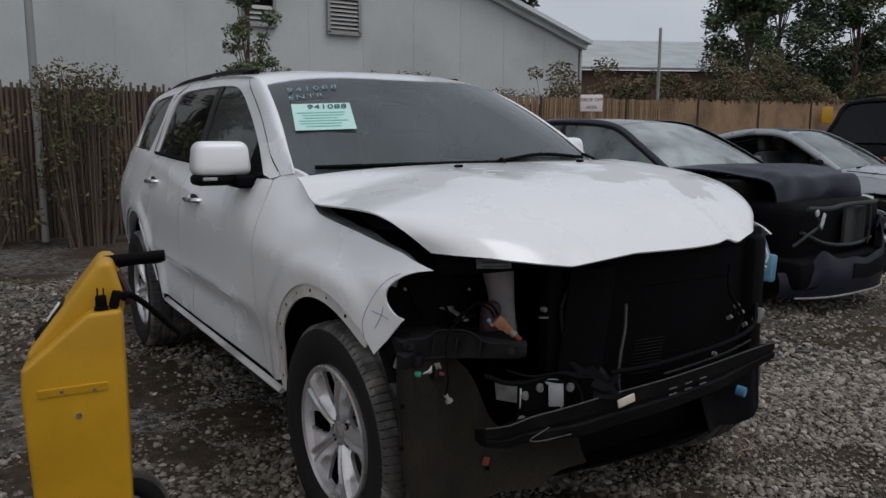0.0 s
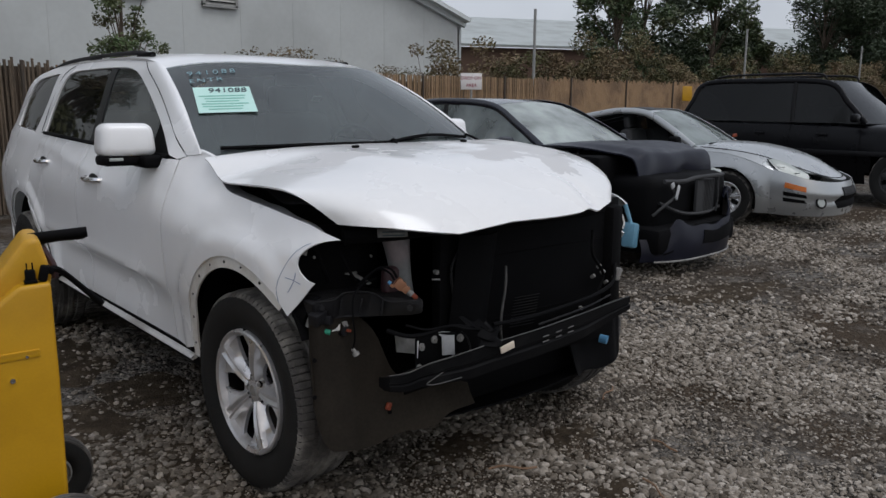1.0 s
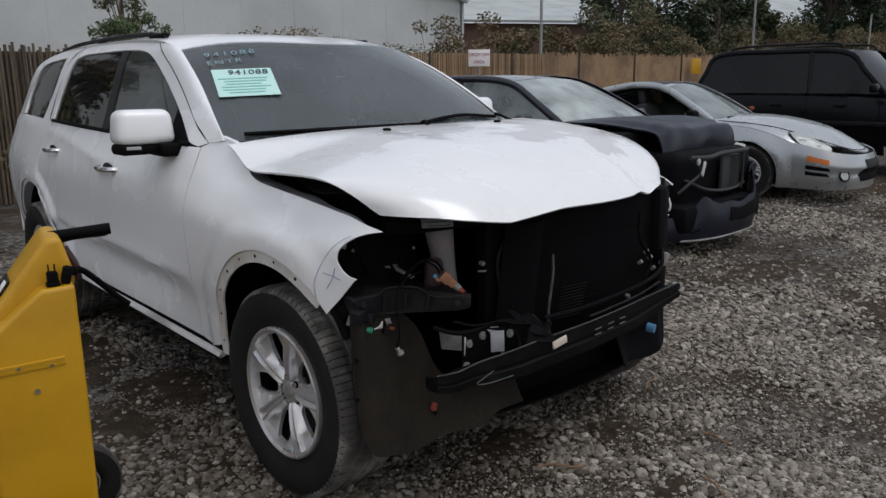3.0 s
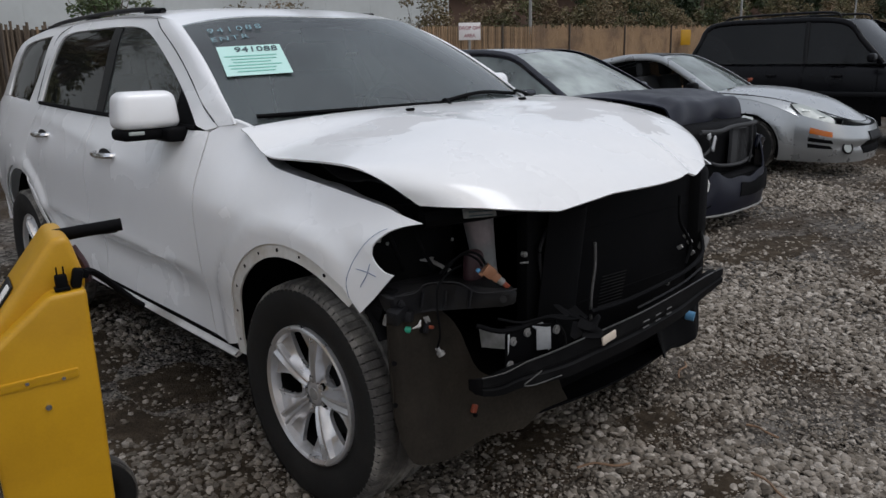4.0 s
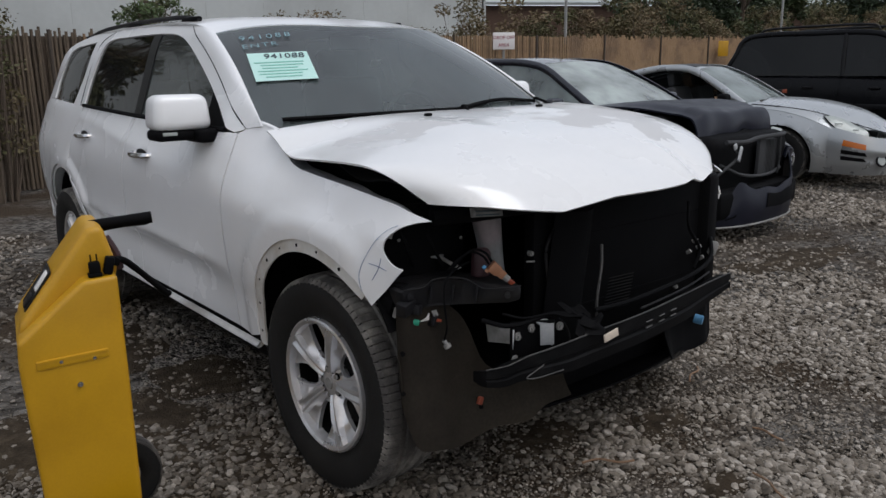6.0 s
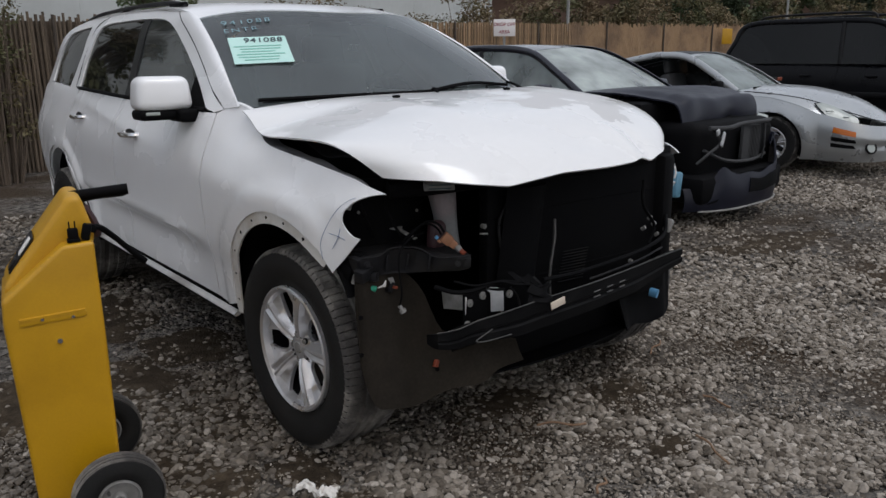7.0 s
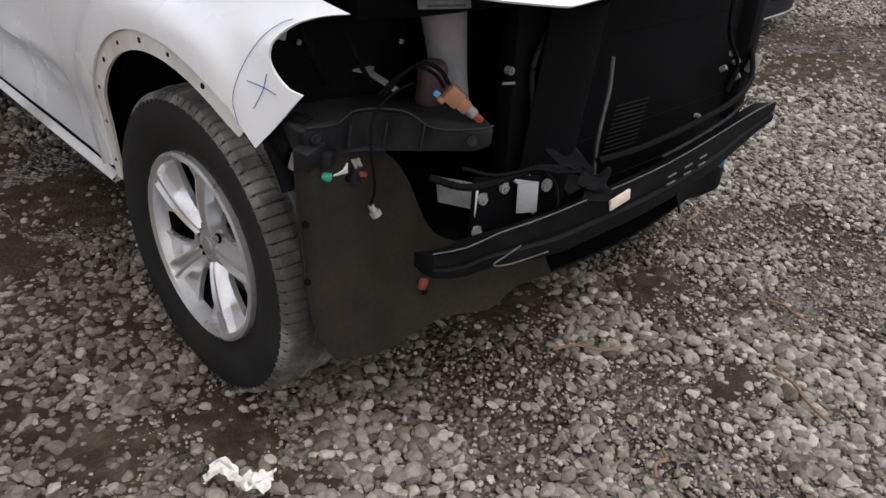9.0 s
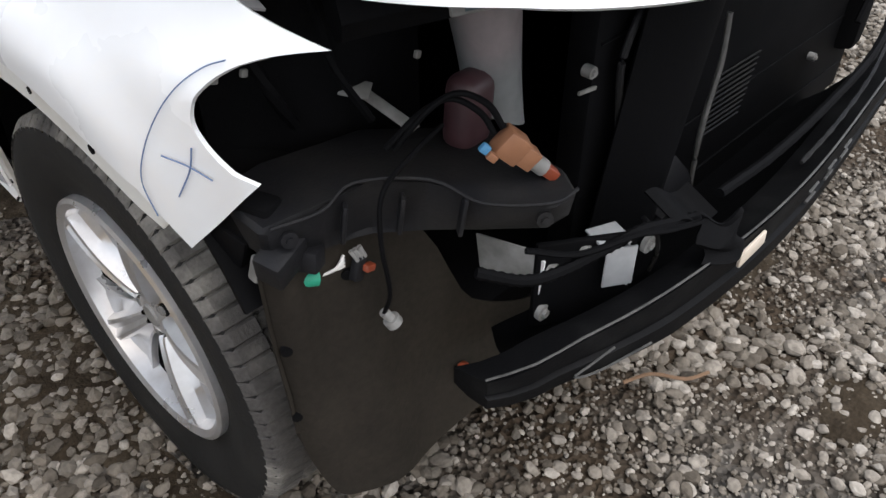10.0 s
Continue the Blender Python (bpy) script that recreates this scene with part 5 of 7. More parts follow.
# hanging cable with plug, loops
bm = bmesh.new()
tube(bm, [(-0.64, -0.50, 0.885), (-0.70, -0.515, 0.880), (-0.745, -0.51, 0.845), (-0.757, -0.515, 0.78), (-0.752, -0.52, 0.70), (-0.748, -0.50, 0.645)], 0.0032, 8, 8)
hang = part("hanging_cable", bm, M_BLACK, nose, "loose black cable")
bm = bmesh.new()
rod(bm, (-0.748, -0.499, 0.648), (-0.740, -0.505, 0.632), 0.007, 12)
rod(bm, (-0.741, -0.504, 0.634), (-0.737, -0.508, 0.624), 0.012, 14)
part("bulb_socket", bm, M_DULL, hang, "grey bulb socket")
bm = bmesh.new()
tube(bm, [(-0.69, -0.47, 0.86), (-0.655, -0.49, 0.905), (-0.625, -0.51, 0.925), (-0.605, -0.54, 0.915), (-0.603, -0.565, 0.892)], 0.0042, 8, 8)
tube(bm, [(-0.700, -0.465, 0.862), (-0.660, -0.482, 0.900), (-0.628, -0.502, 0.916), (-0.612, -0.535, 0.905), (-0.612, -0.560, 0.886)], 0.0040, 8, 8)
part("plug_cable", bm, M_BLACK, nose)
d = Vector((0.62, -0.42, -0.66)).normalized()
c = Vector((-0.597, -0.572, 0.870))
plug = new("orange_plug")
plug.parent = nose
rot = d.to_track_quat("X", "Z").to_matrix()
bm = bmesh.new()
box(bm, c, (0.034, 0.028, 0.036), rot, bevel=0.003)
box(bm, c + d * 0.026, (0.026, 0.023, 0.027), rot, bevel=0.002)
part("plug_body", bm, M_ORANGE, plug, "orange plug body")
bm = bmesh.new()
rod(bm, c + d * 0.038, c + d * 0.058, 0.0115, 12)
part("plug_seal", bm, M_DULL, plug)
bm = bmesh.new()
box(bm, c + d * 0.069, (0.022, 0.015, 0.015), rot, bevel=0.002)
part("plug_end", bm, M_REDCLIP, plug)
bm = bmesh.new()
box(bm, (-0.636, -0.566, 0.880), (0.012, 0.008, 0.012), rot, bevel=0.002)
part("blue_clip", bm, M_BLUEPL, nose)
bm = bmesh.new()
box(bm, (-0.628, -0.570, 0.867), (0.014, 0.010, 0.010), rot, bevel=0.002)
part("orange_clip", bm, M_ORANGE, nose)
# green connector, wire ends, small red plug
bm = bmesh.new()
rod(bm, (-0.832, -0.428, 0.713), (-0.802, -0.437, 0.704), 0.0115, 14)
rod(bm, (-0.85, -0.42, 0.722), (-0.832, -0.428, 0.713), 0.004, 8)
green = part("green_connector", bm, M_GREEN, nose, "green connector")
bm = bmesh.new()
for k in range(4):
    tube(bm, [(-0.800, -0.438, 0.704), (-0.782, -0.444 - 0.003 * k, 0.705 + 0.004 * k), (-0.768, -0.452, 0.712 + 0.006 * k)], 0.0022, 5, 4)
part("wire_ends", bm, M_WHITEPL, green)
bm = bmesh.new()
box(bm, (-0.755, -0.462, 0.708), (0.016, 0.014, 0.038), turn(0, 20, 10), bevel=0.003)
small = part("grey_plug", bm, M_GREYPL, nose)
bm = bmesh.new()
box(bm, (-0.744, -0.470, 0.706), (0.017, 0.012, 0.010), turn(0, 20, 10), bevel=0.002)
part("red_clip", bm, M_REDCLIP, small)
bm = bmesh.new()
for k in range(3):
    rod(bm, (-0.757 + 0.006 * k, -0.466, 0.722), (-0.764 + 0.007 * k, -0.462, 0.740), 0.0032, 6)
part("pin_socket", bm, M_DULL, small)

# wheel arch liner, front half: dusty sheet from the tyre round to the beam
LINER = [(-0.870, -0.432), (-0.862, -0.455), (-0.828, -0.478), (-0.765, -0.492), (-0.685, -0.498), (-0.60, -0.495), (-0.50, -0.52), (-0.42, -0.55), (-0.35, -0.58), (-0.27, -0.62)]
liner_line = curve_pts([(x, y, 0) for x, y in LINER], 6)


def liner(u, v):
    k = u * (len(liner_line) - 1)
    i = min(int(k), len(liner_line) - 2)
    p = liner_line[i].lerp(liner_line[i + 1], k - i)
    low = curve1([(0, 0.52), (0.078, 0.40), (0.195, 0.300), (0.39, 0.268), (0.58, 0.272), (0.78, 0.305), (1.0, 0.37)], u)
    high = curve1([(0, 0.752), (0.43, 0.752), (0.53, 0.68), (0.62, 0.50), (0.78, 0.46), (1.0, 0.44)], u)
    z = low + (high - low) * v
    fold = 0.008 * math.sin(14 * u + 2 * v) + 0.005 * math.sin(31 * u)
    back = -0.006 * (1 - v) ** 2 + 0.05 * v * min(1.0, 4 * u)
    return Vector((p.x - 0.2 * fold, p.y + fold + back, z + 0.006 * math.sin(23 * u)))


bm = bmesh.new()
grid(bm, liner, 40, 16, 0.005)
arch_liner = part("arch_liner", bm, M_LINER, nose, "dusty brown-black arch liner hanging in front of the wheel")
for u, v in ((0.10, 0.62), (0.08, 0.22), (0.58, 0.30), (0.33, 0.86)):
    p = liner(u, v)
    bm = bmesh.new()
    rod(bm, p + Vector((-0.002, -0.004, 0)), p + Vector((0.002, 0.004, 0)), 0.008, 10)
    part("liner_clip", bm, M_BLACK, arch_liner)
bm = bmesh.new()
box(bm, (-0.588, -0.492, 0.393), (0.022, 0.014, 0.028), turn(0, 24, 10), bevel=0.004)
part("orange_reflector", bm, M_REDCLIP, nose, "orange-red side clip")
bm = bmesh.new()
grid(bm, lambda u, v: Vector((-0.38 + 0.98 * u, -0.50 - 0.05 * math.sin(math.pi * u) + 0.45 * v, 0.29 - 0.03 * v)), 14, 6, 0.008)
part("undertray", bm, M_BLACK, nose, "black undertray")
bm = bmesh.new()


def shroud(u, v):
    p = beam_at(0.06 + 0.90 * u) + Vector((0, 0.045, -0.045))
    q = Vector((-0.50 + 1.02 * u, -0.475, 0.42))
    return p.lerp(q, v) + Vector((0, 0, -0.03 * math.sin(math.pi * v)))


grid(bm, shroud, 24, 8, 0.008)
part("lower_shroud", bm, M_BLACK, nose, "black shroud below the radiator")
# mirror of the near liner; black puts the shade there into its colour
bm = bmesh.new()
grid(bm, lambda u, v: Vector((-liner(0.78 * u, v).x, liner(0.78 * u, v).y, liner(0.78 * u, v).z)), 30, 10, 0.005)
part("arch_liner", bm, M_BLACK, nose, "far-side arch liner in black that stands for shade")
# grey mounting plates beside the beam
bm = bmesh.new()
box(bm, (-0.537, -0.530, 0.628), (0.004, 0.100, 0.062), turn(-8, 0, 10), bevel=0.0015)
part("grey_plate", bm, M_DULL, nose, "pale galvanised plate")
bm = bmesh.new()
box(bm, (-0.527, -0.583, 0.598), (0.004, 0.008, 0.112), turn(4, 0, 0), bevel=0.0015)
part("plate_edge", bm, M_WHITEPL, nose)
bm = bmesh.new()
box(bm, (-0.470, -0.618, 0.60), (0.15, 0.012, 0.16), turn(0, 0, -34), bevel=0.004)
crash = part("crash_can_plate", bm, M_BLACK, nose, "black mounting plate with bolts")
for x, z in ((-0.515, 0.631), (-0.477, 0.657), (-0.522, 0.552), (-0.400, 0.660)):
    bm = bmesh.new()
    y = -0.592 - 0.67 * (x + 0.515)
    rod(bm, (x, y, z), (x, y - 0.008, z), 0.014, 16)
    rod(bm, (x, y - 0.007, z), (x, y - 0.013, z), 0.007, 6)
    part("bolt", bm, M_DULL, crash)
bm = bmesh.new()
box(bm, (-0.448, -0.662, 0.640), (0.046, 0.004, 0.074), turn(2, -2, -34), bevel=0.0015)
box(bm, (-0.420, -0.650, 0.634), (0.004, 0.05, 0.070), turn(2, -2, -34), bevel=0.0015)
box(bm, (-0.436, -0.632, 0.672), (0.058, 0.045, 0.004), turn(6, 8, -14), bevel=0.0015)
bracket = part("white_bracket", bm, M_GREY, nose, "pale folded sheet bracket")
bm = bmesh.new()
grid(bm, lambda u, v: Vector((-0.452 + 0.052 * u, -0.657 - 0.008 * u, 0.598 - 0.012 * u + 0.028 * v * (1 - u))), 4, 3, 0.003)
part("bracket_fold", bm, M_BLACK, bracket)
bm = bmesh.new()
tube(bm, [(-0.365, -0.64, 0.67), (-0.345, -0.655, 0.64), (-0.335, -0.66, 0.595), (-0.34, -0.655, 0.56)], 0.004, 6, 5)
part("thin_cable", bm, M_GREYPL, nose)
bm = bmesh.new()
A, B, C, D = Vector((-0.300, -0.565, 0.645)), Vector((-0.205, -0.595, 0.552)), Vector((-0.098, -0.585, 0.560)), Vector((-0.200, -0.550, 0.695))
grid(bm, lambda u, v: A.lerp(B, v).lerp(D.lerp(C, v), u) + Vector((0, -0.022 * math.sin(math.pi * v) * u, 0)), 8, 6, 0.003)
part("torn_flap", bm, M_GREYPL, nose, "torn plastic flap")
# left end
bm = bmesh.new()
box(bm, (0.66, -0.575, 0.735), (0.035, 0.03, 0.06), turn(10, 20, 10), bevel=0.008)
part("white_bracket", bm, M_DULL, nose)
bm = bmesh.new()
rod(bm, (0.560, -0.570, 0.448), (0.572, -0.602, 0.443), 0.020, 12)
part("blue_sensor", bm, M_BLUEPL, nose)
bm = bmesh.new()
box(bm, (0.66, -0.46, 0.80), (0.12, 0.20, 0.50), turn(0, 0, 14), bevel=0.03)
part("left_carrier", bm, M_BLACK, nose)
bm = bmesh.new()
tube(bm, [(0.740, -0.495, 1.055), (0.748, -0.508, 1.020), (0.756, -0.518, 0.990), (0.757, -0.530, 0.955), (0.748, -0.53, 0.93)], 0.0045, 6, 6)
part("white_wire", bm, M_WHITEPL, nose, "loose white wire at the left wing")
# torn strip between wing and bonnet
bm = bmesh.new()
grid(bm, lambda u, v: Vector((-0.735 - 0.045 * v, -0.42 + 0.62 * u, 1.10 + 0.09 * u + 0.022 * math.sin(9 * u) * v)), 16, 3, 0.004)
part("inner_wing_flange", bm, M_GREYPL, suv, "dusty flange under the bonnet edge")

# cabin seen through the glass
cabin = new("cabin")
cabin.parent = suv
bm = bmesh.new()
grid(bm, lambda u, v: Vector(((2 * u - 1) * 0.76, 0.30 + 0.62 * v + 0.1 * (2 * u - 1) ** 2, 1.215 + 0.05 * math.sin(math.pi * min(1, 1.2 * v)) - 0.10 * max(0, v - 0.8) * 5)), 12, 8, 0.02)
part("dashboard", bm, M_DARK, cabin)
for x in (-0.38, 0.38):
    bm = bmesh.new()
    box(bm, (x, 1.75, 1.12), (0.50, 0.18, 0.66), turn(-14, 0, 0), bevel=0.06, segs=3)
    seat = part("seat_back", bm, M_SEAT, cabin)
    bm = bmesh.new()
    box(bm, (x, 1.86, 1.52), (0.27, 0.10, 0.18), turn(-8, 0, 0), bevel=0.04, segs=3)
    part("headrest", bm, M_SEAT, seat)
for x in (-0.42, 0.0, 0.42):
    bm = bmesh.new()
    box(bm, (x, 2.72, 1.15), (0.40, 0.16, 0.60), turn(-14, 0, 0), bevel=0.05, segs=3)
    box(bm, (x, 2.80, 1.50), (0.22, 0.09, 0.14), turn(-8, 0, 0), bevel=0.03, segs=3)
    part("rear_seat", bm, M_SEAT, cabin)
bm = bmesh.new()
ringp = [(0.38 + 0.18 * math.cos(a), 1.08 + 0.05 * math.sin(a), 1.20 + 0.17 * math.sin(a)) for a in [2 * math.pi * k / 20 for k in range(21)]]
tube(bm, ringp, 0.014, 8, 2)
rod(bm, (0.38, 1.08, 1.20), (0.38, 0.80, 1.12), 0.03, 8)
part("steering_wheel", bm, M_DARK, cabin)
bm = bmesh.new()
box(bm, (0, 2.3, 0.75), (1.5, 3.2, 0.04))
box(bm, (0, 2.65, 1.70), (1.1, 2.3, 0.01))
part("cabin_floor_and_lining", bm, M_SEAT, cabin)
bm = bmesh.new()
box(bm, (0, 1.12, 1.62), (0.24, 0.03, 0.07), turn(-10, 0, 0), bevel=0.012)
part("inside_mirror", bm, M_DARK, cabin)
bm = bmesh.new()
box(bm, (0.02, 0.93, 1.52), (0.055, 0.004, 0.03), turn(35, 0, 4))
part("toll_tag", bm, M_WHITEPL, cabin, "pale tag behind the windscreen")

# windscreen label and marker writing, stuck on the glass
# right-hand upper corner of the screen, in the plane of the glass
def on_screen(u, v, off):
    p = screen(u, v, off)
    eu = (screen(u + 0.03, v, off) - screen(u - 0.03, v, off)).normalized()
    ev = (screen(u, v + 0.03, off) - screen(u, v - 0.03, off)).normalized()
    nz = eu.cross(ev).normalized()
    ev = nz.cross(eu)
    m = Matrix((eu, ev, nz)).transposed().to_4x4()
    m.translation = p
    return m


sticker = thing("windscreen_sticker", "pale green printed label stuck on the windscreen", "sticker", on_screen(0.120, 0.562, 0.004))
bm = bmesh.new()
grid(bm, lambda u, v: Vector((-0.13 + 0.26 * u + 0.02 * (0.5 - v), -0.150 + 0.230 * v, 0)), 3, 3, 0.001)
part("sheet", bm, M_PAPER, sticker)
flat_text("stock_number", "941088", 0.055, M_PRINT, sticker, Matrix.Translation((0.018, 0.045, 0.002)), "bold dark number", 1.08)
for k in range(6):
    bm = bmesh.new()
    w = 0.21 - 0.03 * ((k * 7) % 3)
    box(bm, (-0.01 + 0.01 * (k % 2), -0.004 - 0.0235 * k, 0.0015), (w, 0.008, 0.0008))
    part("print_line", bm, M_PRINTG, sticker)
marks = thing("window_marker_writing", "faint pale blue handwriting on the windscreen glass", "writing", on_screen(0.118, 0.785, 0.004))
flat_text("marker_line", "941088", 0.062, M_CHALK, marks, Matrix.Translation((0.0, 0.052, 0.001)) @ Matrix.Rotation(radians(3), 4, "Z"), spread=1.3, weight=-0.012)
flat_text("marker_line", "ENTR", 0.056, M_CHALK, marks, Matrix.Translation((-0.03, -0.03, 0.001)) @ Matrix.Rotation(radians(4), 4, "Z"), spread=1.25, weight=-0.012)


# ---- yellow battery starter cart ----
cart = thing("battery_starter_cart", "yellow moulded battery starter cart on two rubber wheels", "battery cart", pose(-1.646, 0.066, 0, 0, 0, -10))


def prism(bm, outline, y0, y1, bevel=0.02, segs=3, narrow=0.0):
    A = [bm.verts.new((x, y0, z)) for x, z in outline]
    B = [bm.verts.new((x, y1, z)) for x, z in outline]
    bm.faces.new(A)
    bm.faces.new(B[::-1])
    n = len(outline)
    for i in range(n):
        bm.faces.new((A[i], B[i], B[(i + 1) % n], A[(i + 1) % n]))
    bmesh.ops.recalc_face_normals(bm, faces=bm.faces)
    if bevel:
        bmesh.ops.bevel(bm, geom=bm.edges[:], offset=bevel, segments=segs, affect="EDGES", profile=0.6)


bm = bmesh.new()
prism(bm, [(-0.165, 0.06), (0.080, 0.07), (0.083, 0.25), (0.086, 0.60), (0.084, 0.930), (-0.005, 0.925), (-0.185, 0.775), (-0.190, 0.70)], -0.125, 0.20, 0.014)
part("lower_case", bm, M_YELLOW, cart, "yellow plastic case")
bm = bmesh.new()
prism(bm, [(-0.185, 0.70), (0.06, 0.80), (0.095, 0.94), (0.065, 1.062), (0.025, 1.062), (-0.175, 0.805)], -0.06, 0.19, 0.02)
part("upper_case", bm, M_YELLOW, cart)
# pressed slot with two rivets, one bolt
bm = bmesh.new()
box(bm, (-0.055, -0.1265, 0.708), (0.185, 0.006, 0.026), turn(0, -2, 0), bevel=0.0025)
slot = part("case_slot", bm, M_YELLOW, cart)
bm = bmesh.new()
box(bm, (-0.055, -0.1300, 0.716), (0.18, 0.003, 0.006), turn(0, -2, 0))
part("slot_edge", bm, M_YELLOW, slot)
for x, z, r in ((-0.085, 0.708, 0.005), (0.0, 0.703, 0.005), (-0.045, 0.632, 0.008)):
    bm = bmesh.new()
    rod(bm, (x, -0.124, z), (x, -0.133, z), r, 10)
    part("rivet", bm, M_CHROME, cart)
# control panel on the slope
bm = bmesh.new()
box(bm, (-0.118, 0.055, 0.884), (0.13, 0.13, 0.006), turn(0, -54, 0), bevel=0.002)
face = part("control_panel", bm, M_GREYPL, cart, "grey control panel with worn white label")
bm = bmesh.new()
box(bm, (-0.104, 0.02, 0.908), (0.06, 0.045, 0.009), turn(0, -54, 0), bevel=0.002)
part("panel_label", bm, M_WHITEPL, face)
bm = bmesh.new()
box(bm, (-0.143, 0.02, 0.857), (0.04, 0.05, 0.011), turn(0, -54, 0), bevel=0.002)
part("panel_gauge", bm, M_GLOSSBLACK, face)
# handle
bm = bmesh.new()
rod(bm, (0.04, 0.06, 1.045), (0.215, 0.04, 1.058), 0.018, 12)
grip = part("grip", bm, M_BLACK, cart, "black foam grip")
bm = bmesh.new()
tube(bm, [(0.19, 0.05, 1.05), (0.20, 0.09, 1.04), (0.13, 0.14, 1.03), (0.06, 0.15, 1.02)], 0.014, 8, 5)
part("handle_bar", bm, M_BLACK, grip)
bm = bmesh.new()
tube(bm, [(0.075, 0.0, 1.02), (0.10, 0.0, 0.965), (0.105, 0.0, 0.92)], 0.012, 8, 5)
part("red_cable", bm, M_RED, cart, "dark red battery cable")
bm = bmesh.new()
tube(bm, [(0.075, -0.08, 0.962), (0.11, -0.04, 0.955), (0.16, 0.03, 0.90), (0.22, 0.06, 0.83), (0.25, 0.07, 0.80)], 0.010, 8, 6)
box(bm, (0.068, -0.090, 0.955), (0.026, 0.03, 0.052), turn(0, 14, 0), bevel=0.007)
box(bm, (0.085, -0.075, 0.962), (0.030, 0.022, 0.024), turn(0, 30, 20), bevel=0.005)
part("black_cable", bm, M_BLACK, cart, "black cable with clamp")
bm = bmesh.new()
box(bm, (0.030, -0.094, 0.950), (0.030, 0.024, 0.042), bevel=0.005)
box(bm, (0.030, -0.094, 0.934), (0.038, 0.032, 0.010), bevel=0.003)
for dx in (-0.008, 0.008):
    rod(bm, (0.030 + dx, -0.094, 0.968), (0.030 + dx, -0.094, 0.992), 0.0024, 6)
part("mains_plug", bm, M_BLACK, cart, "black two-pin plug")
# wheels: axle along the cart's depth
for y in (-0.250, 0.27):
    wh = new("cart_wheel")
    wh.parent = cart
    wh.matrix_basis = pose(0.058, y, 0.130, 0, 0, 90)
    bm = bmesh.new()
    R, r = 0.138, 0.066
    lathe(bm, [(-0.022, r), (-0.034, r + 0.012), (-0.038, r + 0.034), (-0.032, R - 0.010), (-0.02, R - 0.002), (0.0, R), (0.02, R - 0.002), (0.032, R - 0.010), (0.038, r + 0.034), (0.034, r + 0.012), (0.022, r)], 48)
    part("tyre", bm, M_TYRE, wh, "dusty black rubber tyre")
    bm = bmesh.new()
    for g in (-0.024, -0.008, 0.008, 0.024):
        rr = R + 0.0015 - 4.0 * g * g
        lathe(bm, [(g - 0.007, rr - 0.006), (g - 0.0055, rr), (g + 0.0055, rr), (g + 0.007, rr - 0.006)], 48)
    part("tread", bm, M_TREAD, wh, "dusty ribbed tread")
    bm = bmesh.new()
    lathe(bm, [(-0.024, r), (-0.03, r - 0.006), (-0.016, r - 0.012), (-0.010, 0.022), (-0.030, 0.018), (-0.030, 0.0)], 36)
    lathe(bm, [(0.024, r), (0.03, r - 0.006), (0.016, r - 0.012), (0.010, 0.022), (0.030, 0.018), (0.030, 0.0)], 36)
    part("rim", bm, M_DULL, wh, "dull grey steel rim")
    bm = bmesh.new()
    for sg in (-1, 1):
        rod(bm, (sg * 0.029, 0, 0), (sg * 0.037, 0, 0), 0.013, 6)
        rod(bm, (sg * 0.014, 0.03, 0.028), (sg * 0.030, 0.03, 0.028), 0.005, 8)
    part("axle_nut", bm, M_EDGE, wh)
bm = bmesh.new()
rod(bm, (0.058, -0.285, 0.130), (0.058, 0.31, 0.130), 0.009, 10)
part("axle", bm, M_STEEL, cart)


# ---- other parked cars: built along their own axes, nose towards -y, nose tip at y = 0 ----
def loft(bm, rows):
    V = [[bm.verts.new(p) for p in r] for r in rows]
    for A, B in zip(V, V[1:]):
        for i in range(len(A) - 1):
            bm.faces.new((A[i], A[i + 1], B[i + 1], B[i]))
    return V


def car_section(w, z0, zb, zt, crown=0.03):
    """Half-open section from the right sill over the top to the left sill."""
    half = [(w * 0.90, z0), (w * 0.965, z0 + (zb - z0) * 0.22), (w, z0 + (zb - z0) * 0.60), (w * 0.985, z0 + (zb - z0) * 0.85), (w * 0.93, zb), (w * 0.84, zb + (zt - zb) * 0.62), (w * 0.6, zt - crown * 0.35), (0.0, zt + crown * 0.1)]
    return [(-a, b) for a, b in half] + [(a, b) for a, b in half[::-1][1:]]


def lower_body(stations):
    bm = bmesh.new()
    ys = sorted(stations)
    fine = []
    n = 60
    keys = {k: [(y, stations[y][k]) for y in ys] for k in range(4)}
    y = ys[0]
    for i in range(n + 1):
        y = ys[0] + (ys[-1] - ys[0]) * (i / n)
        fine.append((y, [curve1(keys[k], y) for k in range(4)]))
    rows = [[Vector((a, y, b)) for a, b in car_section(*s)] for y, s in fine]
    V = loft(bm, rows)
    for end in (V[0], V[-1]):
        c = bm.verts.new(sum((v.co for v in end), Vector()) / len(end))
        for i in range(len(end) - 1):
            bm.faces.new((end[i], end[i + 1], c))
    return bm


def cut_arches(bm, wheels, r, w):
    """Open the wheel arches: remove what lies within r of each axle on the flank."""
    dead = [f for f in bm.faces if abs(f.calc_center_median().x) > w * 0.72 and any(math.hypot(f.calc_center_median().y - y, f.calc_center_median().z - z) < r for y, z in wheels)]
    bmesh.ops.delete(bm, geom=dead, context="FACES")
    return bm


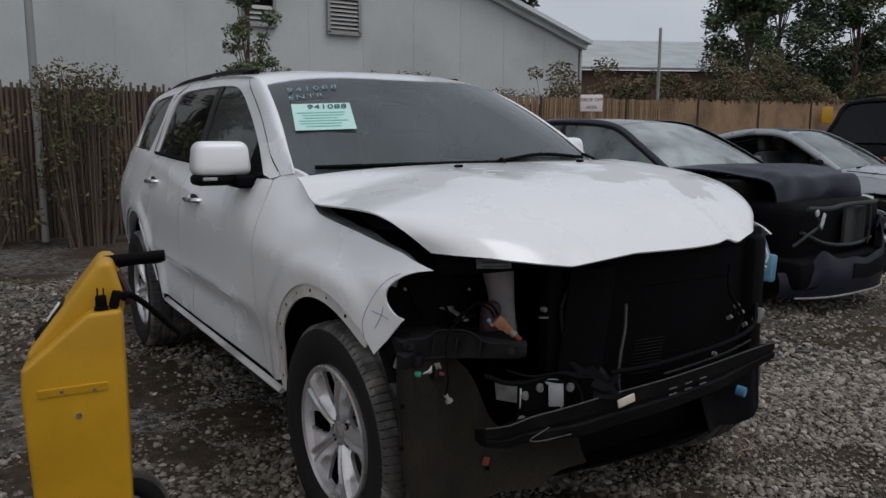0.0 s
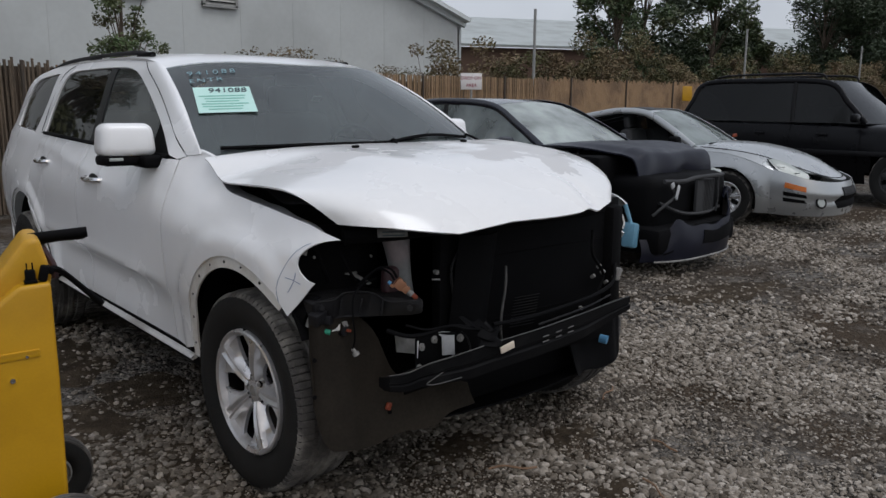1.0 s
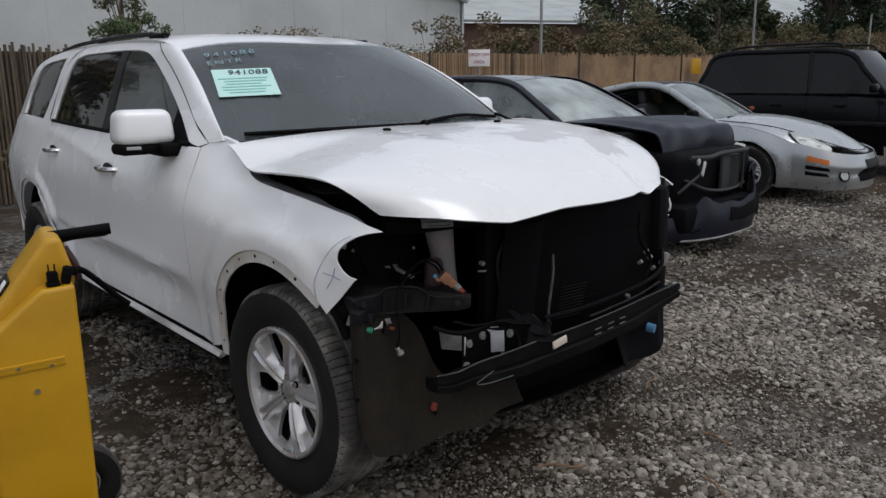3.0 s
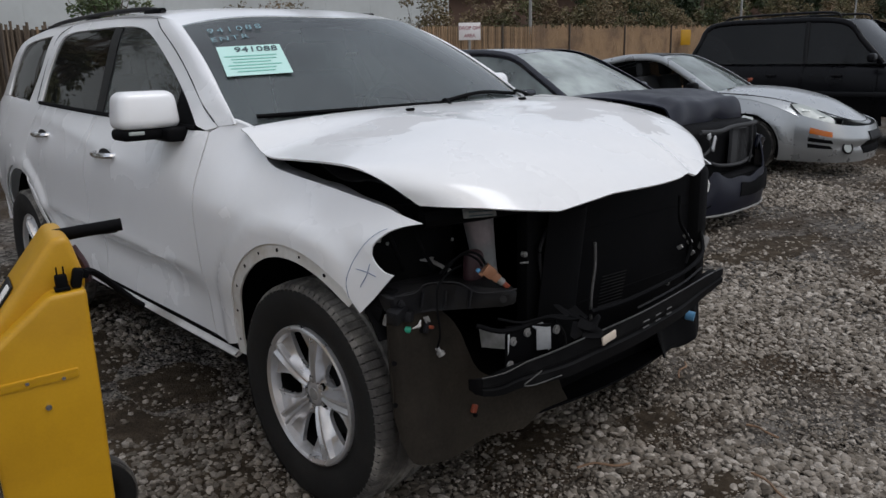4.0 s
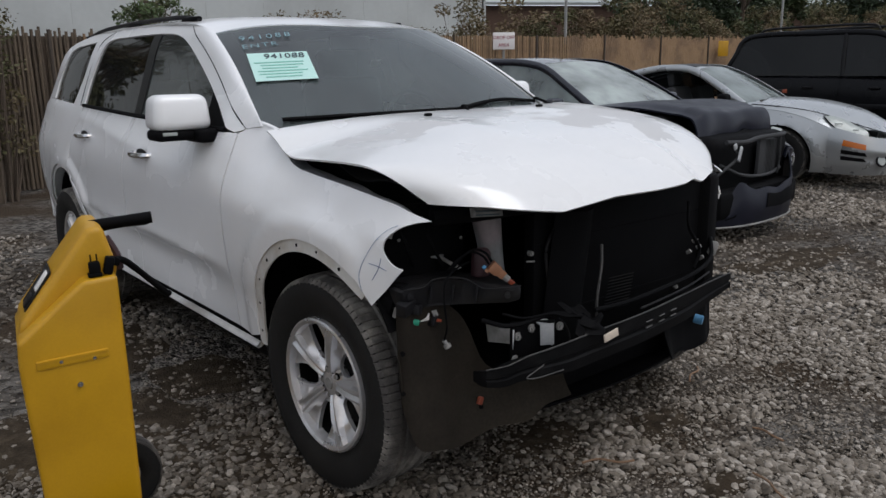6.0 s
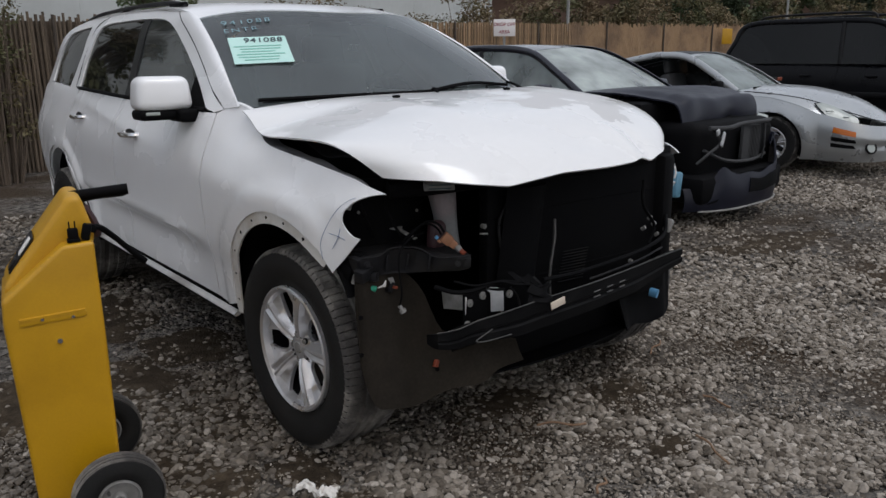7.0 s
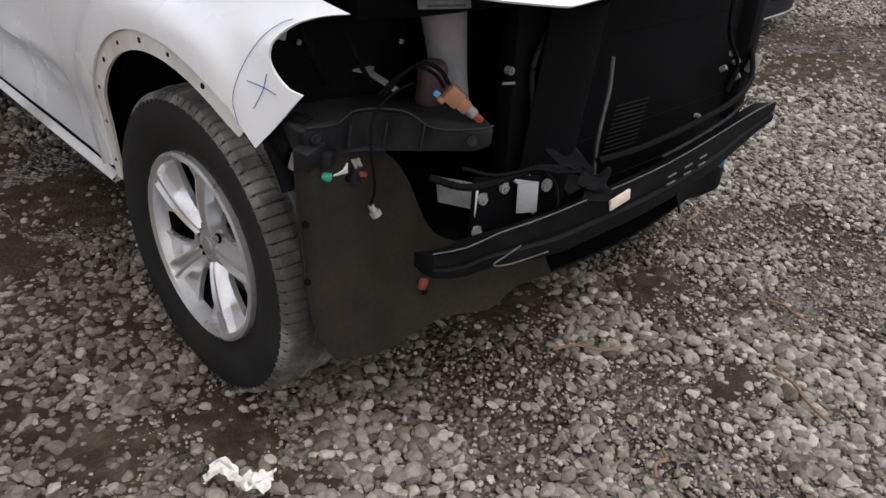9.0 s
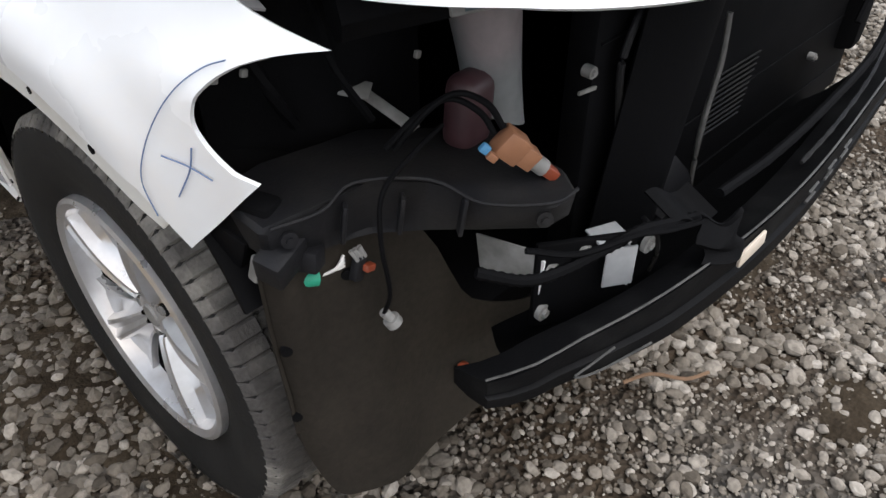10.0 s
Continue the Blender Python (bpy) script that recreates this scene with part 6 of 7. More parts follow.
def strip(pts, off, width, thick=0.03):
    """A flat bar along points, for a pillar."""
    bm = bmesh.new()
    P = curve_pts(pts, 5)
    rows = []
    o = Vector(off).normalized()
    for i, p in enumerate(P):
        d = (P[min(i + 1, len(P) - 1)] - P[max(0, i - 1)]).normalized()
        s = d.cross(o).normalized() * width / 2
        ring = []
        for k in range(11):
            t = math.pi * (-0.08 + 1.16 * k / 10)
            ring.append(p + s * math.cos(t) + o * (0.022 * math.sin(t) - 0.012))
        rows.append(ring)
    loft(bm, rows)
    return bm


def greenhouse(car, paint, g, glass, side_glass=None, bar=0.075, mid_pillar=0.52, open_side=0):
    """g: screen base, screen top, rear top, rear base as (y, z, half width)."""
    (yb, zb, wb), (yt, zt, wt), (yr, zr, wr), (ye, ze, we) = g
    crown = 0.035

    def ws(u, v):
        a = 2 * u - 1
        return Vector((a * (wb + (wt - wb) * v), yb + (yt - yb) * v + 0.10 * (a * a - 1) * (1 - 0.4 * v), zb + (zt - zb) * v + 0.02 * math.sin(math.pi * v) + crown * (1 - a * a) * v))

    def rw(u, v):
        a = 2 * u - 1
        return Vector((a * (we + (wr - we) * v), ye + (yr - ye) * v - 0.08 * (a * a - 1) * (1 - 0.4 * v), ze + (zr - ze) * v + 0.02 * math.sin(math.pi * v) + crown * (1 - a * a) * v))

    def top(u, v):
        a = 2 * u - 1
        w = wt + (wr - wt) * v
        y0 = yt + 0.06 * (a * a - 1)
        y1 = yr - 0.05 * (a * a - 1)
        return Vector((a * w, y0 + (y1 - y0) * v, zt + (zr - zt) * v + 0.035 * math.sin(math.pi * v) + crown * (1 - abs(a) ** 2.5)))

    bm = bmesh.new()
    grid(bm, ws, 14, 8)
    part("windscreen", bm, glass, car)
    bm = bmesh.new()
    grid(bm, rw, 14, 8)
    part("rear_window", bm, glass, car)
    bm = bmesh.new()
    grid(bm, top, 16, 14, 0.012)
    part("roof", bm, paint, car)
    for sx in (-1, 1):
        A = Vector((sx * wb, yb, zb))
        B = Vector((sx * wt, yt, zt))
        C = Vector((sx * wr, yr, zr))
        D = Vector((sx * we, ye, ze))
        arch = [A, A.lerp(B, 0.5) + Vector((sx * 0.012, -0.02, 0.012)), B, B.lerp(C, 0.5) + Vector((sx * 0.01, 0, 0.035)), C, C.lerp(D, 0.5) + Vector((sx * 0.012, 0.02, 0.012)), D]
        part("roof_side", strip(arch, (sx, 0, 0.35), bar), paint, car)
        if sx == open_side:
            continue
        bm = bmesh.new()
        top_line = curve_pts(arch, 6)
        low = [A.lerp(D, k / (len(top_line) - 1)) for k in range(len(top_line))]
        loft(bm, [[p - Vector((sx * 0.012, 0, 0.0)), q - Vector((sx * 0.006, 0, 0.0))] for p, q in zip(top_line, low)])
        part("side_window", bm, side_glass, car)
        M = A.lerp(D, mid_pillar)
        T = B.lerp(C, (M.y + 0.06 - B.y) / (C.y - B.y)) + Vector((0, 0, 0.03))
        part("door_pillar", strip([M, M.lerp(T, 0.5) + Vector((sx * 0.01, 0, 0)), T], (sx, 0, 0.35), 0.07), M_GLOSSBLACK, car)


def seats(car, y, z, w, colour=None):
    for x in (-w, w):
        bm = bmesh.new()
        box(bm, (x, y, z), (0.48, 0.16, 0.60), turn(-16, 0, 0), bevel=0.05, segs=3)
        box(bm, (x, y + 0.11, z + 0.38), (0.25, 0.09, 0.17), turn(-10, 0, 0), bevel=0.03, segs=3)
        part("seat", bm, colour or M_SEAT, car)


def seam(car, pts, r=0.004):
    bm = bmesh.new()
    tube(bm, pts, r, 5, 5)
    part("panel_gap", bm, M_BLACK, car)


def car_mirror(car, x, y, z, paint):
    for sx in (-1, 1):
        bm = bmesh.new()
        box(bm, (sx * (x + 0.09), y, z), (0.17, 0.11, 0.12), bevel=0.035, segs=3)
        box(bm, (sx * x, y + 0.01, z - 0.04), (0.08, 0.06, 0.04), bevel=0.01)
        part("door_mirror", bm, paint, car)


def flank_car(width, plan, prof, wheels, flare, r=0.33):
    """Half width of a car's side at (y, z), with a swelling round each wheel."""
    def hw(y, z):
        w = width + curve1(prof, z) - curve1(plan, y)
        for wy, wz in wheels:
            d = math.hypot(y - wy, z - wz)
            w += flare * math.exp(-((d - r - 0.03) / 0.06) ** 2)
        return w
    return hw


def side_outline(top, wheels, r, z0, y0, y1):
    """Side of a car: along the top from nose to tail, back along the sill with round arches."""
    low = []
    y_right = y1
    for wy, wz in sorted(wheels)[::-1]:
        a0 = math.degrees(math.asin((z0 - wz) / r))
        low += [(y_right, z0)] + arc(wy, wz, r, a0, 180 - a0, 20)
        y_right = wy - r * 1.3
    low += [(y0, z0)]
    return top + low


def dark_wheels(car, places, r, width, rim, tub):
    for x, y in places:
        for sx in (-1, 1):
            wheel_parts(car, pose(sx * x, y, r, 0, 0, 0 if sx < 0 else 180), r, width, rim, detail=False, phase=20)
            bm = bmesh.new()
            grid(bm, lambda u, v: Vector((sx * (x - 0.14 + 0.20 * v), y + tub * math.cos(math.pi * u), r + tub * math.sin(math.pi * u))), 18, 2, 0.006)
            part("wheel_tub", bm, M_BLACK, car)


# dark blue saloon with a smashed nose
blue = thing("wrecked_saloon", "dark navy saloon with a smashed open front and buckled bonnet", "car", pose(4.28, 1.00, 0, 0, 0, 3.0) @ Matrix.Diagonal((1.04, 1.047, 1.09, 1)))
B_WHEELS = [(0.95, 0.315), (3.65, 0.315)]
blue_hw = flank_car(0.89, [(0.0, 0.2), (0.5, 0.03), (0.9, 0.0), (3.8, 0.0), (4.4, 0.05), (4.75, 0.16)], [(0.18, -0.06), (0.4, 0.0), (0.6, 0.01), (0.8, -0.015), (0.95, -0.06), (1.05, -0.10)], B_WHEELS, 0.015)
b_top = smooth2([(0.55, 0.80), (0.95, 0.93), (1.35, 0.98), (2.2, 0.99), (3.2, 1.01), (3.9, 1.03), (4.5, 1.0), (4.72, 0.86)], 3) + [(4.75, 0.5), (4.6, 0.26)]
for sx in (-1, 1):
    side = part("body_side", panel(side_outline(b_top, B_WHEELS, 0.345, 0.18, 0.55, 4.5), lambda y, z: Vector((sx * blue_hw(y, z), y, z)), 0.02, 0.08), M_NAVY, blue)
    seam(side, [(sx * (blue_hw(1.42, z) + 0.001), 1.42, z) for z in (0.98, 0.6, 0.2)])
    seam(side, [(sx * (blue_hw(2.5, z) + 0.001), 2.5, z) for z in (0.98, 0.6, 0.2)])
bm = bmesh.new()
grid(bm, lambda u, v: Vector(((2 * u - 1) * blue_hw(3.85 + 0.85 * v, 1.0) * 0.98, 3.85 + 0.85 * v, 1.03 + 0.03 * (1 - (2 * u - 1) ** 2) - 0.12 * v ** 3)), 10, 8, 0.015)
part("boot_lid", bm, M_NAVY, blue)
bm = bmesh.new()
box(bm, (0, 2.6, 0.42), (1.5, 3.6, 0.42), bevel=0.05)
box(bm, (0, 4.55, 0.62), (1.45, 0.2, 0.6), bevel=0.05)
part("floor_pan", bm, M_BLACK, blue)
greenhouse(blue, M_NAVY, [(1.35, 1.02, 0.75), (2.12, 1.385, 0.59), (3.20, 1.40, 0.59), (3.95, 1.06, 0.70)], M_GLASS_PALE, M_GLASS_CAR, 0.07)
seats(blue, 2.6, 0.95, 0.36)
car_mirror(blue, 0.86, 1.62, 1.05, M_NAVY)
dark_wheels(blue, [(0.79, 0.95), (0.79, 3.65)], 0.315, 0.20, 0.20, 0.352)


def blue_hood(u, v):
    a = 2 * u - 1
    f = min(1.0, v / 0.72)
    d = max(0.0, (v - 0.72) / 0.28)
    xl, xr = -0.76 + 0.26 * f ** 1.6, 0.76 + 0.04 * f
    x = xl + (xr - xl) * u
    y = 1.36 - 0.80 * f + 0.08 * a * a * (1 - f) - 0.13 * math.sin(0.5 * math.pi * d) + 0.05 * math.sin(2.4 * u + 0.4) * d + 0.012 * math.sin(17 * u + 3 * v) * d
    z = 1.035 - 0.07 * f + 0.02 * (1 - a * a) + 0.050 * math.sin(math.pi * min(1, f * 0.9)) + 0.018 * math.sin(6.5 * u + 2 * v) * f
    z -= 0.04 * math.exp(-((u - 0.02) / 0.08) ** 2) * f
    z -= (0.17 + 0.10 * (1 - u) + 0.03 * math.sin(8 * u)) * (1 - math.cos(0.5 * math.pi * d)) + 0.008 * math.sin(23 * u + 9 * v) * d
    z += 0.02 * math.exp(-((f - 0.93) / 0.06) ** 2) * math.sin(4 * u + 0.5)
    return Vector((x, y, z))


bm = bmesh.new()
grid(bm, blue_hood, 30, 30, 0.014)
part("bonnet", bm, M_NAVY_DULL, blue, "buckled dark bonnet folded down at its front", angle=50)


def blue_bumper(u, v):
    u = 0.05 + 0.95 * u
    a = 2 * u - 1
    top = curve1([(0.0, 0.30), (0.16, 0.34), (0.24, 0.46), (0.32, 0.43), (0.45, 0.40), (0.7, 0.43), (0.84, 0.52), (0.93, 0.66), (1.0, 0.72)], u) + 0.012 * math.sin(31 * u)
    y = 0.02 + 0.30 * abs(a) ** 3.0 + 0.09 * (v - 0.45) ** 2
    x = a * (0.86 - 0.01 * v) * (1 - 0.02 * a * a)
    return Vector((x, y + 0.02 * math.sin(7 * u) * v, 0.135 + (top - 0.135) * v))


bm = bmesh.new()
grid(bm, blue_bumper, 44, 10, 0.012)
bump_part = part("bumper", bm, M_NAVY_DULL, blue, "cracked dark front bumper torn along its top")
bm = bmesh.new()
tube(bm, [blue_bumper(0.06 + 0.88 * k / 12, 0.0) + Vector((0, -0.012, 0.0)) for k in range(13)], 0.008, 8, 3)
part("bumper_lip", bm, M_DULL, bump_part, "scraped grey lower lip")
part("lower_grille", panel([(0.40, 0.42), (0.84, 0.40), (0.86, 0.80), (0.42, 0.82)], lambda u, v: blue_bumper(u, v) + Vector((0, -0.006, 0)), 0.004, 0.06), M_BLACK, bump_part)
for u0, u1, v0, v1 in ((0.10, 0.16, 0.30, 0.36), (0.88, 0.95, 0.28, 0.5)):
    part("fog_recess", panel([(u0, v0), (u1, v0), (u1, v1), (u0, v1)], lambda u, v: blue_bumper(u, v) + Vector((0, -0.008, 0)), 0.004, 0.06), M_BLACK, bump_part)
# black boxes stand for the shade inside the open front
bm = bmesh.new()
box(bm, (0.10, 0.54, 0.54), (1.36, 0.56, 0.54), bevel=0.10, segs=3)
box(bm, (0.0, 0.34, 0.30), (1.40, 0.45, 0.22), bevel=0.05)
box(bm, (-0.30, 0.95, 0.72), (0.9, 0.5, 0.50), bevel=0.05)
part("dark_bay", bm, M_BLACK, blue)
bm = bmesh.new()
box(bm, (0.24, 0.225, 0.615), (0.36, 0.03, 0.30), turn(0, 3, 4), bevel=0.005)
cond = part("condenser", bm, M_DARK, blue, "exposed dull condenser")
for k in range(12):
    bm = bmesh.new()
    box(bm, (0.085 + 0.028 * k, 0.207, 0.615), (0.004, 0.006, 0.28), turn(0, 3, 4))
    part("fin", bm, M_DARK, cond)
for pts, rr in (([(-0.52, 0.20, 0.78), (-0.25, 0.17, 0.77), (0.0, 0.19, 0.785), (0.35, 0.18, 0.79), (0.66, 0.26, 0.78)], 0.018), ([(-0.5, 0.25, 0.60), (-0.2, 0.20, 0.50), (0.2, 0.19, 0.47), (0.6, 0.25, 0.49)], 0.014), ([(0.44, 0.20, 0.46), (0.445, 0.19, 0.6), (0.45, 0.20, 0.77)], 0.009), ([(-0.42, 0.22, 0.76), (-0.36, 0.18, 0.66), (-0.50, 0.20, 0.58), (-0.58, 0.26, 0.5)], 0.012)):
    bm = bmesh.new()
    tube(bm, pts, rr, 7, 6)
    part("bent_rail", bm, M_DARK, blue, "bent dark support rail")
for c, s, r, m in (((-0.36, 0.16, 0.685), (0.045, 0.02, 0.13), (0, 30, 10), M_GREY), ((-0.43, 0.17, 0.745), (0.05, 0.02, 0.05), (0, -20, 0), M_GREY), ((0.775, 0.40, 0.74), (0.09, 0.10, 0.14), (15, -28, 10), M_LENS), ((0.72, 0.24, 0.60), (0.10, 0.05, 0.12), (10, 25, 0), M_NAVY)):
    bm = bmesh.new()
    box(bm, c, s, turn(*r), bevel=0.012)
    part("broken_lamp_piece", bm, m, blue)
bm = bmesh.new()
box(bm, (-0.85, 0.30, 0.365), (0.085, 0.12, 0.20), turn(0, 6, 0), bevel=0.02)
bottle = part("washer_bottle", bm, M_BOTTLE, blue, "pale blue plastic bottle exposed at the corner")
bm = bmesh.new()
rod(bm, (-0.85, 0.30, 0.46), (-0.86, 0.36, 0.62), 0.018, 10)
part("filler_neck", bm, M_BOTTLE, bottle)
for x0, w0 in ((-0.55, 0.45), (0.10, 0.5)):
    bm = bmesh.new()
    grid(bm, lambda u, v: Vector((x0 + w0 * u, 1.72 + 0.24 * v + 0.05 * math.sin(5 * u), 1.00 + 0.14 * math.sin(math.pi * 0.8 * v) + 0.05 * math.sin(6 * u + 3 * v))), 10, 8, 0.02)
    part("deflated_airbag", bm, M_WHITEPL, blue, "pale deflated airbag")
bm = bmesh.new()
tube(bm, [(0.36 + 0.17 * math.cos(k * math.pi / 8), 1.84 + 0.05 * math.sin(k * math.pi / 8), 1.06 + 0.17 * math.sin(k * math.pi / 8)) for k in range(17)], 0.013, 6, 2)
part("steering_wheel", bm, M_SEAT, blue)
bm = bmesh.new()
grid(bm, lambda u, v: Vector((-0.68 + 1.36 * u, 1.36 + 0.40 * v, 1.0 + 0.03 * math.sin(math.pi * v))), 8, 5, 0.02)
part("dashboard", bm, M_SEAT, blue)

# silver coupe
coupe = thing("silver_coupe", "silver two-door coupe with clear headlamps and amber indicators", "car", pose(8.17, 1.52, 0, 0, 0, 7) @ Matrix.Diagonal((1.06, 1.16, 1.10, 1)))
C_WHEELS = [(0.95, 0.315), (3.51, 0.315)]
coupe_hw = flank_car(0.865, [(0.1, 0.25), (0.2, 0.16), (0.35, 0.085), (0.6, 0.03), (0.95, 0.0), (3.5, 0.0), (4.2, 0.06), (4.5, 0.2)], [(0.16, -0.08), (0.3, -0.015), (0.5, 0.0), (0.62, -0.012), (0.72, -0.04), (0.80, -0.075), (0.95, -0.13)], C_WHEELS, 0.026, 0.372)
C_TOP = [(0.25, 0.565), (0.45, 0.672), (0.70, 0.772), (0.95, 0.835), (1.2, 0.855), (1.5, 0.87), (2.2, 0.88), (3.2, 0.94), (3.9, 0.98), (4.35, 0.93), (4.48, 0.80)]


def coupe_top(x, y):
    """Height of bonnet and wings at (x, y)."""
    z1 = curve1(C_TOP, y)
    e = coupe_hw(y, z1)
    a = abs(x) / e
    z0 = curve1([(-0.12, 0.55), (0.0, 0.60), (0.15, 0.715), (0.4, 0.845), (0.8, 0.940), (1.2, 0.965), (1.5, 0.955)], y)
    if a >= 1:
        return z1 - (abs(x) - e) * 2.0
    return z1 + (z0 - z1) * (1 - a ** 2.4) + 0.018 * math.exp(-((a - 0.86) / 0.10) ** 2)


def coupe_bumper(u, v):
    t = (u - 0.5) * math.pi
    y = -0.16 + 0.60 * (1 - max(0.0, math.cos(t)) ** 0.62)
    zt = curve1([(-0.16, 0.54), (0.0, 0.575), (0.12, 0.605), (0.44, 0.69)], y)
    z = 0.165 + (zt - 0.165) * v
    x = coupe_hw(0.44, z) * 1.004 * math.copysign(abs(math.sin(t)) ** 0.80, t)
    back = 0.10 * max(0.0, v - 0.72) ** 1.3 * 2.2 + 0.05 * max(0, 0.25 - v) - 0.018 * math.exp(-((v - 0.62) / 0.10) ** 2) + 0.012 * math.exp(-((v - 0.44) / 0.06) ** 2)
    return Vector((x * (1 - 0.35 * back), y + back * max(0.0, math.cos(t)) ** 0.5, z))


def on_bumper(u, v, off=0.006):
    p = coupe_bumper(u, v)
    n = (coupe_bumper(u + 0.01, v) - coupe_bumper(u - 0.01, v)).cross(coupe_bumper(u, v + 0.02) - coupe_bumper(u, v - 0.02)).normalized()
    return p + n * off


c_side = [(0.30 + 0.16 * k, curve1(C_TOP, 0.30 + 0.16 * k)) for k in range(26)] + [(4.48, 0.80)] + [(4.5, 0.5), (4.35, 0.25)]
for sx in (-1, 1):
    side = part("body_side", panel(side_outline(c_side, C_WHEELS, 0.372, 0.17, 0.42, 4.3), lambda y, z: Vector((sx * coupe_hw(y, z), y, z)), 0.02, 0.06), M_SILVER, coupe)
    for pts in ([(1.46, 0.84), (1.44, 0.55), (1.50, 0.18)], [(2.84, 0.92), (2.88, 0.6), (2.80, 0.19)], [(1.46, 0.30), (2.1, 0.295), (2.8, 0.30)]):
        seam(side, [(sx * (coupe_hw(y, z) + 0.001), y, z) for y, z in pts])
    bm = bmesh.new()
    tube(bm, [(sx * (coupe_hw(y, 0.70) + 0.012), y, 0.70) for y in (2.55, 2.62, 2.70)], 0.014, 6, 3)
    part("door_handle", bm, M_BLACK, side)
    # headlamp lens over its bright bowl
    lens = [(0.70, 0.53), (0.745, 0.46), (0.77, 0.36), (0.735, 0.23), (0.67, 0.13), (0.595, 0.10), (0.565, 0.16), (0.585, 0.31), (0.64, 0.46)]
    lamp = part("headlamp", panel(smooth2(lens + lens[:1], 3)[:-1], lambda x, y: Vector((sx * x, y, coupe_top(x, y) + 0.014 + 0.022 * math.exp(-((x - 0.67) / 0.12) ** 2 - ((y - 0.30) / 0.22) ** 2))), 0.012, 0.05), M_LENS, coupe, "large clear headlamp")
    bm = bmesh.new()
    tube(bm, [Vector((sx * x, y, coupe_top(x, y) + 0.020)) for x, y in smooth2(lens + lens[:1], 3)], 0.006, 5, 1)
    part("lamp_gap", bm, M_BLACK, lamp)
    for cx, cy, rr in ((0.70, 0.38, 0.048), (0.64, 0.23, 0.040)):
        bm = bmesh.new()
        lathe(bm, [(-0.006, rr), (-0.002, rr * 0.86), (0.004, rr * 0.8)], 20)
        bmesh.ops.transform(bm, matrix=Matrix.Translation((sx * cx, cy, coupe_top(cx, cy) + 0.014)) @ Euler((radians(-28), radians(90), 0)).to_matrix().to_4x4(), verts=bm.verts)
        part("lamp_bowl", bm, M_GREY, lamp)
    U = (lambda u: u) if sx < 0 else (lambda u: 1 - u)
    part("indicator", panel([(U(a), b) for a, b in ((0.030, 0.66), (0.135, 0.64), (0.140, 0.77), (0.035, 0.79))], lambda u, v: on_bumper(u, v, 0.007), 0.006, 0.03), M_AMBER, coupe, "amber indicator")
    for v0, v1 in ((0.50, 0.59), (0.36, 0.45)):
        part("bumper_slot", panel([(U(a), b) for a, b in ((0.03, v0 - 0.02), (0.15, v0 - 0.01), (0.135, v1 - 0.02), (0.03, v1 - 0.02))], lambda u, v: on_bumper(u, v, 0.005), 0.004, 0.03), M_BLACK, coupe)
    c = on_bumper(U(0.245), 0.40, 0.004)
    n = (on_bumper(U(0.245), 0.40, 0.05) - c).normalized()
    bm = bmesh.new()
    rod(bm, c, c + n * 0.008, 0.052, 18)
    fog = part("fog_lamp", bm, M_LENS, coupe)
    bm = bmesh.new()
    q = n.to_track_quat("Z", "Y").to_matrix()
    tube(bm, [c + n * 0.004 + q @ Vector((0.06 * math.cos(k * math.pi / 8), 0.06 * math.sin(k * math.pi / 8), 0)) for k in range(17)], 0.012, 6, 1)
    part("fog_bezel", bm, M_GREYPL, fog)
bm = bmesh.new()
grid(bm, lambda u, v: (lambda y: Vector(((2 * u - 1) * coupe_hw(y, curve1(C_TOP, y)) * 0.998, y, coupe_top((2 * u - 1) * coupe_hw(y, curve1(C_TOP, y)) * 0.998, y))))((1.40 - 0.16 * (1 - (2 * u - 1) ** 2)) * (1 - v) + v * (-0.10 + 0.46 * abs(2 * u - 1) ** 2.2)), 40, 30, 0.012)
part("bonnet", bm, M_SILVER, coupe)
bm = bmesh.new()
grid(bm, coupe_bumper, 48, 16, 0.012)
cb = part("front_bumper", bm, M_SILVER, coupe)
part("grille_opening", panel([(0.385, 0.22), (0.615, 0.22), (0.64, 0.42), (0.60, 0.60), (0.40, 0.60), (0.36, 0.42)], lambda u, v: on_bumper(u, v, 0.005), 0.004, 0.03), M_BLACK, cb)
part("plate_mount", panel([(0.43, 0.60), (0.57, 0.60), (0.57, 0.84), (0.43, 0.84)], lambda u, v: on_bumper(u, v, 0.010), 0.008, 0.03), M_GREYPL, cb, "bare grey plate mount")
seam(coupe, [(sx * x, y, coupe_top(x, y) + 0.002) for sx, x, y in ((-1, 0.69, 1.30), (-1, 0.70, 0.95), (-1, 0.64, 0.62), (-1, 0.52, 0.28), (-1, 0.38, 0.06), (-1, 0.2, -0.03), (1, 0.0, -0.05), (1, 0.2, -0.03), (1, 0.38, 0.06), (1, 0.52, 0.28), (1, 0.64, 0.62), (1, 0.70, 0.95), (1, 0.69, 1.30))], 0.005)
bm = bmesh.new()
grid(bm, lambda u, v: Vector(((2 * u - 1) * 0.70, 3.9 + 0.6 * v, 0.99 + 0.02 * (1 - (2 * u - 1) ** 2) - 0.12 * v ** 2)), 10, 8, 0.015)
part("boot_lid", bm, M_SILVER, coupe)
bm = bmesh.new()
box(bm, (0, 2.3, 0.40), (1.45, 3.6, 0.40), bevel=0.05)
box(bm, (0, 4.35, 0.55), (1.3, 0.2, 0.6), bevel=0.05)
box(bm, (0, 0.75, 0.38), (1.1, 0.8, 0.36), bevel=0.05)
part("floor_pan", bm, M_BLACK, coupe)
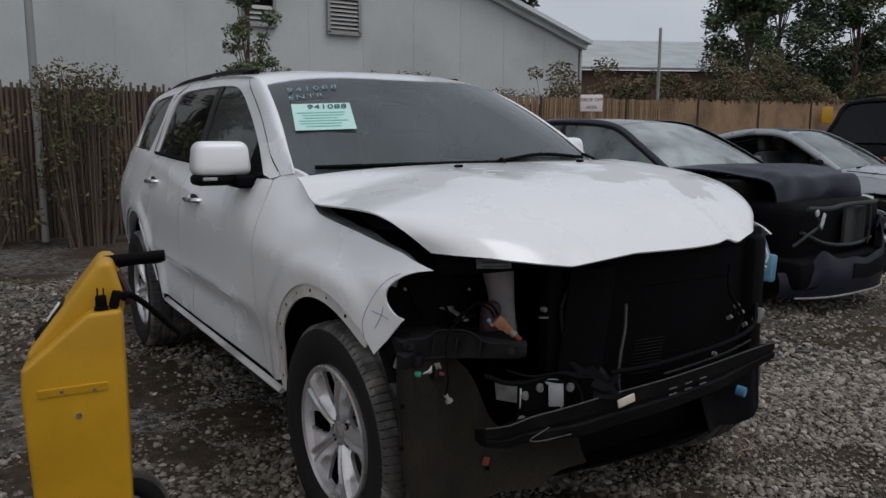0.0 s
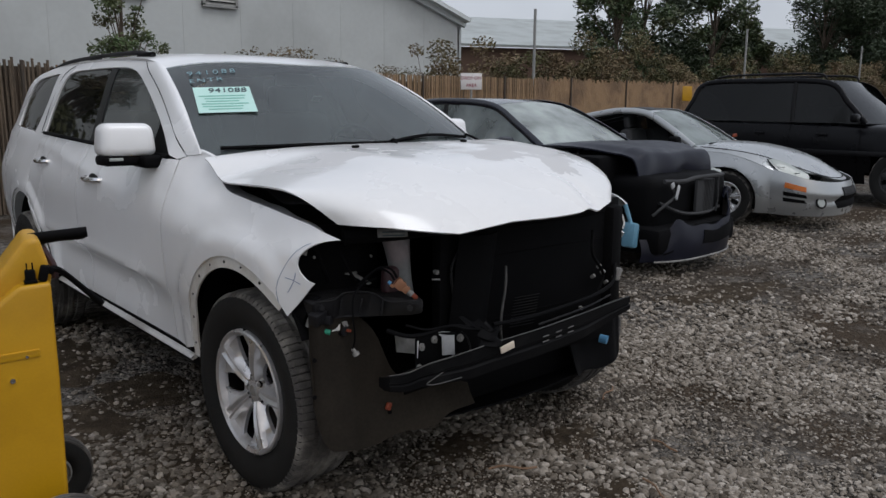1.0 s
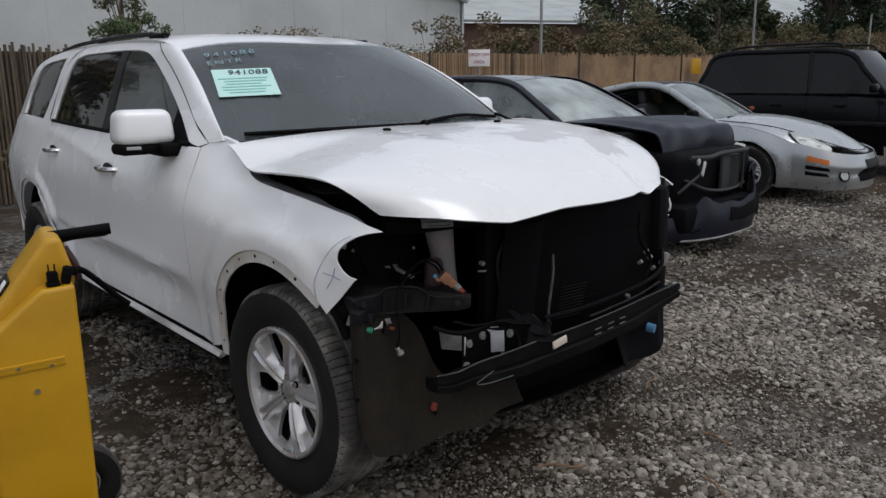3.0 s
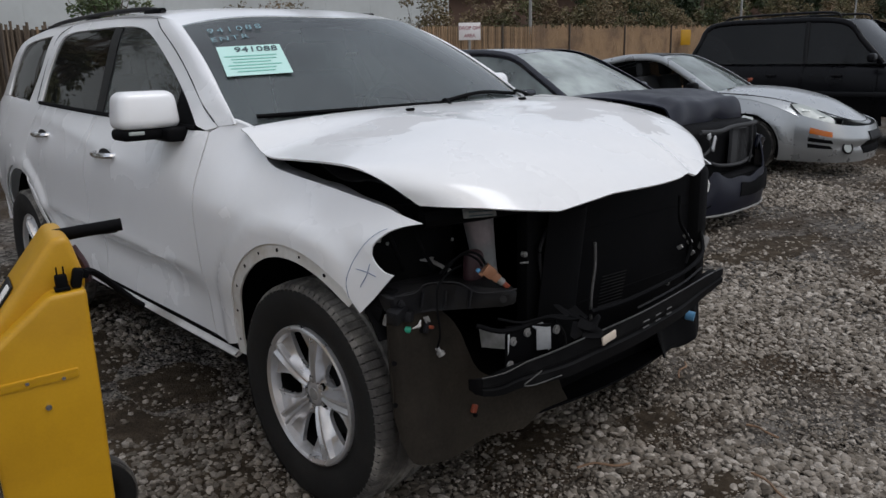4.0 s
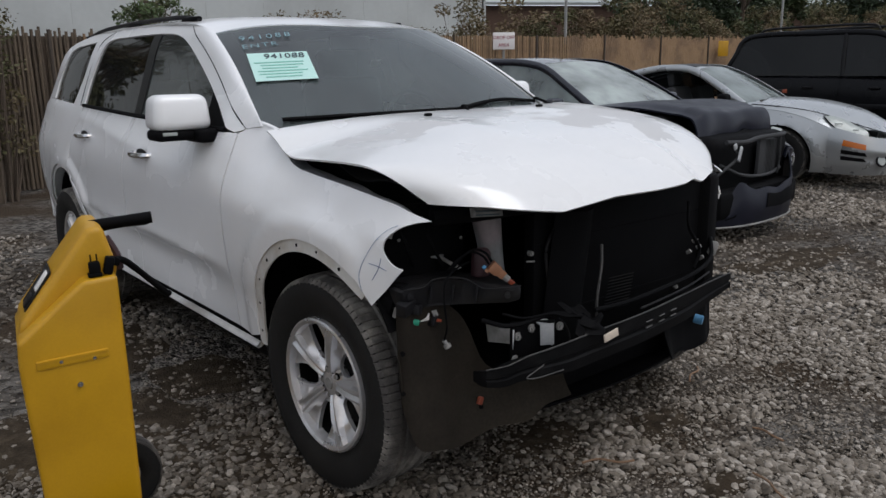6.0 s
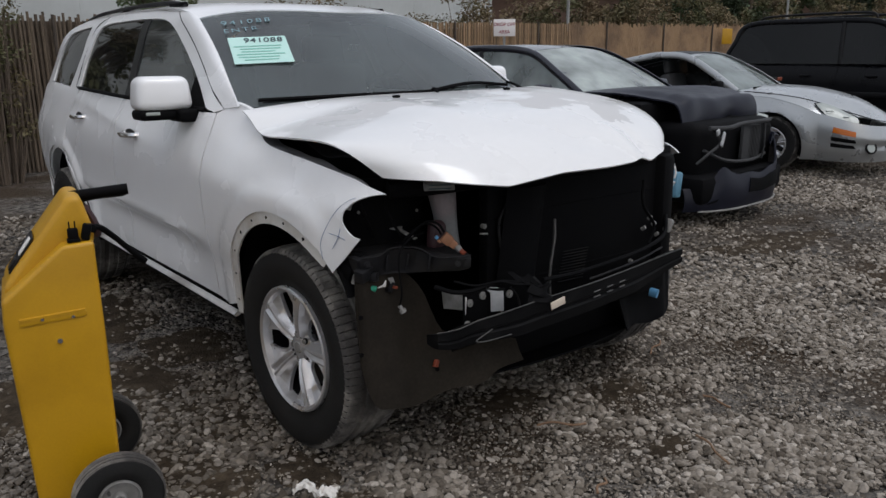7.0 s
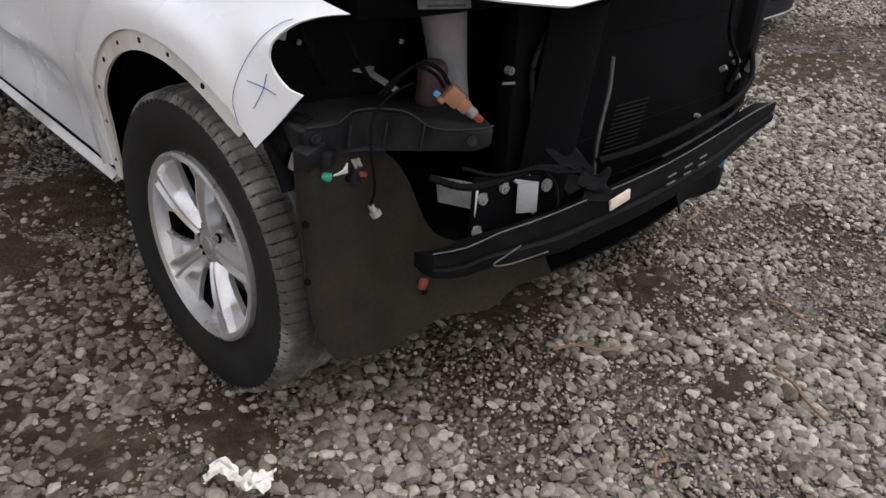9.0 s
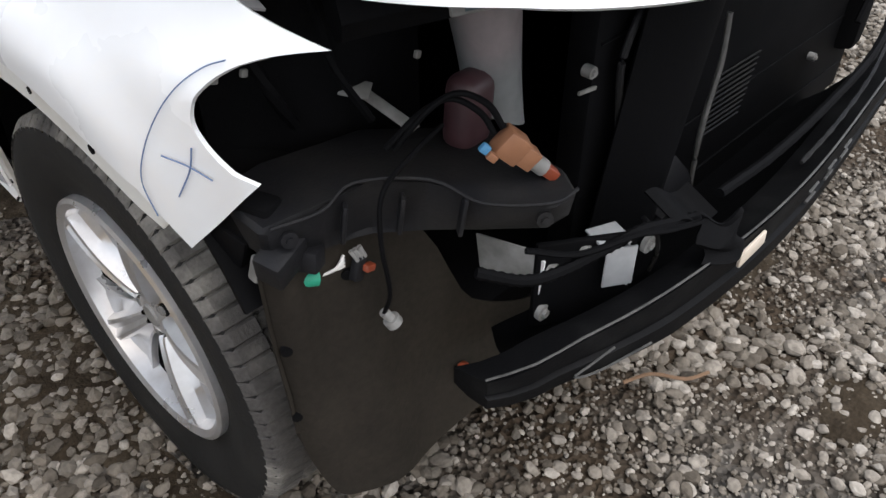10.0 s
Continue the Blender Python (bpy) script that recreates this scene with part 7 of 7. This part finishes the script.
# far window added with dark tint that stands for shade inside the cabin
greenhouse(coupe, M_SILVER, [(1.38, 0.90, 0.73), (2.06, 1.295, 0.56), (2.68, 1.30, 0.55), (3.95, 0.99, 0.66)], M_GLASS_CAR, M_GLASS_TINT, 0.085, open_side=-1)
part("sunroof", panel([(-0.36, 2.12), (0.36, 2.12), (0.34, 2.56), (-0.34, 2.56)], lambda x, y: Vector((x, y, 1.30 + 0.035 * math.sin(math.pi * (y - 2.06) / 0.62) + 0.035 * (1 - abs(x / 0.56) ** 2.5) + 0.004)), 0.004, 0.08), M_GLOSSBLACK, coupe, "dark glass sunroof")
seats(coupe, 2.28, 0.80, 0.34, M_DARK)
bm = bmesh.new()
grid(bm, lambda u, v: Vector((-0.70 + 1.4 * u, 1.26 + 0.45 * v, 0.885 + 0.03 * math.sin(math.pi * v))), 8, 5, 0.02)
part("dashboard", bm, M_DARK, coupe)
car_mirror(coupe, 0.80, 1.54, 0.965, M_BLACK)
bm = bmesh.new()
box(bm, (0.90, 1.478, 1.005), (0.15, 0.014, 0.045), bevel=0.004)
part("mirror_stripe", bm, M_REDCLIP, coupe, "orange-red stripe on the far mirror")
dark_wheels(coupe, [(0.72, 0.95), (0.72, 3.51)], 0.315, 0.205, 0.195, 0.380)
bm = bmesh.new()
tube(bm, [(-0.5, 1.27, 0.935), (0.0, 1.20, 0.955), (0.45, 1.26, 0.94)], 0.010, 6, 4)
part("wiper", bm, M_BLACK, coupe)

# black people carrier
van = thing("black_suv", "large black sport utility vehicle with dark glass and roof rails", "car", pose(12.04, 0.85, 0) @ Matrix.Diagonal((1.08, 0.97, 1.12, 1)))
bm = lower_body({0.0: (0.80, 0.30, 0.78, 0.90), 0.3: (0.92, 0.28, 0.92, 1.05), 1.2: (0.96, 0.28, 1.02, 1.13), 2.5: (0.97, 0.28, 1.10, 1.15), 4.0: (0.97, 0.28, 1.12, 1.16), 4.85: (0.95, 0.32, 1.12, 1.16), 5.0: (0.90, 0.36, 1.06, 1.12)})
part("body", cut_arches(bm, [(0.95, 0.38), (3.85, 0.38)], 0.44, 0.93), M_VAN, van)
greenhouse(van, M_VAN, [(1.50, 1.14, 0.84), (2.25, 1.74, 0.70), (4.55, 1.76, 0.70), (4.95, 1.16, 0.86)], M_GLASS_VAN, M_GLASS_VAN, 0.085, 0.36)
seats(van, 2.5, 1.1, 0.38, M_DARK)
car_mirror(van, 0.94, 1.60, 1.22, M_VAN)
for x, y, rz in ((-0.86, 0.95, 0), (-0.86, 3.85, 0), (0.86, 0.95, 180), (0.86, 3.85, 180)):
    wheel_parts(van, pose(x, y, 0.375, 0, 0, rz), 0.375, 0.25, 0.215, alloy=M_DARK, detail=False, phase=20)
for sx in (-1, 1):
    bm = bmesh.new()
    tube(bm, [(sx * 0.62, 2.3, 1.80), (sx * 0.62, 2.45, 1.87), (sx * 0.61, 3.3, 1.885), (sx * 0.61, 4.2, 1.87), (sx * 0.61, 4.4, 1.81)], 0.018, 8, 5)
    part("roof_rail", bm, M_GREYPL, van)
    bm = bmesh.new()
    box(bm, (sx * 0.985, 2.4, 0.72), (0.02, 3.0, 0.07), bevel=0.006)
    part("side_moulding", bm, M_GLOSSBLACK, van)
    for y in (2.15, 3.25):
        bm = bmesh.new()
        box(bm, (sx * 0.985, y, 0.98), (0.03, 0.17, 0.035), bevel=0.01)
        part("door_handle", bm, M_GLOSSBLACK, van)
    seam(van, [(sx * 0.905, 1.55, 1.12), (sx * 0.978, 1.52, 0.8), (sx * 0.93, 1.55, 0.36)])
    seam(van, [(sx * 0.915, 2.72, 1.13), (sx * 0.982, 2.72, 0.8), (sx * 0.94, 2.70, 0.36)])
    bm = bmesh.new()
    bmesh.ops.create_uvsphere(bm, u_segments=12, v_segments=8, radius=1)
    for v in bm.verts:
        v.co = Vector((sx * (0.78 + 0.14 * v.co.x), 0.12 + 0.12 * v.co.y, 0.80 + 0.10 * v.co.z))
    part("headlamp", bm, M_LENS, van)


# ---- plants ----
def leaf_obj(name, centres, count, leaf, material, parent, seed, flat=0.8):
    rnd = random.Random(seed)
    verts, faces = [], []
    for c, r in centres:
        n = max(4, int(count * r ** 2))
        for _ in range(n):
            d = Vector((rnd.gauss(0, 1), rnd.gauss(0, 1), rnd.gauss(0, 1))).normalized() * r * (rnd.random() ** 0.45)
            d.z *= flat
            p = c + d
            a = Vector((rnd.gauss(0, 1), rnd.gauss(0, 1), rnd.gauss(0, 0.6))).normalized()
            b = a.cross(Vector((rnd.gauss(0, 1), rnd.gauss(0, 1), rnd.gauss(0, 1)))).normalized()
            s = leaf * rnd.uniform(0.6, 1.4)
            i = len(verts)
            verts += [p - a * s, p + b * s * 0.45 + a * 0.1 * s, p + a * s, p - b * s * 0.45 + a * 0.1 * s]
            faces.append((i, i + 1, i + 2, i + 3))
    me = bpy.data.meshes.new(name)
    me.from_pydata([tuple(v) for v in verts], [], faces)
    me.materials.append(material)
    ob = new(name, me)
    ob.parent = parent
    return ob


def tree(name, label, base, height, spread, material, seed, leaf=0.16, density=60, low=0.35, clumps=26, trunk_r=0.16, category="tree", group=""):
    rnd = random.Random(seed)
    t = thing(name, label, category, Matrix.Translation(base), group)
    bm = bmesh.new()
    top = Vector((rnd.uniform(-0.3, 0.3), rnd.uniform(-0.3, 0.3), height * 0.85))
    pts = [Vector((0, 0, -0.05)), Vector((0.1, 0.0, height * 0.3)), top * 0.62, top]
    P = curve_pts(pts, 5)
    for i in range(len(P) - 1):
        rod(bm, P[i], P[i + 1], trunk_r * (1 - i / len(P)) + 0.02, 8, trunk_r * (1 - (i + 1) / len(P)) + 0.02)
    cl = []
    for k in range(clumps):
        h = height * rnd.uniform(low, 1.0)
        f = math.sin(math.pi * min(1, max(0.12, (h / height - low + 0.15) / (1.15 - low))))
        a = rnd.random() * 2 * math.pi
        rr = spread * f * rnd.uniform(0.35, 1.0)
        c = Vector((rr * math.cos(a), rr * math.sin(a), h))
        cl.append((c, spread * rnd.uniform(0.16, 0.34)))
        s = P[min(len(P) - 1, int(len(P) * min(0.95, h / height * 0.8)))]
        rod(bm, s, c, trunk_r * 0.18 + 0.006, 5, 0.008)
    part("trunk", bm, M_BARK, t)
    leaf_obj("crown", cl, density / (spread * 0.25) ** 2, leaf, material, t, seed + 1)
    return t


def bush(name, label, base, w, d, h, material, seed, leaf=0.07, density=200, clumps=14, category="bush"):
    rnd = random.Random(seed)
    t = thing(name, label, category, Matrix.Translation(base))
    cl = []
    bm = bmesh.new()
    for k in range(clumps):
        c = Vector((rnd.uniform(-w, w), rnd.uniform(-d, d), h * rnd.uniform(0.25, 0.95)))
        cl.append((c, 0.075 * (h + 1) * rnd.uniform(0.4, 1.1) if 2.1 < h < 2.7 else 0.11 * (h + 1) * rnd.uniform(0.5, 1.1) if h > 2.7 else 0.2 * h * rnd.uniform(0.5, 1.1)))
        rod(bm, (c.x * 0.6, c.y * 0.6, -0.03), c, 0.018, 5, 0.006)
    part("woody_stem", bm, M_BARK, t)
    leaf_obj("foliage", cl, density, leaf, material, t, seed + 1)
    return t


tree("young_tree", "young green tree growing behind the reed fence", (2.75, 11.6, 0), 4.15, 0.68, M_SAPLING, 11, leaf=0.036, density=120, low=0.5, clumps=34, trunk_r=0.03)
bush("fence_shrub", "olive shrub growing up against the reed fence", (-0.50, 8.45, 0), 0.50, 0.25, 2.3, M_OLIVE, 21, leaf=0.030, density=1500, clumps=60)
bush("fence_shrub", "olive shrub leaning on the reed fence", (-1.9, 8.6, 0), 0.6, 0.25, 1.7, M_OLIVE, 22, leaf=0.045, density=400, clumps=18)
for k, (x, y, h, s) in enumerate(((28.5, 20.0, 8.6, 2.6), (32.5, 21.5, 10.5, 3.4), (36.5, 20.0, 9.6, 3.0), (39.5, 21.0, 6.5, 2.2), (41.3, 20.3, 6.4, 2.2), (51.5, 18.5, 9.5, 4.0), (58.0, 20.0, 11.0, 5.0), (66.0, 18.0, 11.0, 5.5), (47.0, 25.0, 5.5, 2.6), (54.0, 15.0, 11.5, 5.0), (61.0, 13.5, 11.5, 5.0), (49.6, 19.6, 12.0, 2.8), (56.0, 22.0, 13.0, 4.5), (48.5, 15.0, 6.5, 3.0))):
    tree("broadleaf_tree", "tall dark green broadleaf tree beyond the fence", (x, y, 0), h, s, M_LEAFD if k % 2 else M_LEAF, 40 + k, leaf=0.115, density=290, low=0.26, clumps=40, trunk_r=0.2, group="trees beyond the fence")
tree("broadleaf_tree", "dark tree rising behind the metal shed", (24.5, 36.0, 0), 15.5, 4.5, M_LEAFD, 61, leaf=0.26, density=130, low=0.5, clumps=36, trunk_r=0.3, group="trees beyond the fence")
for k, (x, y, h, s) in enumerate(((-2.5, 11.6, 6.0, 1.1), (-5.8, 13.5, 8.5, 2.4), (-9.5, 12.0, 10.5, 3.6), (-13.0, 8.0, 10.0, 3.4))):
    tree("thin_tree", "thinly leaved tall tree beyond the fence corner", (x, y, 0), h, s, M_OLIVE, 70 + k, leaf=0.055, density=160, low=0.3, clumps=44, trunk_r=0.16, group="trees beyond the fence")
rnd = random.Random(5)
for k in range(30):
    x = 4.6 + 0.82 * k + rnd.uniform(-0.4, 0.4)
    bush("dry_weeds", "dry brown seeding weeds above the fence top", (x, fence_y(x) + 1.0 + rnd.uniform(0, 0.8), 0), 0.6, 0.4, rnd.uniform(2.15, 2.6), M_DRY if k % 3 else M_OLIVE, 80 + k, leaf=0.03, density=1900, clumps=26, category="weeds")
for k in range(16):
    x = 14 + 2.6 * k
    bush("brown_scrub", "brown and olive scrub below the trees", (x, 14.5 + rnd.uniform(-1, 1.5), 0), 2.0, 1.0, rnd.uniform(3.2, 4.3), M_OLIVE if k % 2 else M_DRY, 120 + k, leaf=0.058, density=1250, clumps=30, category="scrub")

# ---- small things on the ground ----
rag = thing("crumpled_paper", "crumpled white paper lying on the gravel", "litter", pose(-1.06, -0.42, 0.02, 0, 0, -45))
bm = bmesh.new()
grid(bm, lambda u, v: Vector((-0.075 + 0.15 * u + 0.012 * noise.noise((u * 9, v * 6, 7.0)), -0.03 + 0.07 * v * (0.45 + 0.9 * abs(u - 0.5)) + 0.018 * math.sin(6 * u) + 0.014 * noise.noise((u * 8, v * 5, 4.0)), 0.012 + 0.026 * noise.noise((u * 7, v * 5, 2.0)) + 0.014 * abs(math.sin(6 * u)))), 26, 12, 0.002)
part("sheet", bm, M_RAG, rag, angle=25)
for x, y, a, n in ((0.24, -1.12, 62, 0.22), (-0.28, -1.02, 20, 0.10), (-1.55, 0.75, -10, 0.25), (-0.05, -0.62, -40, 0.20), (-0.55, -1.25, 5, 0.12), (0.62, -0.9, 80, 0.14), (-1.30, -0.62, 30, 0.09), (0.95, -0.35, 20, 0.2)):
    bm = bmesh.new()
    tube(bm, [(-n / 2, 0, 0.022), (-n / 6, 0.012, 0.030), (n / 5, -0.006, 0.026), (n / 2, 0.01, 0.024)], 0.0045, 6, 4)
    ob = solid("dry_twig", bm, M_TWIG, "dry brown twig lying on the gravel", "twig", "twigs on the gravel")
    ob.matrix_world = pose(x, y, 0, 0, 0, a)


# ---- loose stones: one heap of uncountable gravel ----
def stone_shape(rnd, level):
    """A broken pebble: a ball cut by a few random planes."""
    bm = bmesh.new()
    bmesh.ops.create_icosphere(bm, subdivisions=level, radius=1.0)
    out = []
    ax = Vector((rnd.uniform(0.85, 1.25), rnd.uniform(0.7, 1.0), rnd.uniform(0.48, 0.75)))
    cuts = [(Vector((rnd.gauss(0, 1), rnd.gauss(0, 1), rnd.gauss(0, 1))).normalized(), rnd.uniform(0.62, 0.92)) for _ in range(9)]
    for v in bm.verts:
        d = v.co.normalized()
        k = min([1.08] + [c / max(0.05, n.dot(d)) for n, c in cuts if n.dot(d) > 0.05]) * rnd.uniform(0.97, 1.03)
        out.append((d.x * ax.x * k, d.y * ax.y * k, d.z * ax.z * k))
    fs = [[v.index for v in f.verts] for f in bm.faces]
    bm.free()
    return np.array(out), np.array(fs)


BARE = [(-1.22, 0.95, 0.30, 0.60), (-1.28, -0.02, 0.20, 0.34), (-1.05, 2.2, 0.36, 0.7), (-1.0, 0.45, 0.24, 0.55), (-0.98, -0.22, 0.15, 0.20), (-0.95, -0.52, 0.13, 0.15), (0.22, -0.95, 0.17, 0.09), (0.02, -0.24, 0.34, 0.17), (0.46, -0.50, 0.20, 0.12), (-0.8, 1.4, 0.32, 0.5), (3.7, 0.5, 0.9, 0.25), (-1.35, 0.2, 0.14, 0.3), (-1.75, 1.1, 0.2, 0.4)]
soil_rnd = random.Random(17)
for bx, by, brx, bry in BARE:
    bm = bmesh.new()
    ph = soil_rnd.uniform(0, 9)

    def soil_at(u, v):
        a = 2 * math.pi * u
        k = v * (1.15 + 0.45 * noise.noise((math.cos(a) * 1.6 + ph, math.sin(a) * 1.6, ph)))
        x, y = bx + brx * k * math.cos(a), by + bry * k * math.sin(a)
        return Vector((x, y, ground_z(x, y) + 0.010 - 0.020 * v ** 2))
    grid(bm, soil_at, 30, 8)
    solid("bare_soil", bm, M_SOIL, "bare patch of damp brown soil in the gravel", "soil", kind="stuff")


def bare_at(x, y):
    return sum(0.30 * math.exp(-((x - a) / c) ** 2 - ((y - b) / d) ** 2) for a, b, c, d in BARE)


def dusky_share(x, y):
    """Share of darker stones: beside the car, and shade under it put into colour."""
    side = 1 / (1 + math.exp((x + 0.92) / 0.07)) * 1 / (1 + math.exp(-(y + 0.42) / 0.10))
    # shade below the car goes in as darker stone colour
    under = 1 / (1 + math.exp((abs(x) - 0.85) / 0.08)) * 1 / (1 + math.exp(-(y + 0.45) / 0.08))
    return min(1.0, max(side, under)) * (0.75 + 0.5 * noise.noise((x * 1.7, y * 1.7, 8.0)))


def scatter(name, areas, seed, label, dusky, material):
    rnd = random.Random(seed)
    rs = np.random.RandomState(seed)
    coarse = [stone_shape(rnd, 1) for _ in range(14)]
    fine = [stone_shape(rnd, 2) for _ in range(24)]
    VV, FF, base = [], [], 0
    for x0, x1, y0, y1, density, s0, s1 in areas:
        n = int((x1 - x0) * (y1 - y0) * density)
        px = rs.uniform(x0, x1, n)
        py = rs.uniform(y0, y1, n)
        # ragged borders between sparse and dense gravel
        for i in range(n):
            q = (px[i] * 0.8, py[i] * 0.8, 0.0)
            px[i] += 0.55 * noise.noise((q[0], q[1], 21.0)) + rs.normal(0, 0.16)
            py[i] += 0.55 * noise.noise((q[0], q[1], 33.0)) + rs.normal(0, 0.16)
        dusky_k = rs.rand(n)
        for i in range(n):
            if (dusky_k[i] < dusky_share(px[i], py[i])) != dusky:
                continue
            # little stone lies loose in the middle under the car
            if abs(px[i]) < 0.6 and py[i] > 0.25 and dusky_k[i] > 0.1:
                continue
            bare = noise.noise((px[i] * 0.9, py[i] * 0.9, 1.5)) + 0.5 * noise.noise((px[i] * 2.6, py[i] * 2.6, 4.0)) + bare_at(px[i], py[i])
            if s1 < 0.0105:
                if bare < 0.04:
                    continue
            elif bare > 0.08 and rs.rand() < min(0.70, 0.26 + 1.8 * (bare - 0.08)) * (0.6 if s1 < 0.02 else 1.0):
                continue
            s = s0 + (s1 - s0) * rs.rand() ** 1.6
            if bare > 0.15:
                s *= 0.75
            near = s > 0.0155 and -1.45 < px[i] < 0.70 and -1.3 < py[i] < 0.10
            v, f = fine[i % 24] if near else coarse[i % 14]
            a = rs.rand() * 6.283
            c, sn = math.cos(a), math.sin(a)
            tilt = rs.uniform(-0.5, 0.5)
            w = v * s
            X = w[:, 0] * c - w[:, 1] * sn
            Y = w[:, 0] * sn + w[:, 1] * c
            Z = w[:, 2] + tilt * w[:, 0]
            z0 = ground_z(px[i], py[i]) + s * rs.uniform(0.1, 0.5)
            VV.append(np.stack([X + px[i], Y + py[i], Z + z0], 1))
            FF.append(f + base)
            base += len(v)
    V = np.concatenate(VV)
    F = np.concatenate(FF)
    me = bpy.data.meshes.new(name)
    me.vertices.add(len(V))
    me.vertices.foreach_set("co", V.astype(np.float32).ravel())
    me.loops.add(len(F) * 3)
    me.loops.foreach_set("vertex_index", F.astype(np.int32).ravel())
    me.polygons.add(len(F))
    me.polygons.foreach_set("loop_start", (np.arange(len(F)) * 3).astype(np.int32))
    me.polygons.foreach_set("loop_total", np.full(len(F), 3, dtype=np.int32))
    me.update()
    me.validate()
    me.shade_flat()
    me.materials.append(material)
    ob = new(name, me)
    return tagged(ob, label, "gravel", kind="stuff")


STONES = [(-2.4, 2.2, -1.7, 0.9, 3000, 0.010, 0.0245), (-2.4, 2.2, -1.7, 0.9, 1300, 0.008, 0.014), (-2.6, 2.4, 0.9, 2.6, 1500, 0.011, 0.028), (2.2, 6.0, -1.7, 1.6, 900, 0.013, 0.030), (6.0, 10.0, -1.5, 2.5, 480, 0.016, 0.033), (-3.5, -0.8, 2.6, 6.0, 500, 0.014, 0.030), (-2.0, 1.4, -1.5, 1.6, 3400, 0.004, 0.0104), (-5.0, -2.4, -4.5, 2.6, 420, 0.014, 0.033), (-2.4, 4.5, -4.5, -1.7, 520, 0.013, 0.033)]
scatter("loose_gravel", STONES, 3, "loose grey crushed stones strewn over the yard", False, M_GRAVEL)
scatter("dusky_gravel", STONES, 4, "darker stones beside the car, and under it with shade in their colour", True, M_DUSKY)
